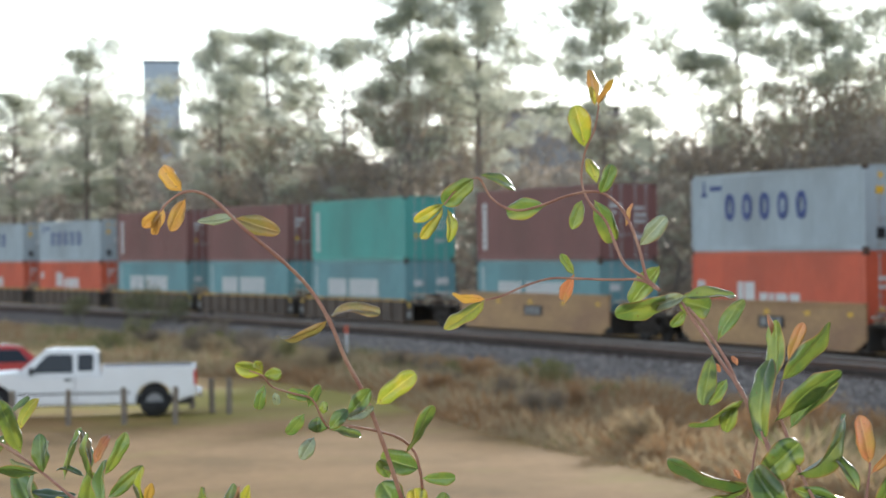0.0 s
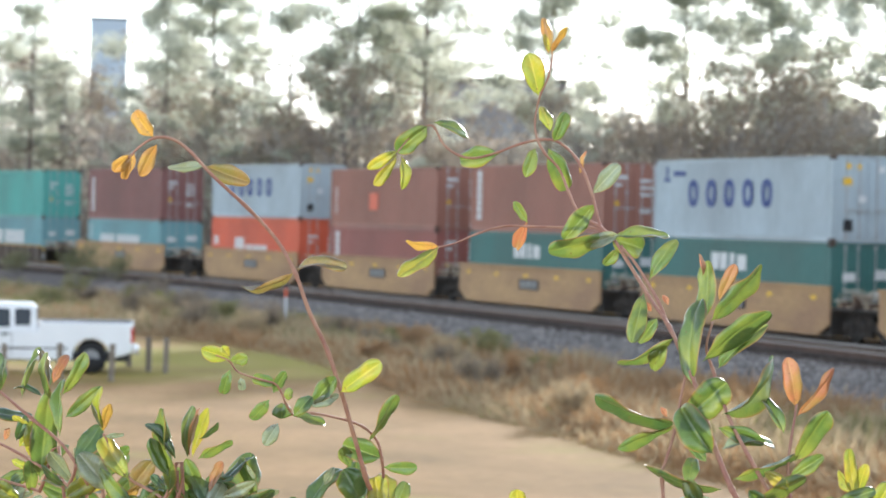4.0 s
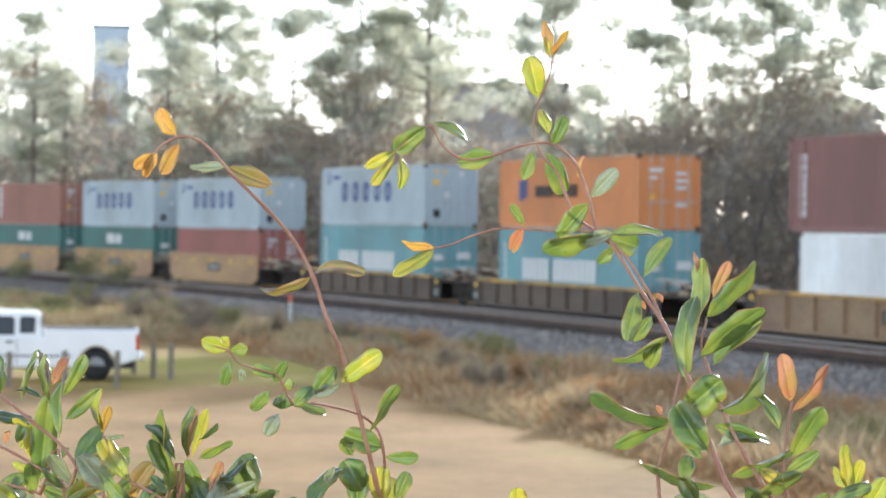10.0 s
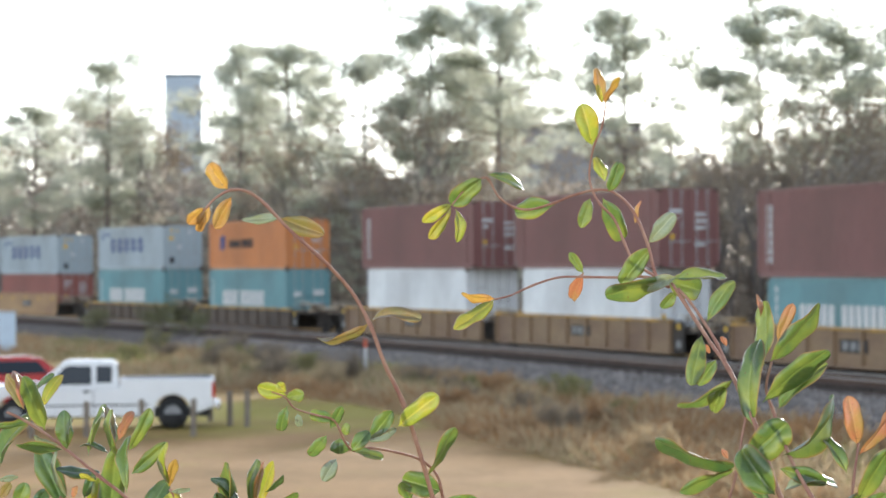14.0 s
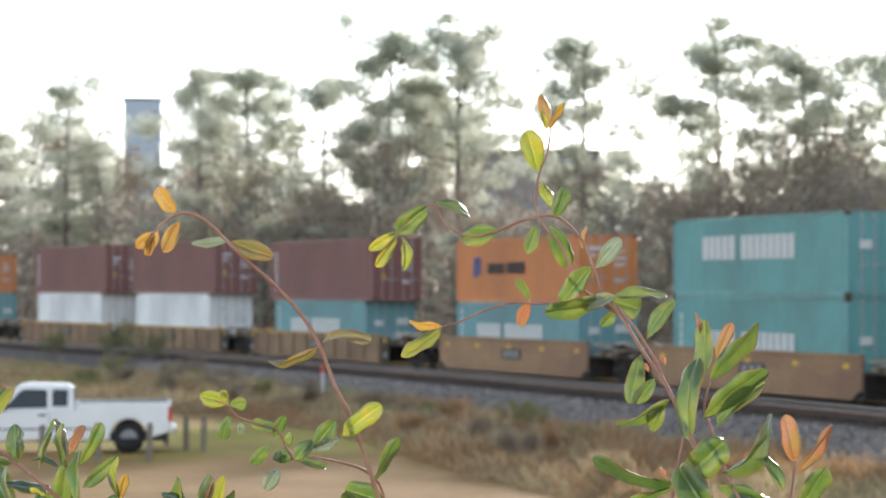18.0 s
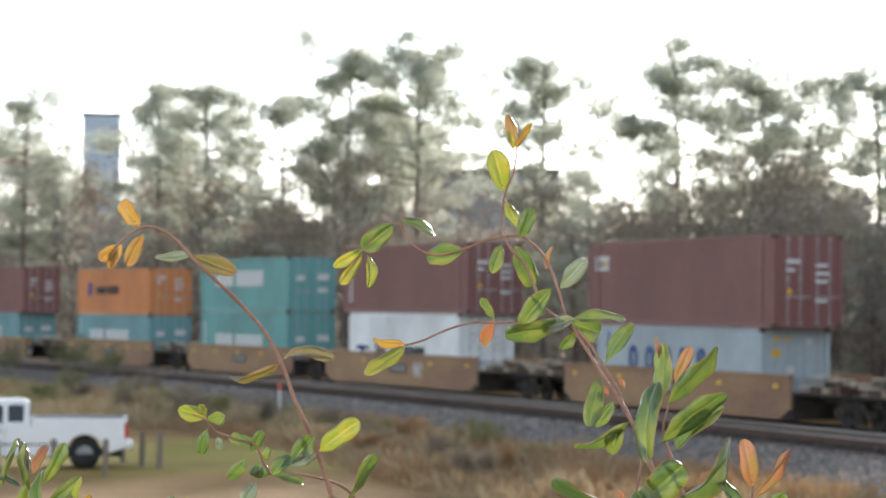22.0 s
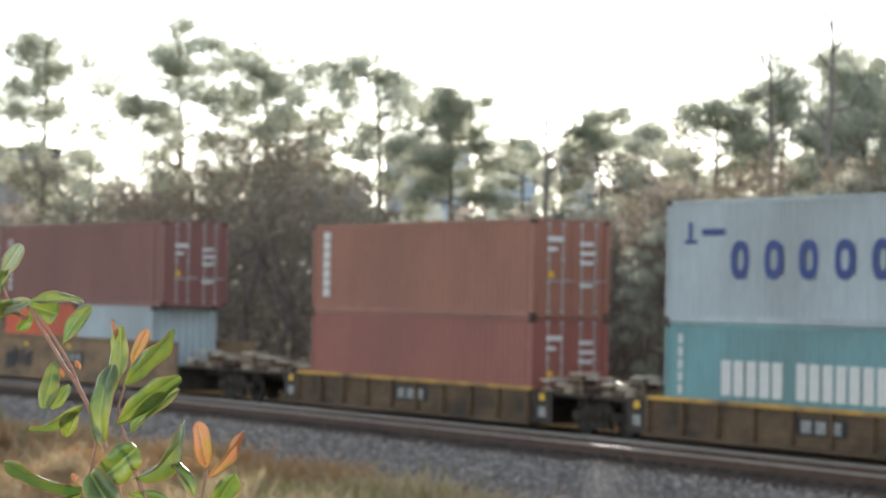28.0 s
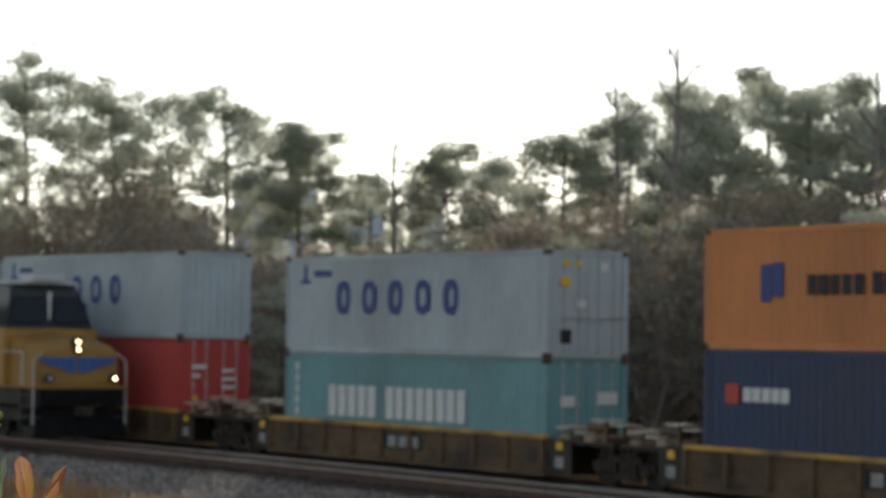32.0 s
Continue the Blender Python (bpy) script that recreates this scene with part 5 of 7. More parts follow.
BUD_LEAVES_0 = [(38.1, -21.7, 37.2, -17.5, 1.49, "y"), (38.2, -21.7, 38.8, -18.8, 0.96, "y"), (37.9, -21.5, 36.6, -19.5, 0.64, "y"), (36.0, -22.6, 39.8, -21.2, 1.39, "g"), (39.5, -23.2, 41.2, -20.6, 2.24, "y"), (33.6, -23.0, 36.0, -22.1, 0.96, "g"), (41.8, -22.6, 42.1, -21.0, 0.96, "g")]
ARCH_LEAVES_0 = [(-27.1, 11.5, -28.7, 13.7, 1.65, "o"), (-26.8, 10.7, -28.3, 7.9, 1.44, "o"), (-29.2, 9.8, -31.0, 8.4, 1.23, "o"), (-29.3, 9.6, -30.0, 7.7, 0.91, "o"), (-28.9, 9.9, -29.4, 7.8, 0.64, "o"), (-22.2, 8.8, -25.5, 8.4, 0.91, "p"), (-22.1, 8.6, -18.5, 7.1, 1.76, "b"), (-13.8, -1.3, -9.4, -0.6, 0.91, "b"), (-14.1, -1.6, -18.7, -3.6, 0.80, "b")]
LOW_LEAVES_0 = [(-10.0, -12.3, -6.6, -9.5, 1.92, "y"), (-7.9, -22.7, -9.5, -19.8, 2.67, "g"), (-6.1, -23.9, -6.6, -20.5, 2.24, "y"), (-4.6, -23.5, -3.7, -20.9, 1.60, "g"), (-7.3, -17.0, -4.7, -12.7, 0.96, "g"), (-6.1, -18.5, -9.6, -17.4, 2.35, "g"), (-8.9, -19.3, -9.9, -17.6, 1.28, "g"), (-5.8, -19.4, -2.8, -19.4, 1.28, "g"), (-14.2, -14.7, -11.7, -15.3, 0.75, "g"), (-12.7, -13.5, -10.6, -11.0, 1.71, "g"), (-13.0, -13.6, -10.3, -12.7, 1.07, "p"), (-14.4, -14.6, -12.9, -12.8, 1.39, "g"), (-15.0, -13.6, -16.0, -14.6, 1.28, "g"), (-15.6, -13.4, -15.5, -14.8, 1.81, "g"), (-15.9, -15.3, -17.0, -17.1, 1.39, "p"), (-16.8, -13.1, -18.4, -15.1, 1.17, "g"), (-16.4, -12.4, -15.3, -10.4, 1.07, "g"), (-16.0, -11.6, -18.3, -11.1, 1.17, "g")]
LOW_LEAVES_1 = [(-15.0, -13.1, -14.9, -12.0, 0.85, "g"), (-20.6, -9.2, -23.0, -8.4, 1.49, "y"), (-20.6, -8.9, -21.3, -8.1, 0.85, "y"), (-20.5, -9.4, -18.9, -9.1, 1.17, "g"), (-20.5, -10.3, -21.2, -12.5, 1.17, "g"), (-19.5, -11.0, -19.3, -12.1, 0.75, "p")]
BUSH_LEAVES_0 = [(-41.1, -14.1, -39.7, -9.6, 0.85, "g"), (-39.0, -13.7, -39.4, -9.5, 0.75, "d"), (-38.5, -12.8, -39.4, -9.7, 0.53, "b"), (-38.1, -12.5, -37.1, -9.6, 1.07, "r"), (-37.2, -13.5, -35.0, -9.9, 1.07, "g"), (-39.2, -13.8, -41.9, -12.8, 0.48, "d"), (-37.4, -17.5, -37.7, -12.6, 1.12, "g"), (-36.9, -15.7, -34.0, -13.0, 1.33, "g"), (-39.2, -21.8, -38.4, -13.5, 2.67, "g"), (-38.3, -14.2, -39.3, -9.9, 0.75, "g"), (-40.4, -16.5, -41.8, -15.8, 0.64, "y"), (-40.3, -19.5, -39.9, -16.3, 1.39, "y"), (-41.5, -18.1, -40.5, -15.9, 1.07, "d"), (-30.8, -21.5, -33.7, -17.7, 1.92, "y"), (-33.4, -16.9, -33.8, -13.0, 0.91, "y"), (-33.3, -16.9, -32.9, -14.4, 0.75, "o"), (-33.5, -16.6, -34.4, -14.4, 0.43, "p")]
BUSH_LEAVES_1 = [(-33.2, -17.4, -31.6, -17.2, 0.48, "p"), (-35.9, -20.1, -33.9, -16.8, 2.03, "d"), (-35.2, -20.2, -32.7, -19.1, 1.07, "d"), (-32.7, -20.1, -30.9, -18.4, 1.17, "g"), (-32.6, -22.5, -35.4, -19.3, 2.35, "p"), (-39.2, -21.9, -33.4, -22.6, 1.01, "p"), (-39.4, -22.2, -33.5, -24.3, 2.45, "g"), (-30.7, -22.5, -28.9, -19.9, 1.92, "b"), (-33.3, -24.3, -30.3, -21.2, 1.81, "g"), (-31.7, -23.6, -29.8, -22.3, 0.75, "o"), (-31.8, -23.8, -27.6, -23.7, 1.17, "p"), (-38.9, -20.4, -37.6, -19.9, 1.01, "y"), (-37.8, -21.6, -37.1, -18.5, 1.07, "g"), (-40.9, -22.0, -39.6, -20.9, 0.85, "d"), (-41.9, -20.0, -40.5, -20.6, 0.85, "y"), (-41.8, -23.8, -39.9, -23.2, 0.69, "p"), (-40.1, -23.8, -39.0, -23.4, 0.53, "p")]
BUSH_LEAVES_2 = [(-23.2, -22.4, -22.3, -19.7, 0.96, "r"), (-40.0, -24.7, -36.2, -23.2, 1.07, "d"), (-36.4, -24.8, -34.7, -22.5, 1.39, "g"), (-42.1, -22.7, -40.9, -21.3, 1.07, "g"), (-27.1, -22.7, -26.2, -14.6, 1.87, "g"), (-27.1, -21.0, -28.9, -17.8, 1.17, "d"), (-26.5, -19.3, -28.7, -16.0, 0.80, "d"), (-26.7, -17.4, -28.2, -15.8, 0.48, "b"), (-25.3, -19.2, -25.7, -14.6, 0.85, "g"), (-25.1, -19.1, -24.9, -14.8, 0.69, "r"), (-24.9, -19.2, -23.6, -14.8, 1.07, "y"), (-24.3, -17.4, -22.4, -16.2, 0.43, "d"), (-24.3, -19.3, -21.4, -17.3, 0.96, "g"), (-27.4, -22.3, -28.6, -21.0, 0.80, "d"), (-23.8, -23.2, -25.3, -19.6, 1.60, "g"), (-26.2, -23.4, -22.8, -23.6, 0.80, "p"), (-20.9, -24.5, -19.6, -19.0, 3.09, "g")]
BUSH_LEAVES_3 = [(-22.8, -21.6, -21.0, -21.1, 0.53, "d"), (-22.5, -22.5, -19.8, -19.2, 0.59, "d"), (-29.6, -24.3, -27.6, -22.8, 1.49, "y"), (-25.5, -24.1, -24.0, -22.1, 1.39, "g"), (-23.9, -24.5, -22.8, -22.9, 1.07, "g"), (-19.7, -19.8, -19.0, -20.9, 0.48, "p"), (-13.8, -24.3, -11.6, -19.7, 1.44, "d"), (-12.3, -21.6, -11.5, -20.0, 0.75, "p"), (-15.2, -24.1, -15.0, -22.8, 1.28, "d"), (-9.2, -23.7, -9.4, -19.8, 2.45, "g"), (-6.5, -24.2, -6.6, -20.5, 2.13, "y"), (6.0, -23.7, 5.9, -21.8, 1.81, "y"), (-28.1, -24.9, -25.0, -21.8, 1.60, "d"), (-44.0, -23.0, -40.3, -21.3, 1.81, "g"), (-34.9, -25.0, -35.8, -22.6, 1.07, "y"), (-33.9, -21.3, -31.1, -19.3, 1.65, "g"), (-41.1, -23.8, -43.4, -22.4, 1.76, "y")]
BUSH_LEAVES_4 = [(-24.1, -25.4, -26.5, -23.6, 1.17, "y"), (-30.4, -23.9, -33.7, -20.9, 1.55, "g"), (-36.8, -22.3, -39.2, -20.6, 0.91, "d"), (-23.0, -24.3, -22.0, -20.8, 0.91, "p"), (-22.9, -24.1, -24.7, -21.2, 1.60, "g"), (-37.9, -25.4, -34.7, -23.9, 1.28, "d"), (-23.8, -23.8, -23.2, -21.4, 0.85, "g"), (-28.1, -25.4, -30.9, -23.8, 1.71, "y"), (-35.6, -22.2, -35.4, -18.6, 0.96, "p"), (-21.9, -22.8, -19.1, -21.6, 1.17, "p"), (-20.3, -23.6, -16.8, -21.8, 1.17, "p"), (-36.6, -24.6, -35.3, -21.2, 1.17, "y"), (-40.6, -20.7, -36.8, -19.3, 1.28, "y"), (-25.0, -23.7, -27.5, -20.9, 0.96, "g"), (-23.4, -23.7, -26.7, -20.7, 1.44, "g"), (-27.9, -25.0, -31.1, -23.2, 0.96, "g"), (-36.9, -22.8, -32.5, -21.3, 1.87, "y")]
BUSH_LEAVES_5 = [(-19.1, -24.5, -20.7, -22.0, 1.33, "g"), (-41.7, -24.9, -41.6, -22.2, 1.81, "p"), (-40.0, -23.1, -39.9, -19.8, 1.39, "g"), (-23.8, -24.8, -21.9, -21.7, 1.65, "p"), (-29.9, -23.8, -27.4, -21.8, 1.87, "d"), (-19.2, -23.6, -22.6, -20.9, 1.33, "d"), (-36.2, -21.8, -38.1, -19.0, 1.55, "p"), (-35.5, -23.8, -33.0, -20.6, 1.23, "g"), (-21.6, -24.6, -17.1, -22.8, 1.39, "d"), (-18.6, -23.2, -20.2, -19.6, 1.12, "g"), (-25.6, -24.8, -28.9, -22.2, 1.44, "g"), (-36.7, -23.3, -34.0, -21.5, 1.87, "y"), (-47.2, -9.7, -48.9, -6.5, 1.39, "b"), (-47.3, -9.6, -47.9, -5.8, 0.91, "r"), (-45.2, -11.6, -46.8, -6.6, 1.76, "g"), (-45.4, -9.5, -44.0, -6.2, 1.28, "y"), (-46.2, -8.0, -44.4, -6.3, 0.59, "d")]
BUSH_LEAVES_6 = [(-49.5, -15.2, -47.0, -9.6, 1.49, "g"), (-49.9, -11.3, -47.1, -10.9, 0.91, "g"), (-43.1, -13.5, -43.5, -9.9, 1.71, "d"), (-42.9, -13.1, -42.8, -10.5, 0.48, "p"), (-43.6, -13.5, -47.6, -12.7, 1.17, "g"), (-43.8, -13.1, -46.2, -12.6, 0.43, "p"), (-43.4, -18.8, -45.9, -13.4, 2.45, "d"), (-43.1, -18.1, -44.9, -13.8, 0.48, "p"), (-44.4, -15.4, -40.5, -16.2, 0.80, "d"), (-41.2, -18.7, -39.4, -16.6, 1.49, "y"), (-49.8, -16.6, -47.9, -16.1, 0.64, "p"), (-49.6, -18.3, -48.4, -16.8, 0.96, "b"), (-42.6, -18.1, -42.2, -17.0, 0.64, "r"), (-51.0, -12.2, -50.6, -8.5, 1.28, "g"), (-51.8, -14.4, -49.9, -11.2, 1.39, "g"), (-52.7, -10.1, -51.3, -6.9, 1.17, "y"), (-50.9, -17.6, -52.2, -14.4, 1.39, "d")]
BUSH_LEAVES_7 = [(-53.1, -14.4, -51.5, -12.8, 1.07, "g"), (-48.2, -19.7, -47.0, -16.8, 1.60, "g"), (-46.6, -19.9, -45.4, -17.5, 1.39, "d")]
STEM_MAIN = [(29.8, -34.6), (28.6, -26.0), (27.5, -23.0), (26.4, -21.3), (25.0, -18.1), (23.7, -14.4), (22.4, -10.7), (20.1, -6.1), (18.5, -3.8), (15.9, 0.2), (14.9, 1.7)]
STEM_SIDE = [(32.5, -34.5), (30.7, -22.8), (29.8, -21.2), (27.9, -18.1), (25.9, -14.4), (24.4, -10.1), (23.7, -8.0), (24.2, -5.6)]
STEM_RUST = [(33.0, -34.5), (32.2, -23.8), (31.7, -20.1), (31.8, -16.9), (32.3, -13.2)]
STEM_THIN = [(20.6, -29.4), (19.8, -20.4), (19.9, -19.3), (20.9, -15.8), (21.4, -12.9), (21.7, -10.2), (20.6, -7.2)]
STEM_LOOP = [(14.9, 1.7), (13.8, 2.7), (13.1, 5.8), (11.9, 9.0), (10.2, 10.8), (8.4, 11.1), (6.3, 10.7), (4.5, 10.1), (2.3, 9.6), (0.7, 9.9), (-0.7, 11.0), (-1.5, 12.6), (-2.2, 12.8), (-3.7, 12.0), (-5.1, 10.5)]
STEM_TWIST = [(14.9, 1.7), (13.8, 2.7), (11.8, 4.1), (10.9, 6.1), (10.1, 8.3), (8.8, 9.8), (8.1, 11.3), (8.0, 12.9), (8.5, 15.1), (9.4, 17.0), (9.9, 19.2)]
STEM_ARM = [(14.9, 1.7), (13.1, 2.7), (10.4, 2.8), (7.1, 3.0), (4.6, 3.1), (2.1, 2.5), (-0.0, 1.7), (-1.6, 1.4)]
STEM_TWIST2 = [(20.1, -6.1), (19.1, -3.8), (16.9, -0.4), (15.5, 1.2)]
STEM_BUD = [(38.8, -29.0), (38.1, -23.7), (38.0, -21.3)]
STEM_ARCH = [(-3.8, -35.2), (-6.1, -26.2), (-7.2, -22.5), (-7.7, -20.9), (-9.5, -14.0), (-11.0, -9.2), (-12.6, -5.5), (-13.9, -1.7), (-15.7, 1.6), (-18.4, 4.7), (-21.4, 7.6), (-23.6, 10.0), (-25.2, 11.2), (-26.8, 11.4), (-28.4, 10.6), (-29.4, 9.6)]
STEM_VINE = [(-4.3, -35.2), (-5.4, -26.2), (-5.8, -20.9), (-6.0, -18.7), (-6.5, -16.9), (-7.9, -15.6), (-10.1, -14.8), (-12.7, -14.3), (-14.3, -14.6), (-15.1, -13.6), (-16.0, -11.7), (-17.6, -11.2), (-19.7, -10.5), (-20.6, -9.4), (-21.9, -8.9)]
STEM_B1 = [(-48.8, -10.0), (-46.7, -11.1), (-43.5, -13.2), (-39.8, -16.2), (-37.1, -18.5), (-34.7, -22.0), (-33.0, -25.1)]
STEM_B2 = [(-25.5, -25.0), (-27.4, -23.3), (-29.4, -22.2), (-30.7, -21.4), (-32.1, -19.5), (-33.3, -17.2)]
STEM_B8 = [(-43.8, -18.1), (-41.7, -19.1), (-39.0, -20.7), (-36.5, -22.3), (-34.6, -24.6)]
STEM_B9 = [(-43.7, -21.7), (-41.6, -22.3), (-39.2, -22.9), (-36.8, -23.7)]
STEM_B3 = [(-26.3, -26.1), (-26.1, -23.4), (-25.7, -20.4)]
STEM_B6 = [(-18.7, -35.5), (-21.0, -26.5), (-21.5, -23.8)]
STEM_B7 = [(-11.2, -35.4), (-13.3, -26.3), (-13.6, -23.7)]


SHOOTS = []


def plant(name, label, root, leaves, stems, seed, upper=None):
    """root: (x, z) in metres in the plant plane, at the foot of the stems."""
    thing = new(name)
    thing.matrix_basis = PLANT @ pose(root[0], 0, root[1])
    rng = random.Random(seed)
    for line, r0, r1 in stems:
        put_stem(thing, line, r0, r1, root)
    for spec in leaves:
        put_leaf(thing, rng, spec, root)
    if upper:
        pivot, top_leaves, top_stems = upper
        shoot = None
        for line, r0, r1 in top_stems:
            ob = put_stem(shoot or thing, line, r0, r1, pivot)
            if not shoot:
                shoot = ob
                shoot.matrix_basis = pose(pivot[0] - root[0], 0, pivot[1] - root[1])
        for spec in top_leaves:
            put_leaf(shoot, rng, spec, pivot)
        SHOOTS.append((shoot, pivot, root))
    return tagged(thing, label, "plant", "honeysuckle shrubs")


def rooted(line, x):
    """The same stem carried down to the soil."""
    return [(x, PLANT_FLOOR * 100 - 4), ((x + line[0][0]) / 2, (PLANT_FLOOR * 100 + line[0][1]) * 0.55)] + line


honeysuckle = plant("honeysuckle", "honeysuckle with twining reddish stems and backlit green leaves", (0.31, PLANT_FLOOR), RIGHT_LEAVES_1[2:] + RIGHT_LEAVES_2 + RIGHT_LEAVES_3,
                    [(rooted(STEM_MAIN, 33), 0.0038, 0.0020), (rooted(STEM_SIDE, 30), 0.0035, 0.0014), (rooted(STEM_RUST, 31), 0.0028, 0.0014), (STEM_THIN, 0.0022, 0.0012),
                     (STEM_TWIST2, 0.0020, 0.0018)], 11, ((0.149, 0.014), RIGHT_LEAVES_0 + RIGHT_LEAVES_1[:2], [(STEM_TWIST, 0.0021, 0.0010), (STEM_LOOP, 0.0021, 0.0010), (STEM_ARM, 0.0018, 0.0012)]))
sprout = plant("young_honeysuckle_shoot", "short honeysuckle shoot with yellow-green leaf tips", (0.39, PLANT_FLOOR), BUD_LEAVES_0, [(rooted(STEM_BUD, 39), 0.0025, 0.0014)], 12)
arch = plant("arching_honeysuckle_shoot", "long arching reddish shoot with a few orange leaves", (-0.03, PLANT_FLOOR), ARCH_LEAVES_0, [(rooted(STEM_ARCH, -3), 0.0036, 0.0013)], 13)
vine = plant("trailing_honeysuckle_shoot", "thin trailing shoot with small paired green leaves", (-0.05, PLANT_FLOOR), LOW_LEAVES_0 + LOW_LEAVES_1, [(rooted(STEM_VINE, -5), 0.0022, 0.0009)], 14)
shrub = plant("honeysuckle_bush", "leafy honeysuckle bush with green and yellow leaves", (-0.30, PLANT_FLOOR), BUSH_LEAVES_0 + BUSH_LEAVES_1 + BUSH_LEAVES_2 + BUSH_LEAVES_3 + BUSH_LEAVES_4 + BUSH_LEAVES_5 + BUSH_LEAVES_6 + BUSH_LEAVES_7,
              [(rooted(STEM_B1[::-1], -28), 0.0026, 0.0016), (rooted(STEM_B2, -26), 0.0026, 0.0012), (rooted(STEM_B3, -27), 0.0026, 0.0014), (rooted(STEM_B8[::-1], -30), 0.0024, 0.0016),
               (rooted(STEM_B9[::-1], -31), 0.0024, 0.0016), (rooted(STEM_B6, -22), 0.0024, 0.0015), (rooted(STEM_B7, -16), 0.0024, 0.0015)], 15)
# how the shoots sway: seconds, centimetres to the right and up, degrees of turn about the middle of the arch
SWAY = [(0, -4.4, 2.4, 2.9), (0.5, -2.5, 1.7, 0.6), (1, -6.6, 0.6, 6.9), (1.5, -0.4, 1.2, -1.2), (2, -0.7, -0.4, 2.9), (2.5, -1.6, 0.1, 2.5), (3, -2.1, 0.4, 2.5), (3.5, -3.4, -0.1, 6), (4, -1.3, -0.1, 2.2), (4.5, -1.6, 0.4, 1.8), (6.5, 0, 0, 0), (7, -0.5, 0.3, 0.3), (7.5, -0, 0.1, 0), (8, 0.2, 0.2, -0.6), (8.5, 0.1, 0.1, 0), (9, 0.7, -0.1, -0.9), (9.5, 0.6, -0.2, -0.2), (10, 0.9, -0.3, -0.3), (10.5, 0.6, -0.2, 0.2), (11, 0.3, -0, 0.6), (11.5, 0.8, -0.3, 0.1), (12, 0.5, -0.1, 1), (12.5, 0.8, -0.3, 0.3), (13, 1, -0.4, -0.2), (13.5, 0.2, -0.1, 1.1), (15.5, 1.4, -0, 0.5), (16, -1, -0.1, 4.2), (16.5, 0.1, -0, 2.9), (17, 2.1, -0.9, 2.6), (17.5, -0.8, 0.6, 4), (18, 1.4, -0.7, 2), (18.5, 0.4, -0.2, 3.6), (19, 1.7, -0.1, 1.1), (19.5, 1.7, -0.2, 1.7), (20, 0.6, 0.3, 2.4), (20.5, 0.5, -0.3, 3.2), (21, 1.7, -0.4, 1), (21.5, 1.5, -0.6, 1.7), (22, 1.6, -0.3, 1.4), (22.5, 1.7, -0.3, 1.1), (23, 1.1, -0.3, 2.5), (23.5, 0.1, 0, 2.9), (24, 0.3, -1, 6.2), (24.5, 0.6, -0.6, 5), (32, 0.6, -0.6, 5)]
SWAY_SHOOT = [(0, -2.1, 1.2, 1.6), (0.5, -1.1, 1.2, 2), (1, -0.9, 1.8, 3.6), (1.5, -0.6, 1.1, 5.4), (2, 0.2, 0.7, 2.8), (2.5, 0.4, 1.2, 3.9), (3, 0.2, 0.4, 3.8), (3.5, -0.1, 0.9, 5.3), (4, -0.2, 0.3, 3.4), (4.5, -0.2, 0.2, 2.2), (6.5, 0, 0, 0), (7, -0, 0.2, 1.2), (7.5, -0.1, 0.1, 1.2), (8, -0.2, 0.1, 1), (8.5, -0.2, -0, 1.4), (9, -0.4, -0.2, 0.9), (9.5, -0, -0.2, 1.6), (10, 0, -0.3, 1.6), (10.5, -0, -0.2, 2), (11, -0, 0, 2.4), (11.5, 0.1, -0, 2.7), (12, 0.1, 0, 3), (12.5, -0.2, -0.2, 2.1), (15.5, -0.3, -0.5, 4.5), (16, -0.1, -1.2, 5.1), (16.5, 0.1, -0.8, 5.2), (17, 0, -0.7, 8.6), (17.5, 0.6, -1, 2.6), (18, 0.4, -1, 3.9), (18.5, 0.8, -0.9, 6.2), (19, 0.8, -0.9, 3.6), (19.5, 1.1, -0.9, 2.5), (20, 1.1, -1, 2.2), (20.5, 1, -1, 3.2), (21, 0.9, -0.8, 3.3), (21.5, 0.9, -0.9, 2.9), (22, 0.8, -0.8, 3.5), (22.5, 0.6, -0.9, 4), (23, 0.3, -0.7, 5.1), (23.5, 0.1, -0.5, 6.3), (24, -1.5, -1.6, 13.6), (24.5, -1.3, -1.5, 10.4), (25, -0.9, -2.5, 7.6), (25.5, -0.1, -1.2, 11.8), (28.5, -0.1, -1.2, 13), (32, -0.1, -1.2, 12)]
SWAY_VINE = [(0, -4.0, 5.0), (1, -4.5, 1.5), (2, -2.7, -1.2), (4, -0.7, -0.6), (6.5, 0, 0), (9, 0.2, 0), (11, -0.6, 0.9), (13, -0.4, 1.1), (16, -2.2, 0.3), (19, 0.2, 2.4), (20, -0.6, 2.9), (21, 0.6, 2.5), (23, 1.4, 1.8), (32, 1.4, 1.8)]
SWAY_BUSH = [(0, -2.7, 0), (1, -0.8, 0.2), (2, 0.1, -0.1), (3, 0.5, -0.1), (4, 0.2, -0.1), (6.5, 0, 0), (7, 0, 0), (8, -0, -0.1), (9, -0.1, -0.1), (10, 0.6, -0), (11, 0.5, -0.1), (12, 0.5, -0.1), (13, 0.6, 0.1), (16, 0.9, -0.4), (17, 1.5, -0.1), (18, 1.9, -0), (19, 2.3, 0.2), (20, 2.5, 0.2), (21, 2.7, 0), (22, 2.4, -0.1), (23, 1.9, -0.2), (24, 1.5, -0.6), (32, 1.5, -0.6)]


# ---- pickup truck and parked cars ----
M_WHITE = mat("white_car_paint", (0.78, 0.79, 0.80), 0.25, 0, 0.04, 2, 20, 0.02)
M_RED = mat("red_car_paint", (0.42, 0.03, 0.03), 0.25, 0, 0.05, 2, 20, 0.02)
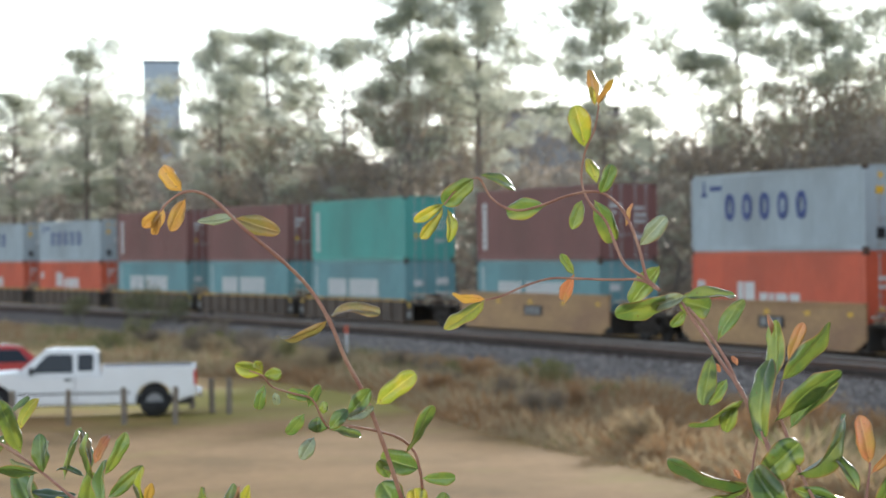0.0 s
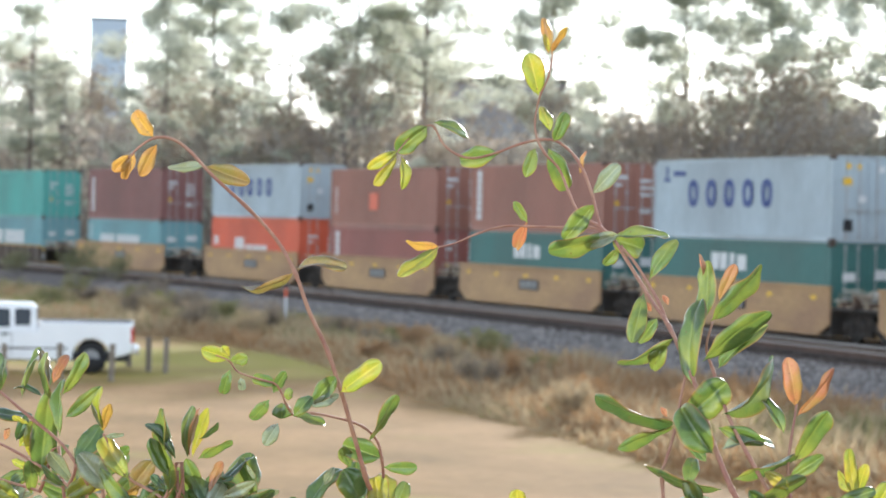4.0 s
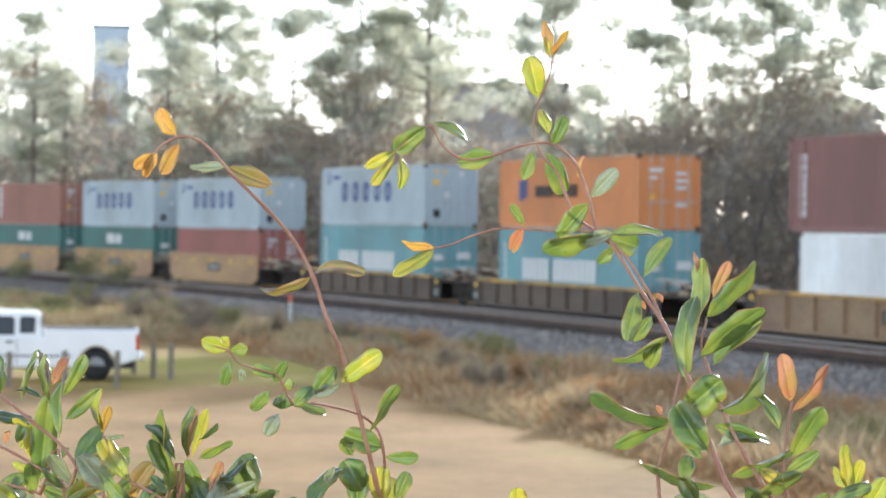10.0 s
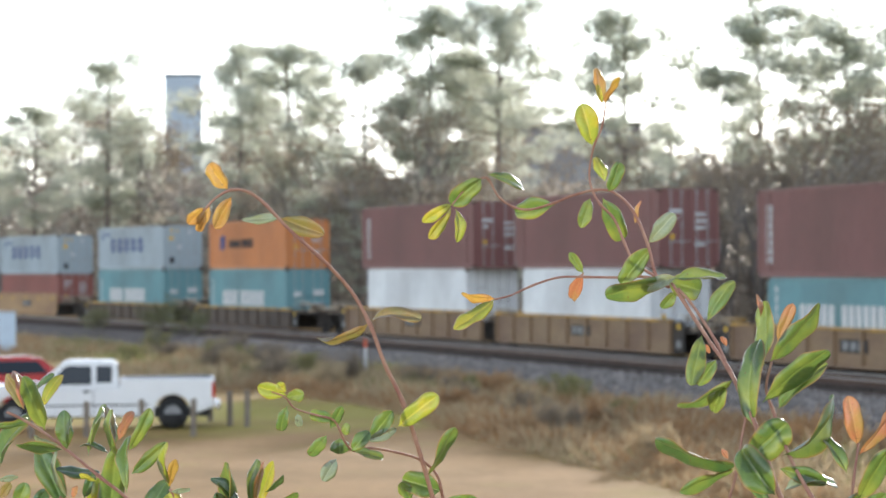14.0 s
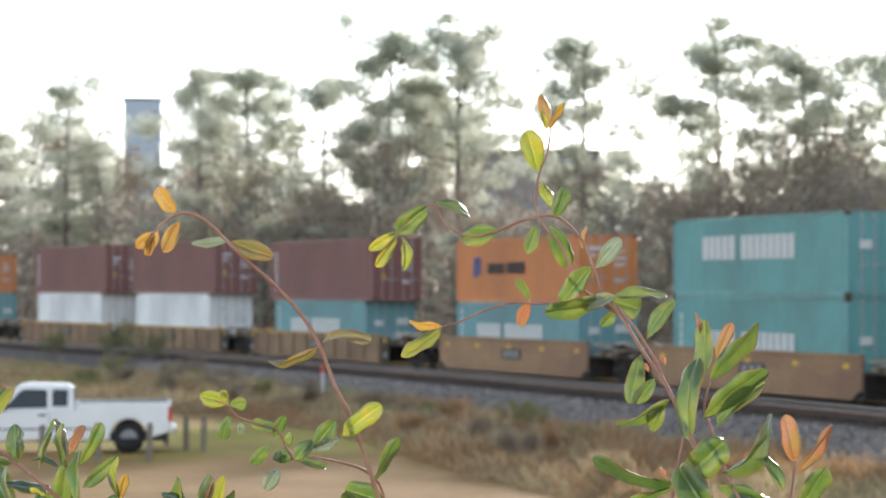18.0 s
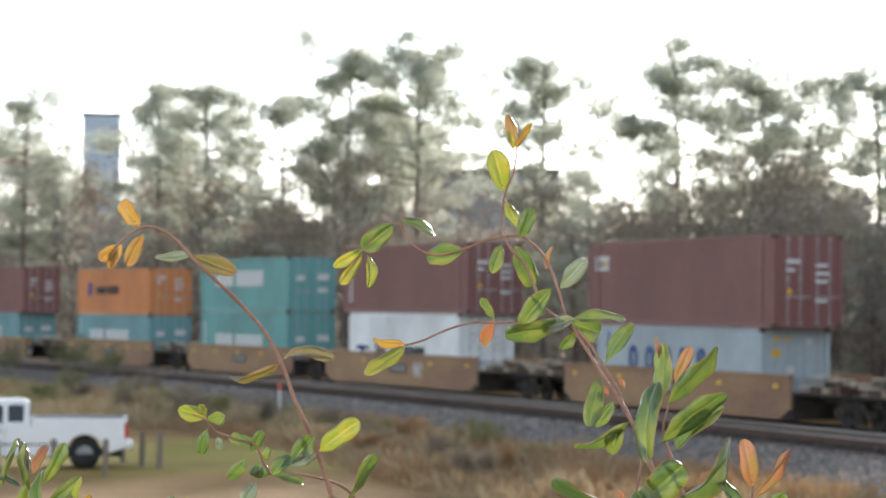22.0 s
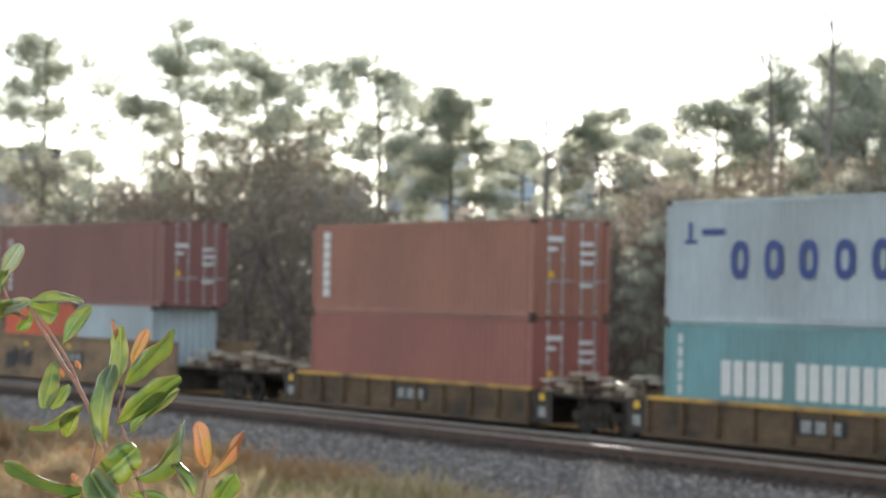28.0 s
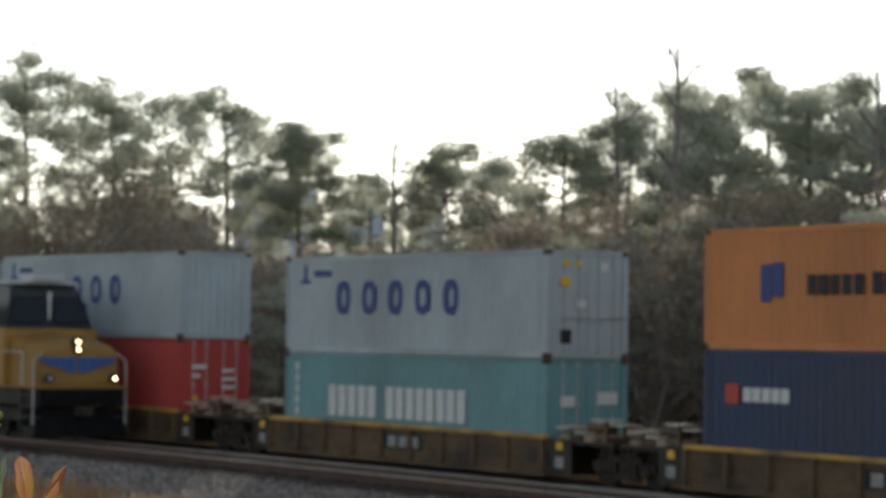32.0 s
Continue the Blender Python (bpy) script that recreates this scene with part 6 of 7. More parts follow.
M_SILVER = mat("grey_car_paint", (0.32, 0.33, 0.35), 0.3, 0.3, 0.05, 2, 20, 0.02)
M_TYRE = mat("tyre_rubber", (0.022, 0.022, 0.023), 0.85, 0, 0.3, 8, 60, 0.3)
M_RIM = mat("alloy_rim", (0.25, 0.25, 0.255), 0.45, 0.5, 0.1, 8, 60, 0.05)
M_TRIM = mat("black_trim", (0.025, 0.025, 0.026), 0.6, 0, 0.1, 8, 60, 0.05)
M_CHROME = mat("chrome_bumper", (0.5, 0.5, 0.5), 0.25, 0.9, 0.1, 4, 30, 0.02)
M_CARGLASS = mat("tinted_glass", (0.012, 0.017, 0.026), 0.08, 0, 0.05, 1, 5, 0, spec=0.3)
M_TAIL = mat("red_tail_light", (0.5, 0.03, 0.02), 0.25, 0, 0.1, 8, 60, 0)
M_LAMPGLASS = mat("clear_lamp", (0.6, 0.6, 0.6), 0.1, 0, 0.1, 8, 60, 0)


def slab(pts, y0, y1, bevel=0.03):
    """A side outline (x, z) given thickness across y, with rounded edges."""
    bm = bmesh.new()
    a = [bm.verts.new((x, y0, z)) for x, z in pts]
    b = [bm.verts.new((x, y1, z)) for x, z in pts]
    bm.faces.new(a)
    bm.faces.new(b[::-1])
    n = len(pts)
    for i in range(n):
        bm.faces.new((a[i], b[i], b[(i + 1) % n], a[(i + 1) % n]))
    bmesh.ops.recalc_face_normals(bm, faces=bm.faces[:])
    if bevel:
        bmesh.ops.bevel(bm, geom=[e for e in bm.edges if abs(e.verts[0].co.y - e.verts[1].co.y) < 1e-6], offset=bevel, segments=2, affect="EDGES", clamp_overlap=True)
    return bm


def arc_pts(cx, cz, r, a0, a1, n=10):
    return [(cx + r * math.cos(radians(a0 + (a1 - a0) * i / n)), cz + r * math.sin(radians(a0 + (a1 - a0) * i / n))) for i in range(n + 1)]


def road_wheel(thing, x, y, r, width):
    bm = bmesh.new()
    prof = [(-0.5, 0.72), (-0.5, 0.92), (-0.36, 1.0), (0.36, 1.0), (0.5, 0.92), (0.5, 0.72)]
    add_tube(bm, [(0, p * width, 0) for p, _ in prof], [q * r for _, q in prof], 28)
    wheel = part("wheel", box_mesh("wheel", M_TRIM, -0.03, 0.03, -width * 0.3, width * 0.3, -0.03, 0.03), M_TRIM, thing, at=pose(x, y, r))
    part("tyre", bm, M_TYRE, wheel, smooth=True)
    bm = bmesh.new()
    s = 1 if y > 0 else -1
    add_disc(bm, (0, s * width * 0.42, 0), 1, r * 0.56, width * 0.2, 24)
    add_disc(bm, (0, s * width * 0.54, 0), 1, r * 0.17, width * 0.1, 12)
    part("rim", bm, M_RIM, wheel, "alloy rim")


def pickup():
    t = new("pickup_truck")
    W = 0.96
    wb, rw = 3.95, 0.385
    body = [(-1.05, 0.55), (-1.05, 1.27), (1.30, 1.27), (1.30, 1.06), (3.3, 1.06), (3.48, 1.17), (4.62, 1.10), (4.85, 0.97), (4.88, 0.45), (4.5, 0.36)]
    body += arc_pts(wb, rw + 0.02, 0.47, -8, 188)[:] + [(3.4, 0.34), (0.6, 0.34)] + arc_pts(0, rw + 0.02, 0.47, -8, 188) + [(-0.6, 0.40)]
    part("body", slab(body, -W, W, 0.04), M_WHITE, t, "white lower body and long cargo bed")
    cab = [(1.34, 1.04), (1.38, 1.62), (1.50, 1.71), (2.55, 1.73), (2.75, 1.68), (3.50, 1.05)]
    bm = slab(cab, -0.86, 0.86, 0.05)
    for v in bm.verts:
        if v.co.z > 1.3:
            v.co.y *= 0.92
    part("cab", bm, M_WHITE, t, "white extended cab")
    for s in (-1, 1):
        for nm, pts in (("side_window", [(2.02, 1.14), (2.02, 1.56), (2.08, 1.60), (2.58, 1.61), (2.72, 1.54), (3.08, 1.14)]), ("quarter_window", [(1.52, 1.18), (1.50, 1.56), (1.56, 1.60), (1.86, 1.60), (1.90, 1.56), (1.90, 1.18)])):
            bm = slab(pts, -0.006, 0.006, 0)
            for v in bm.verts:
                v.co.y += s * (0.868 - max(0, v.co.z - 1.12) * 0.115)
            part(nm, bm, M_CARGLASS, t, "dark tinted window")
        part("door_seam", box_mesh("door_seam", M_TRIM, 1.955, 1.97, s * W - 0.004, s * W + 0.004, 0.42, 1.06), M_TRIM, t)
        part("door_handle", box_mesh("door_handle", M_TRIM, 2.05, 2.23, s * W - 0.01, s * W + 0.03, 0.94, 1.0, 0.01), M_TRIM, t, "black door handle")
        part("tail_light", box_mesh("tail_light", M_TAIL, -1.062, -0.98, s * W - 0.14 * (s > 0) - 0.0, s * W + 0.14 * (s < 0) + 0.006 * s, 0.78, 1.16, 0.01), M_TAIL, t, "red tail light")
        part("mirror", box_mesh("mirror", M_TRIM, 3.0, 3.1, s * 0.98, s * 1.16, 1.10, 1.30, 0.03) if s > 0 else box_mesh("mirror", M_TRIM, 3.0, 3.1, -1.16, -0.98, 1.10, 1.30, 0.03), M_TRIM, t, "black door mirror")
        part("headlight", box_mesh("headlight", M_LAMPGLASS, 4.72, 4.87, min(s * 0.62, s * 0.94), max(s * 0.62, s * 0.94), 0.66, 0.84, 0.02), M_LAMPGLASS, t, "clear headlight")
        part("rub_strip", box_mesh("rub_strip", M_TRIM, 0.6, 3.4, min(s * W, s * (W + 0.012)), max(s * W, s * (W + 0.012)), 0.60, 0.64), M_TRIM, t)
        road_wheel(t, 0, s * 0.87, rw, 0.25)
        road_wheel(t, wb, s * 0.87, rw, 0.25)
    bm = bmesh.new()
    v = [bm.verts.new(q) for q in ((2.80, -0.76, 1.645), (2.80, 0.76, 1.645), (3.47, 0.80, 1.09), (3.47, -0.80, 1.09))]
    bm.faces.new(v)
    bmesh.ops.translate(bm, verts=bm.verts[:], vec=(0.02, 0, 0.012))
    part("windscreen", bm, M_CARGLASS, t, "windscreen")
    part("rear_window", box_mesh("rear_window", M_CARGLASS, 1.335, 1.35, -0.6, 0.6, 1.30, 1.62), M_CARGLASS, t)
    part("cargo_bed", box_mesh("cargo_bed", M_TRIM, -0.98, 1.25, -0.78, 0.78, 1.272, 1.285), M_TRIM, t, "dark bed liner")
    part("rear_bumper", box_mesh("rear_bumper", M_CHROME, -1.20, -1.05, -0.92, 0.92, 0.48, 0.66, 0.03), M_CHROME, t, "chrome rear bumper")
    part("front_bumper", box_mesh("front_bumper", M_CHROME, 4.86, 4.98, -0.92, 0.92, 0.42, 0.62, 0.03), M_CHROME, t, "chrome front bumper")
    part("underbody", box_mesh("underbody", M_TRIM, -0.95, 4.5, -0.7, 0.7, 0.30, 0.5), M_TRIM, t)
    part("plate", box_mesh("plate", M_LETTER, -1.215, -1.202, -0.16, 0.16, 0.5, 0.64), M_LETTER, t, "pale blank plate")
    return tagged(t, "white extended-cab pickup truck parked on dry grass", "pickup truck")


def parked_car(paint, label, H=1.45):
    t = new("parked_car")
    W = 0.88
    k = H / 1.45
    body = [(-0.85, 0.45), (-0.9, 0.9 * k), (-0.3, 0.98 * k), (2.6, 0.95 * k), (3.45, 0.82 * k), (3.6, 0.6), (3.55, 0.32), (3.1, 0.26)] + arc_pts(2.65, 0.34, 0.38, -8, 188) + [(2.2, 0.24), (0.4, 0.24)] + arc_pts(0, 0.34, 0.38, -8, 188) + [(-0.45, 0.3)]
    part("body", slab(body, -W, W, 0.05), paint, t)
    bm = slab([(-0.45, 0.93 * k), (0.1, 1.38 * k), (0.5, 1.45 * k), (1.45, 1.44 * k), (1.75, 1.38 * k), (2.55, 0.92 * k)], -0.8, 0.8, 0.05)
    for v in bm.verts:
        if v.co.z > 1.2 * k:
            v.co.y *= 0.85
    part("roof", bm, paint, t)
    for s in (-1, 1):
        bm = slab([(-0.05, 0.99 * k), (0.25, 1.33 * k), (1.55, 1.34 * k), (2.15, 0.99 * k)], -0.006, 0.006, 0)
        for v in bm.verts:
            v.co.y += s * (0.82 - max(0, v.co.z - 1.0 * k) * 0.28)
        part("side_window", bm, M_CARGLASS, t)
        part("tail_light", box_mesh("tail_light", M_TAIL, -0.93, -0.82, min(s * 0.6, s * 0.87), max(s * 0.6, s * 0.87), 0.68 * k, 0.84 * k, 0.01), M_TAIL, t)
        road_wheel(t, 0, s * 0.76, 0.32, 0.2)
        road_wheel(t, 2.65, s * 0.76, 0.32, 0.2)
    return tagged(t, label, "car")


def on_lawn(x, y):
    return LAWN + 0.05 * noise.noise((x * 0.15, y * 0.15, 0))


pickup().matrix_basis = pose(-63.25, 15.36, on_lawn(-63, 13), 0, 0, -103.6)
parked_car(M_RED, "red car parked beyond the white pickup", 1.52).matrix_basis = pose(-73.2, 14.0, on_lawn(-73, 12), 0, 0, -98)
parked_car(M_SILVER, "grey car parked beyond the red car", 1.42).matrix_basis = pose(-83.0, 14.3, on_lawn(-83, 13), 0, 0, -98)

# ---- posts, marker, cabinet ----
M_POST = mat("weathered_post", (0.25, 0.21, 0.165), 0.9, 0, 0.35, 6, 40, 0.5, (0.16, 0.135, 0.11), (1, 1, 0.2))


def wooden_post(x, y, h, lean):
    bm = bmesh.new()
    add_tube(bm, [(0, 0, -0.3), (0, 0, h * 0.6), (0, 0, h - 0.02), (0, 0, h)], [0.075, 0.073, 0.07, 0.05], 12)
    me = mesh_of("wooden_post", bm, M_POST)
    ob = new("wooden_post", me)
    ob.matrix_basis = pose(x, y, on_lawn(x, y), lean, lean * 0.5, 0)
    tagged(ob, "short weathered round wooden post in the grass", "post", "parking posts")


for x, y, h, lean in ((-60.3, 11.2, 0.86, 1), (-60.2, 12.5, 0.86, -1), (-59.9, 13.8, 0.9, 1), (-59.5, 14.95, 0.9, -1.5), (-65.0, 16.8, 0.86, 2), (-62.7, 16.72, 0.9, 1), (-62.1, 17.0, 0.92, -1)):
    wooden_post(x, y, h, lean)
marker = new("marker_post")
marker.matrix_basis = pose(-86.0, 27.9, -0.78, 0, 0, 0)
bm = bmesh.new()
add_tube(bm, [(0, 0, -0.3), (0, 0, 1.05)], 0.05, 8)
part("post", bm, M_LETTER, marker, "white post")
bm = bmesh.new()
add_tube(bm, [(0, 0, 1.05), (0, 0, 1.32), (0, 0, 1.36)], [0.062, 0.062, 0.02], 8)
part("cap", bm, PAINT["orange_red"], marker, "orange-red cap")
tagged(marker, "slim white marker post with an orange-red cap", "marker")
M_CABINET = mat("pale_blue_cabinet_paint", (0.55, 0.66, 0.76), 0.5, 0, 0.08, 2, 20, 0.05)
cab = new("equipment_cabinet")
cab.matrix_basis = pose(-118.0, 20.8, LAWN, 0, 0, -10)
part("housing", box_mesh("housing", M_CABINET, -0.5, 0.5, -0.4, 0.4, 0.0, 1.95, 0.03), M_CABINET, cab)
part("lid", box_mesh("lid", M_SILVER, -0.55, 0.55, -0.45, 0.45, 1.95, 2.03, 0.02), M_SILVER, cab)
part("door", box_mesh("door", M_CABINET, 0.502, 0.52, -0.34, 0.34, 0.2, 1.85), M_CABINET, cab)
tagged(cab, "pale blue metal equipment cabinet beside the line", "cabinet")


def trackside_bush(x, y, h, seed):
    rng = np.random.default_rng(seed)
    b = new("shrub")
    b.location = (x, y, LAWN)
    bm = bmesh.new()
    cents = []
    for i in range(9):
        a, r = rng.random() * 6.28, h * (0.25 + 0.3 * rng.random())
        tip = Vector((math.cos(a) * r, math.sin(a) * r, h * (0.55 + 0.4 * rng.random())))
        add_tube(bm, [(0, 0, -0.2), tip * 0.5 + Vector((0, 0, 0.1)), tip], [0.03, 0.02, 0.008], 5)
        cents += [tip, tip * 0.75]
    part("stem", bm, M_BARE, b)
    v, f = tuft_cloud(rng, cents, h * 0.24, 1100, h * 0.035, 0.9)
    raw("foliage", v, f, M_SHRUB, b)
    tagged(b, "grey-green scrubby shrub beside the track", "shrub", "trackside shrubs")


def dry_shrub(x, y, h, seed, foliage):
    """A twiggy winter shrub: many thin stems fanned out, small dry leaves towards their ends."""
    rng = np.random.default_rng(seed)
    b = new("dry_shrub")
    b.location = (x, y, LAWN)
    cents = []
    for i in range(14):
        a, r = rng.random() * 6.28, h * (0.15 + 0.55 * rng.random())
        tip = Vector((math.cos(a) * r, math.sin(a) * r, h * (0.5 + 0.5 * rng.random())))
        bm = bmesh.new()
        add_tube(bm, [(0, 0, -0.2), tip * 0.45 + Vector((0, 0, 0.12 * h)), tip], [0.018, 0.011, 0.004], 4)
        for k in range(3):
            p = tip * (0.5 + 0.16 * k) + Vector((0, 0, 0.06 * h))
            add_tube(bm, [p, p + Vector(rng.normal(size=3)) * h * 0.14 + Vector((0, 0, 0.08 * h))], [0.007, 0.003], 3)
        part("stem", bm, M_BARE, b)
        cents += [tip, tip * 0.8, tip * 0.6]
    v, f = tuft_cloud(rng, cents, h * 0.2, 1500, 0.035 + h * 0.012, 0.9)
    raw("foliage", v, f, foliage, b)
    words = {"dry_foliage": "brown", "rusty_weeds": "rusty orange", "dry_weeds": "pale tan", "green_weeds": "olive green"}[foliage.name]
    return tagged(b, words + " twiggy winter shrub in the weeds beside the track", "shrub", "dry shrubs")


rs = random.Random(21)
for k in range(34):
    x = -112 + 2.05 * k + rs.uniform(-1, 1)
    lo = np.interp(x, [-100, -82, -71, -55, -42], [22.6, 23.0, 23.2, 21.4, 20.2])
    hi = np.interp(x, [-150, -110, -78, -70, -50, -40], [25.2, 28.6, 29.0, 26.6, 24.6, 24.0])
    y = lo + (hi - lo) * rs.random()
    dry_shrub(x, y, rs.uniform(0.7, 1.35) if x < -75 else rs.uniform(0.5, 0.95), 500 + k, rs.choice((M_DRYLEAF, M_DRYLEAF, M_WEED, M_WEEDG) if x < -72 else (M_WEEDR, M_DRYLEAF, M_WEED, M_WEEDR)))
for k, (x, y) in enumerate(((-65.3, 27.0), (-64.2, 26.7), (-57.0, 25.2))):
    dry_shrub(x, y, 0.95 - 0.1 * k, 560 + k, M_WEEDG)
M_SHRUB = leafy("grey_green_shrub", (0.15, 0.16, 0.09), (0.2, 0.18, 0.10), (0.25, 0.25, 0.10), 0.3, 0.8, 1, 6, 0.1, 0.35, spec=0.15)
trackside_bush(-131, 30.9, 2.3, 1)
trackside_bush(-124, 31.0, 2.0, 2)
trackside_bush(-139, 29.5, 1.8, 3)

# ---- ties ----
tie = box_mesh("tie", M_TIE, -0.115, 0.115, -1.3, 1.3, -0.18, 0.0, 0.012)
for k in range(290):
    part("tie", tie, M_TIE, ballast, at=on_track(-75 + 0.52 * k, MID_B, RAIL_B - 0.172))
bm = bmesh.new()
for k in range(400):
    n0 = len(bm.verts)
    add_box(bm, -0.115, 0.115, -1.3, 1.3, -0.18, 0.0)
    bm.verts.ensure_lookup_table()
    mk = on_track(-120 + 0.52 * k, MID_A, RAIL_A - 0.172)
    for v in bm.verts[n0:]:
        v.co = mk @ v.co
tagged(new("railway_ties", mesh_of("railway_ties", bm, M_TIE)), "dark creosoted ties under the train", "ties", kind="stuff")

# ---- locomotive ----
M_LOCO = mat("armour_yellow_paint", (0.32, 0.175, 0.03), 0.55, 0, 0.15, 1, 10, 0.08, (0.24, 0.13, 0.03))
M_LOCOCAB = mat("dark_cab_paint", (0.022, 0.023, 0.026), 0.4, 0, 0.1, 1, 10, 0.05)
# the sky's reflection is put into the glass as a blue base colour
M_LOCOGLASS = glass("sky_reflection_blue_cab_glass", (0.04, 0.09, 0.26), 0.08)
M_LOCOGREY = mat("locomotive_grey", (0.46, 0.47, 0.48), 0.5, 0, 0.1, 1, 10, 0.08)
M_LOCOBLUE = mat("blue_emblem", (0.05, 0.12, 0.36), 0.5, 0, 0.1, 4, 20, 0)
M_LAMP = glow("warm_headlight", (1.0, 0.72, 0.35), 7)


M_PILOT = mat("black_pilot_paint", (0.012, 0.012, 0.013), 0.9, 0, 0.3, 4, 30, 0.2, spec=0.1)
LOCO_WHEELS = []


def locomotive():
    """Front at x = 0, towards +x; rails at z = 0."""
    t = new("locomotive")
    part("underframe", box_mesh("underframe", M_DARK, -22.0, -0.35, -1.45, 1.45, 1.05, 1.55, 0.03), M_DARK, t)
    part("walkway", box_mesh("walkway", M_LOCO, -21.9, -0.3, -1.52, 1.52, 1.55, 1.62), M_LOCO, t, "yellow walkway edge")
    # nose: a blunt wedge
    bm = bmesh.new()
    prof = [(-2.7, 1.62), (-2.7, 3.3), (-1.0, 2.98), (-0.62, 2.75), (-0.5, 1.62)]
    a = [bm.verts.new((x, -1.36, z)) for x, z in prof]
    b = [bm.verts.new((x, 1.36, z)) for x, z in prof]
    for q, w in ((a, 1), (b, -1)):
        bm.faces.new(q[::w])
    for i in range(5):
        bm.faces.new((a[i], b[i], b[(i + 1) % 5], a[(i + 1) % 5]))
    bmesh.ops.recalc_face_normals(bm, faces=bm.faces[:])
    bmesh.ops.bisect_plane(bm, geom=bm.verts[:] + bm.edges[:] + bm.faces[:], plane_co=(0, 0, 0), plane_no=(0, 1, 0))
    for v in bm.verts:
        if v.co.z > 2.5:
            v.co.z -= 0.20 * abs(v.co.y) / 1.36      # the top falls away from a ridge in the middle
    bmesh.ops.bevel(bm, geom=bm.edges[:], offset=0.05, segments=2, affect="EDGES")
    part("nose", bm, M_LOCO, t, "yellow short nose")
    bm = bmesh.new()
    prof = [(-5.6, 1.62), (-5.6, 4.45), (-5.4, 4.62), (-3.0, 4.62), (-2.75, 4.45), (-2.35, 3.2), (-2.35, 1.62)]
    a = [bm.verts.new((x, -1.52, z)) for x, z in prof]
    b = [bm.verts.new((x, 1.52, z)) for x, z in prof]
    for q, w in ((a, 1), (b, -1)):
        bm.faces.new(q[::w])
    for i in range(7):
        bm.faces.new((a[i], b[i], b[(i + 1) % 7], a[(i + 1) % 7]))
    for v in bm.verts:
        if v.co.z > 4.3:
            v.co.y *= 0.72
    bmesh.ops.recalc_face_normals(bm, faces=bm.faces[:])
    bmesh.ops.bevel(bm, geom=bm.edges[:], offset=0.07, segments=2, affect="EDGES")
    cabp = part("cab", bm, M_LOCOCAB, t, "dark upper cab")
    part("cab_wall", box_mesh("cab_wall", M_LOCO, -5.62, -2.32, -1.54, 1.54, 1.63, 3.28, 0.05), M_LOCO, t, "yellow lower cab wall")
    part("window_frame", box_mesh("window_frame", M_LOCOGREY, -2.52, -2.47, -0.06, 0.06, 3.3, 4.4, 0.01), M_LOCOGREY, cabp)
    part("cab_roof", box_mesh("cab_roof", M_LOCOGREY, -5.7, -2.85, -1.15, 1.15, 4.60, 4.70, 0.04), M_LOCOGREY, t, "grey cab roof")
    for s in (-1, 1):
        bm = bmesh.new()
        q = [bm.verts.new(p) for p in ((-2.36, s * 0.12, 3.45), (-2.36, s * 1.3, 3.45), (-2.66, s * 1.12, 4.25), (-2.66, s * 0.12, 4.25))]
        bm.faces.new(q)
        bmesh.ops.translate(bm, verts=bm.verts[:], vec=(0.035, 0, 0.01))
        part("windscreen", bm, M_CARGLASS, cabp, "dark windscreen")
        for x0 in (-5.1, -4.0):
            part("side_window", box_mesh("side_window", M_LOCOGLASS, x0, x0 + 0.92, s * 1.53 - 0.012, s * 1.53 + 0.012, 3.38, 4.08), M_LOCOGLASS, cabp, "side window with a sky reflection coloured blue")
        part("emblem", box_mesh("emblem", M_LOCOBLUE, -5.2, -2.9, s * 1.55 - 0.006, s * 1.55 + 0.006, 2.45, 2.8), M_LOCOBLUE, cabp, "blue emblem panel")
        # nose wing emblem, steps, rails, ditch lights
        bm = bmesh.new()
        for k in range(5):
            add_box(bm, -0.60, -0.545, min(s * (0.05 + 0.235 * k), s * (0.27 + 0.235 * k)), max(s * (0.05 + 0.235 * k), s * (0.27 + 0.235 * k)), 2.0 + 0.075 * k, 2.46)
        bmesh.ops.translate(bm, verts=bm.verts[:], vec=(0.035, 0, 0))
        part("emblem", bm, M_LOCOBLUE, t, "blue wing-shaped emblem")
        bm = bmesh.new()
        add_disc(bm, (-0.28, s * 1.05, 1.85), 0, 0.13, 0.16, 16)
        lampo = part("ditch_light", bm, M_TRIM, t)
        bm = bmesh.new()
        add_disc(bm, (-0.19, s * 1.05, 1.85), 0, 0.055, 0.03, 16)
        part("lens", bm, M_LAMP if s > 0 else M_LAMPGLASS, lampo, "warm lens")
        bm = bmesh.new()
        for z in (0.35, 0.68, 1.0, 1.32):
            add_box(bm, -1.1, -0.42, min(s * 1.2, s * 1.55), max(s * 1.2, s * 1.55), z, z + 0.05)
        add_box(bm, -1.14, -1.10, min(s * 1.2, s * 1.55), max(s * 1.2, s * 1.55), 0.3, 1.56)
        part("step_well", bm, M_TRIM, t, "front steps")
        bm = bmesh.new()
        add_tube(bm, [(-0.38, s * 1.5, 0.5), (-0.38, s * 1.5, 2.35), (-0.45, s * 1.2, 2.6)], 0.025, 6)
        add_tube(bm, [(-1.15, s * 1.5, 1.5), (-1.15, s * 1.5, 2.6), (-2.6, s * 1.5, 2.6)], 0.025, 6)
        add_tube(bm, [(-5.8, s * 1.48, 2.65), (-21.5, s * 1.48, 2.65)], 0.022, 6)
        for k in range(9):
            add_tube(bm, [(-6.0 - 1.9 * k, s * 1.48, 1.6), (-6.0 - 1.9 * k, s * 1.48, 2.65)], 0.02, 5)
        part("handrail", bm, M_LOCOGREY, t, "pale handrails")
    for z in (2.72, 2.94):
        bm = bmesh.new()
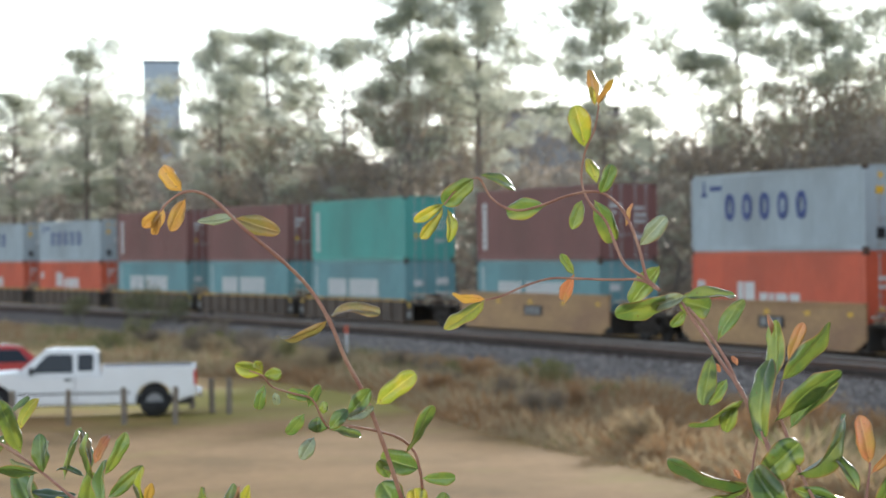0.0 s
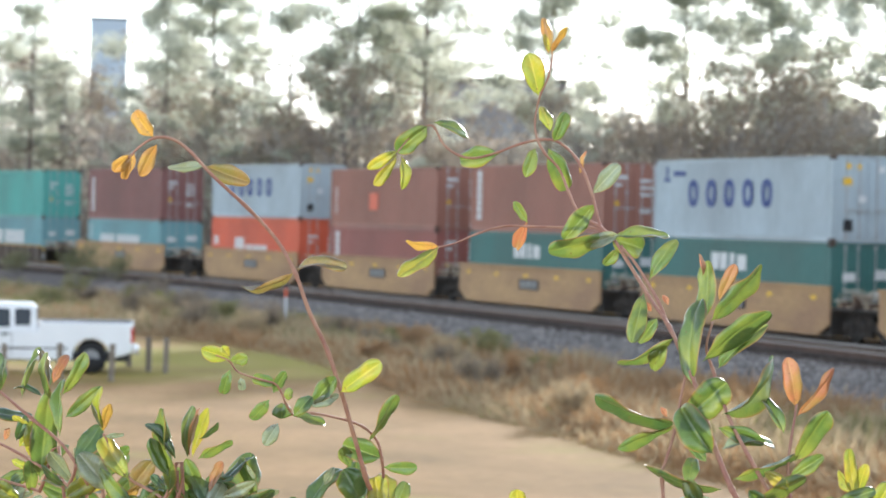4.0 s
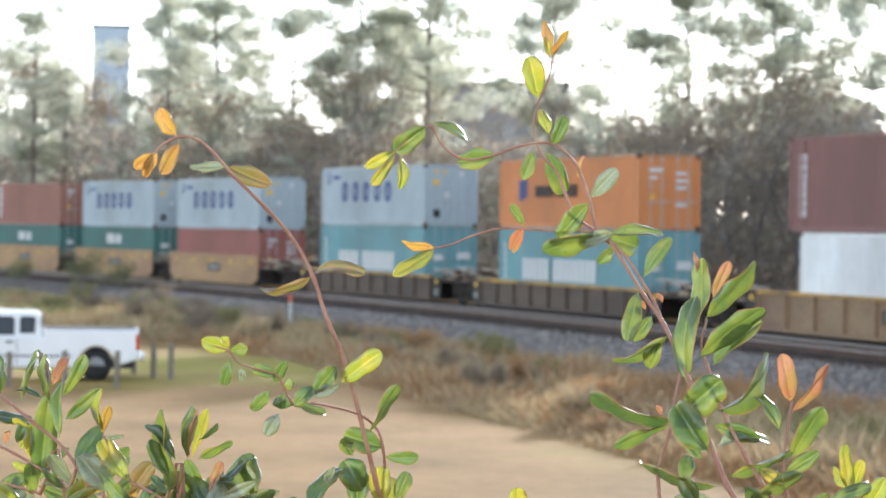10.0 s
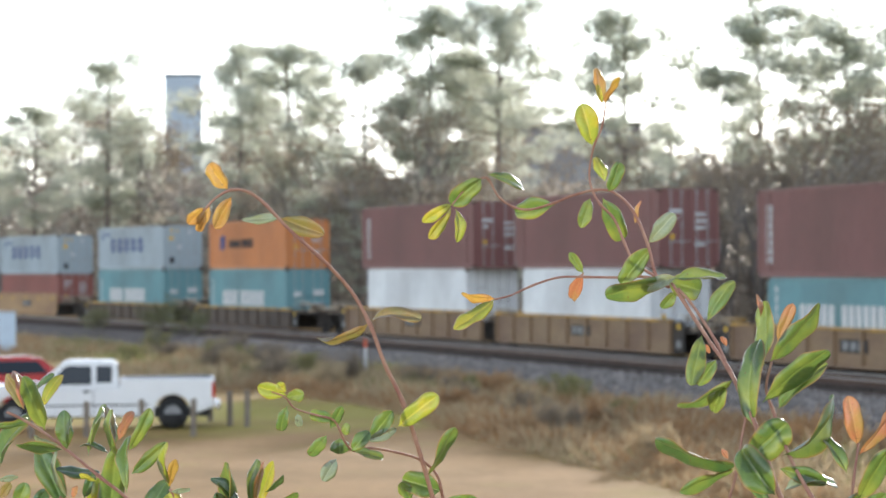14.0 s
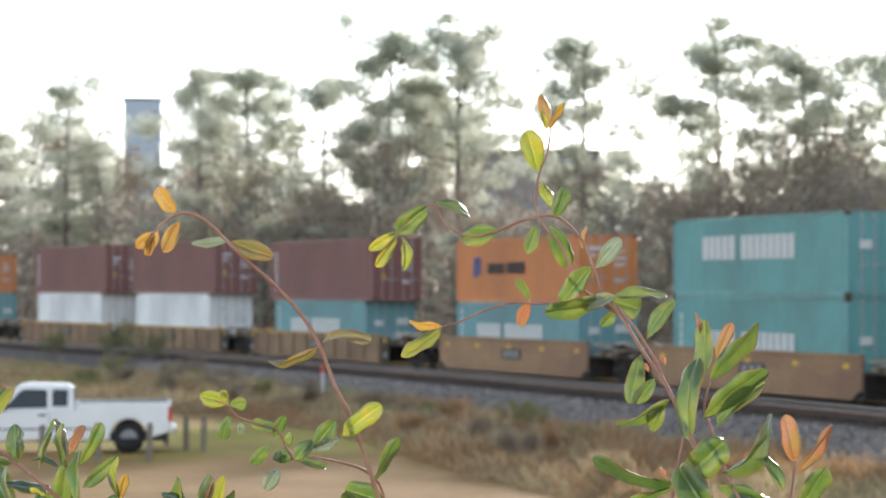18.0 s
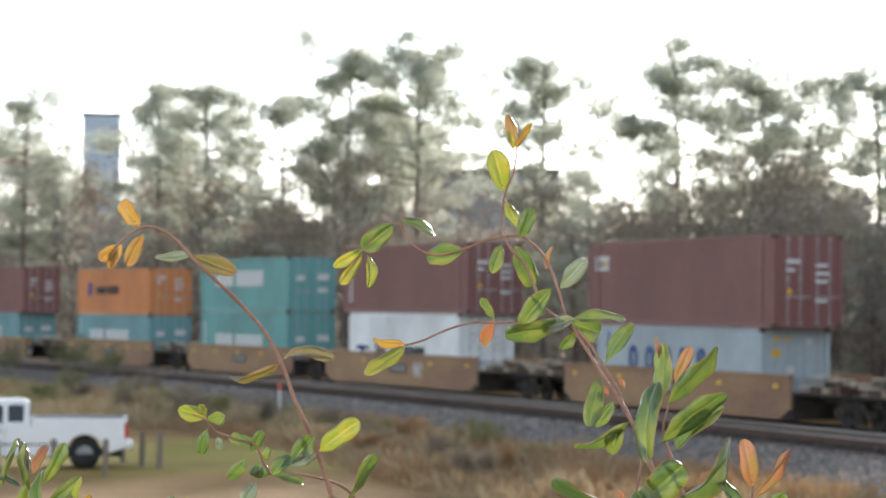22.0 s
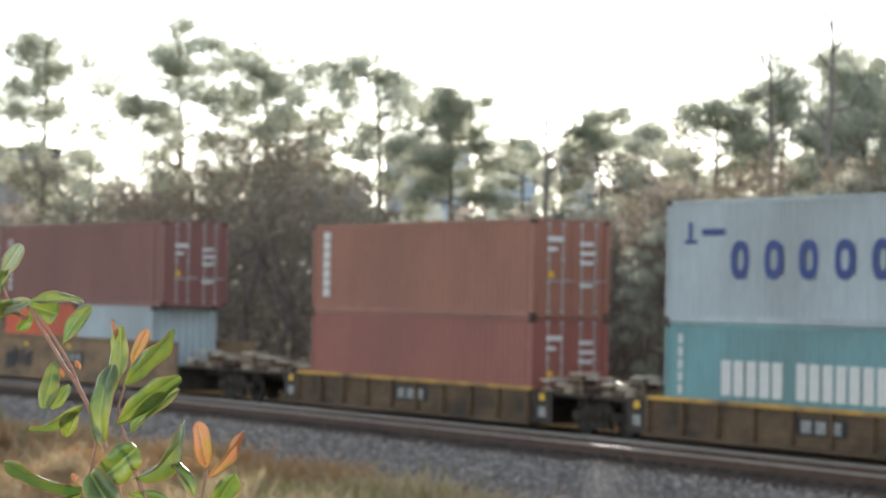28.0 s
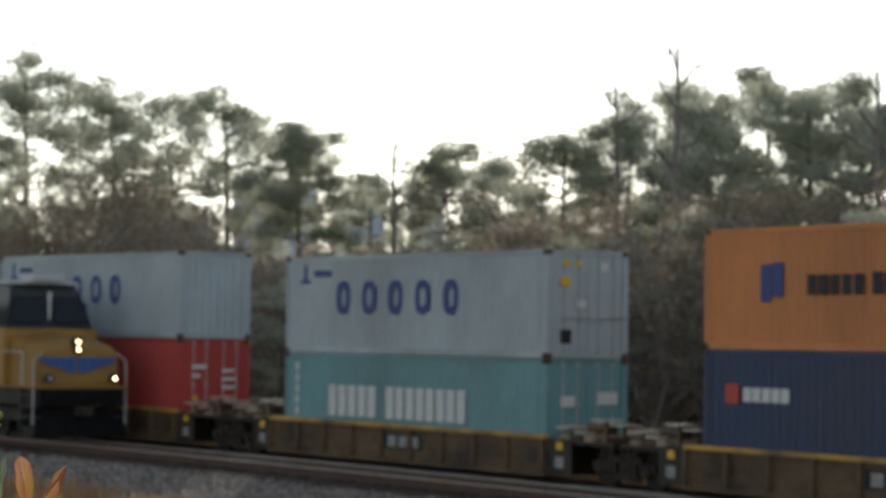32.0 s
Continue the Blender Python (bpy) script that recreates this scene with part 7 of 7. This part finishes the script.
        add_disc(bm, (-0.62 if z < 2.8 else -0.66, 0, z - 0.03), 0, 0.14, 0.2, 16)
        lampo = part("headlight", bm, M_TRIM, t)
        bm = bmesh.new()
        add_disc(bm, (-0.51 if z < 2.8 else -0.55, 0, z - 0.03), 0, 0.055, 0.03, 16)
        part("lens", bm, M_LAMP, lampo, "lit warm lens")
    part("hood", box_mesh("hood", M_LOCO, -21.2, -5.7, -1.0, 1.0, 1.62, 4.2, 0.08), M_LOCO, t, "yellow long hood")
    part("hood_roof", box_mesh("hood_roof", M_LOCOGREY, -21.3, -5.65, -1.03, 1.03, 4.2, 4.38, 0.05), M_LOCOGREY, t, "grey hood roof")
    for k in range(3):
        bm = bmesh.new()
        add_disc(bm, (-18.0 + 1.7 * k, 0, 4.45), 2, 0.7, 0.2, 20)
        part("fan", bm, M_DARK, t)
    part("radiator", box_mesh("radiator", M_LOCOGREY, -21.25, -16.5, -1.45, 1.45, 3.5, 4.25, 0.08), M_LOCOGREY, t)
    for k in range(6):
        for s in (-1, 1):
            part("hood_door", box_mesh("hood_door", M_LOCO, -8.0 - 1.4 * k, -6.9 - 1.4 * k, s * 1.01 - 0.012, s * 1.01 + 0.012, 1.8, 3.9), M_LOCO, t)
    part("fuel_tank", box_mesh("fuel_tank", M_DARK, -14.5, -7.5, -1.35, 1.35, 0.25, 1.05, 0.12), M_DARK, t)
    # anti-climber, plough, coupler
    part("anti_climber", box_mesh("anti_climber", M_PILOT, -0.5, -0.22, -1.3, 1.3, 1.12, 1.5, 0.03), M_PILOT, t)
    bm = bmesh.new()
    q = [bm.verts.new(p) for p in ((-0.55, -1.4, 0.95), (-0.55, 1.4, 0.95), (-0.35, 1.4, 0.12), (-0.35, -1.4, 0.12), (-0.15, 0, 0.12), (-0.45, 0, 0.95))]
    bm.faces.new((q[0], q[3], q[4], q[5]))
    bm.faces.new((q[5], q[4], q[2], q[1]))
    part("plough", bm, M_PILOT, t, "black snow plough")
    part("coupler", box_mesh("coupler", M_DARK, -0.5, 0.25, -0.14, 0.14, 0.75, 1.02, 0.04), M_DARK, t)
    bm = bmesh.new()
    add_box(bm, -3.4, -2.5, -0.5, 0.5, 4.70, 4.92)
    part("air_conditioner", bm, M_LOCOGREY, t)
    wheel = wheelset_mesh()
    for base in (-3.9, -18.1):
        tr = part("truck_frame", box_mesh("truck_frame", M_DARK, base - 2.4, base + 2.4, -1.15, 1.15, 0.55, 0.98, 0.05), M_DARK, t)
        for u in (-1.85, 0, 1.85):
            LOCO_WHEELS.append((part("wheelset", wheel, M_DARK, tr, at=pose(base + u, 0, 0.46)), base + u))
    return tagged(t, "yellow and grey freight locomotive with lit headlights", "locomotive")


loco = locomotive()
# place of its front along the line: seconds, metres
LOCO_RUN = [(0, -399.0), (8, -296.0), (16, -192.7), (24, -89.5), (28, -37.9), (30, -11.65), (31.3, 5.15), (32, 14.15)]


# ---- what moves ----
def motions():
    for thing, s, z in TRAIN:
        walk(thing, [(t, on_track(s - d, MID_A, z)) for t, d in RUN])
    for wheel, u, s in WHEELS:
        # turning while the wheel runs through the open stretch
        t0, t1 = max(0.0, (s - 70) / 11.8), min(32.0, (s + 110) / 11.8)
        if t1 > t0:
            n = max(2, round((t1 - t0) * FPS))
            times = sorted({0.0, 32.0} | {t0 + (t1 - t0) * k / n for k in range(n + 1)})
            walk(wheel, [(t, pose(u, 0, 0.458, 0, -1476 * (min(max(t, t0), t1) - t0), 0)) for t in times])
    for wheel, u in LOCO_WHEELS:
        walk(wheel, [(t, pose(u, 0, 0.46, 0, 1600 * max(0, t - 30), 0)) for t in [0.0] + [30 + k / FPS for k in range(61)]])
    walk(loco, [(t, on_track(s, MID_B, RAIL_B)) for t, s in LOCO_RUN])
    for shoot, p, r in SHOOTS:
        walk(shoot, [(t, pose(p[0] - r[0] + a / 100, 0, p[1] - r[1] + b / 100, 0, -turn, 0)) for t, a, b, turn in SWAY_SHOOT])
    px, pz = ARCH_PIVOT
    for thing, rows in ((arch, SWAY),):
        walk(thing, [(t, PLANT @ pose(px + a / 100, 0, pz + b / 100) @ pose(0, 0, 0, 0, -turn, 0) @ pose(-px, 0, -pz) @ pose(-0.03, 0, PLANT_FLOOR)) for t, a, b, turn in rows])
    walk(vine, [(t, PLANT @ pose(-0.05 + a / 100, 0, PLANT_FLOOR + b / 100)) for t, a, b in SWAY_VINE])
    walk(shrub, [(t, PLANT @ pose(-0.30 + a / 100, 0, PLANT_FLOOR + b / 100)) for t, a, b in SWAY_BUSH])


ARCH_PIVOT = (-0.139, -0.017)
motions()
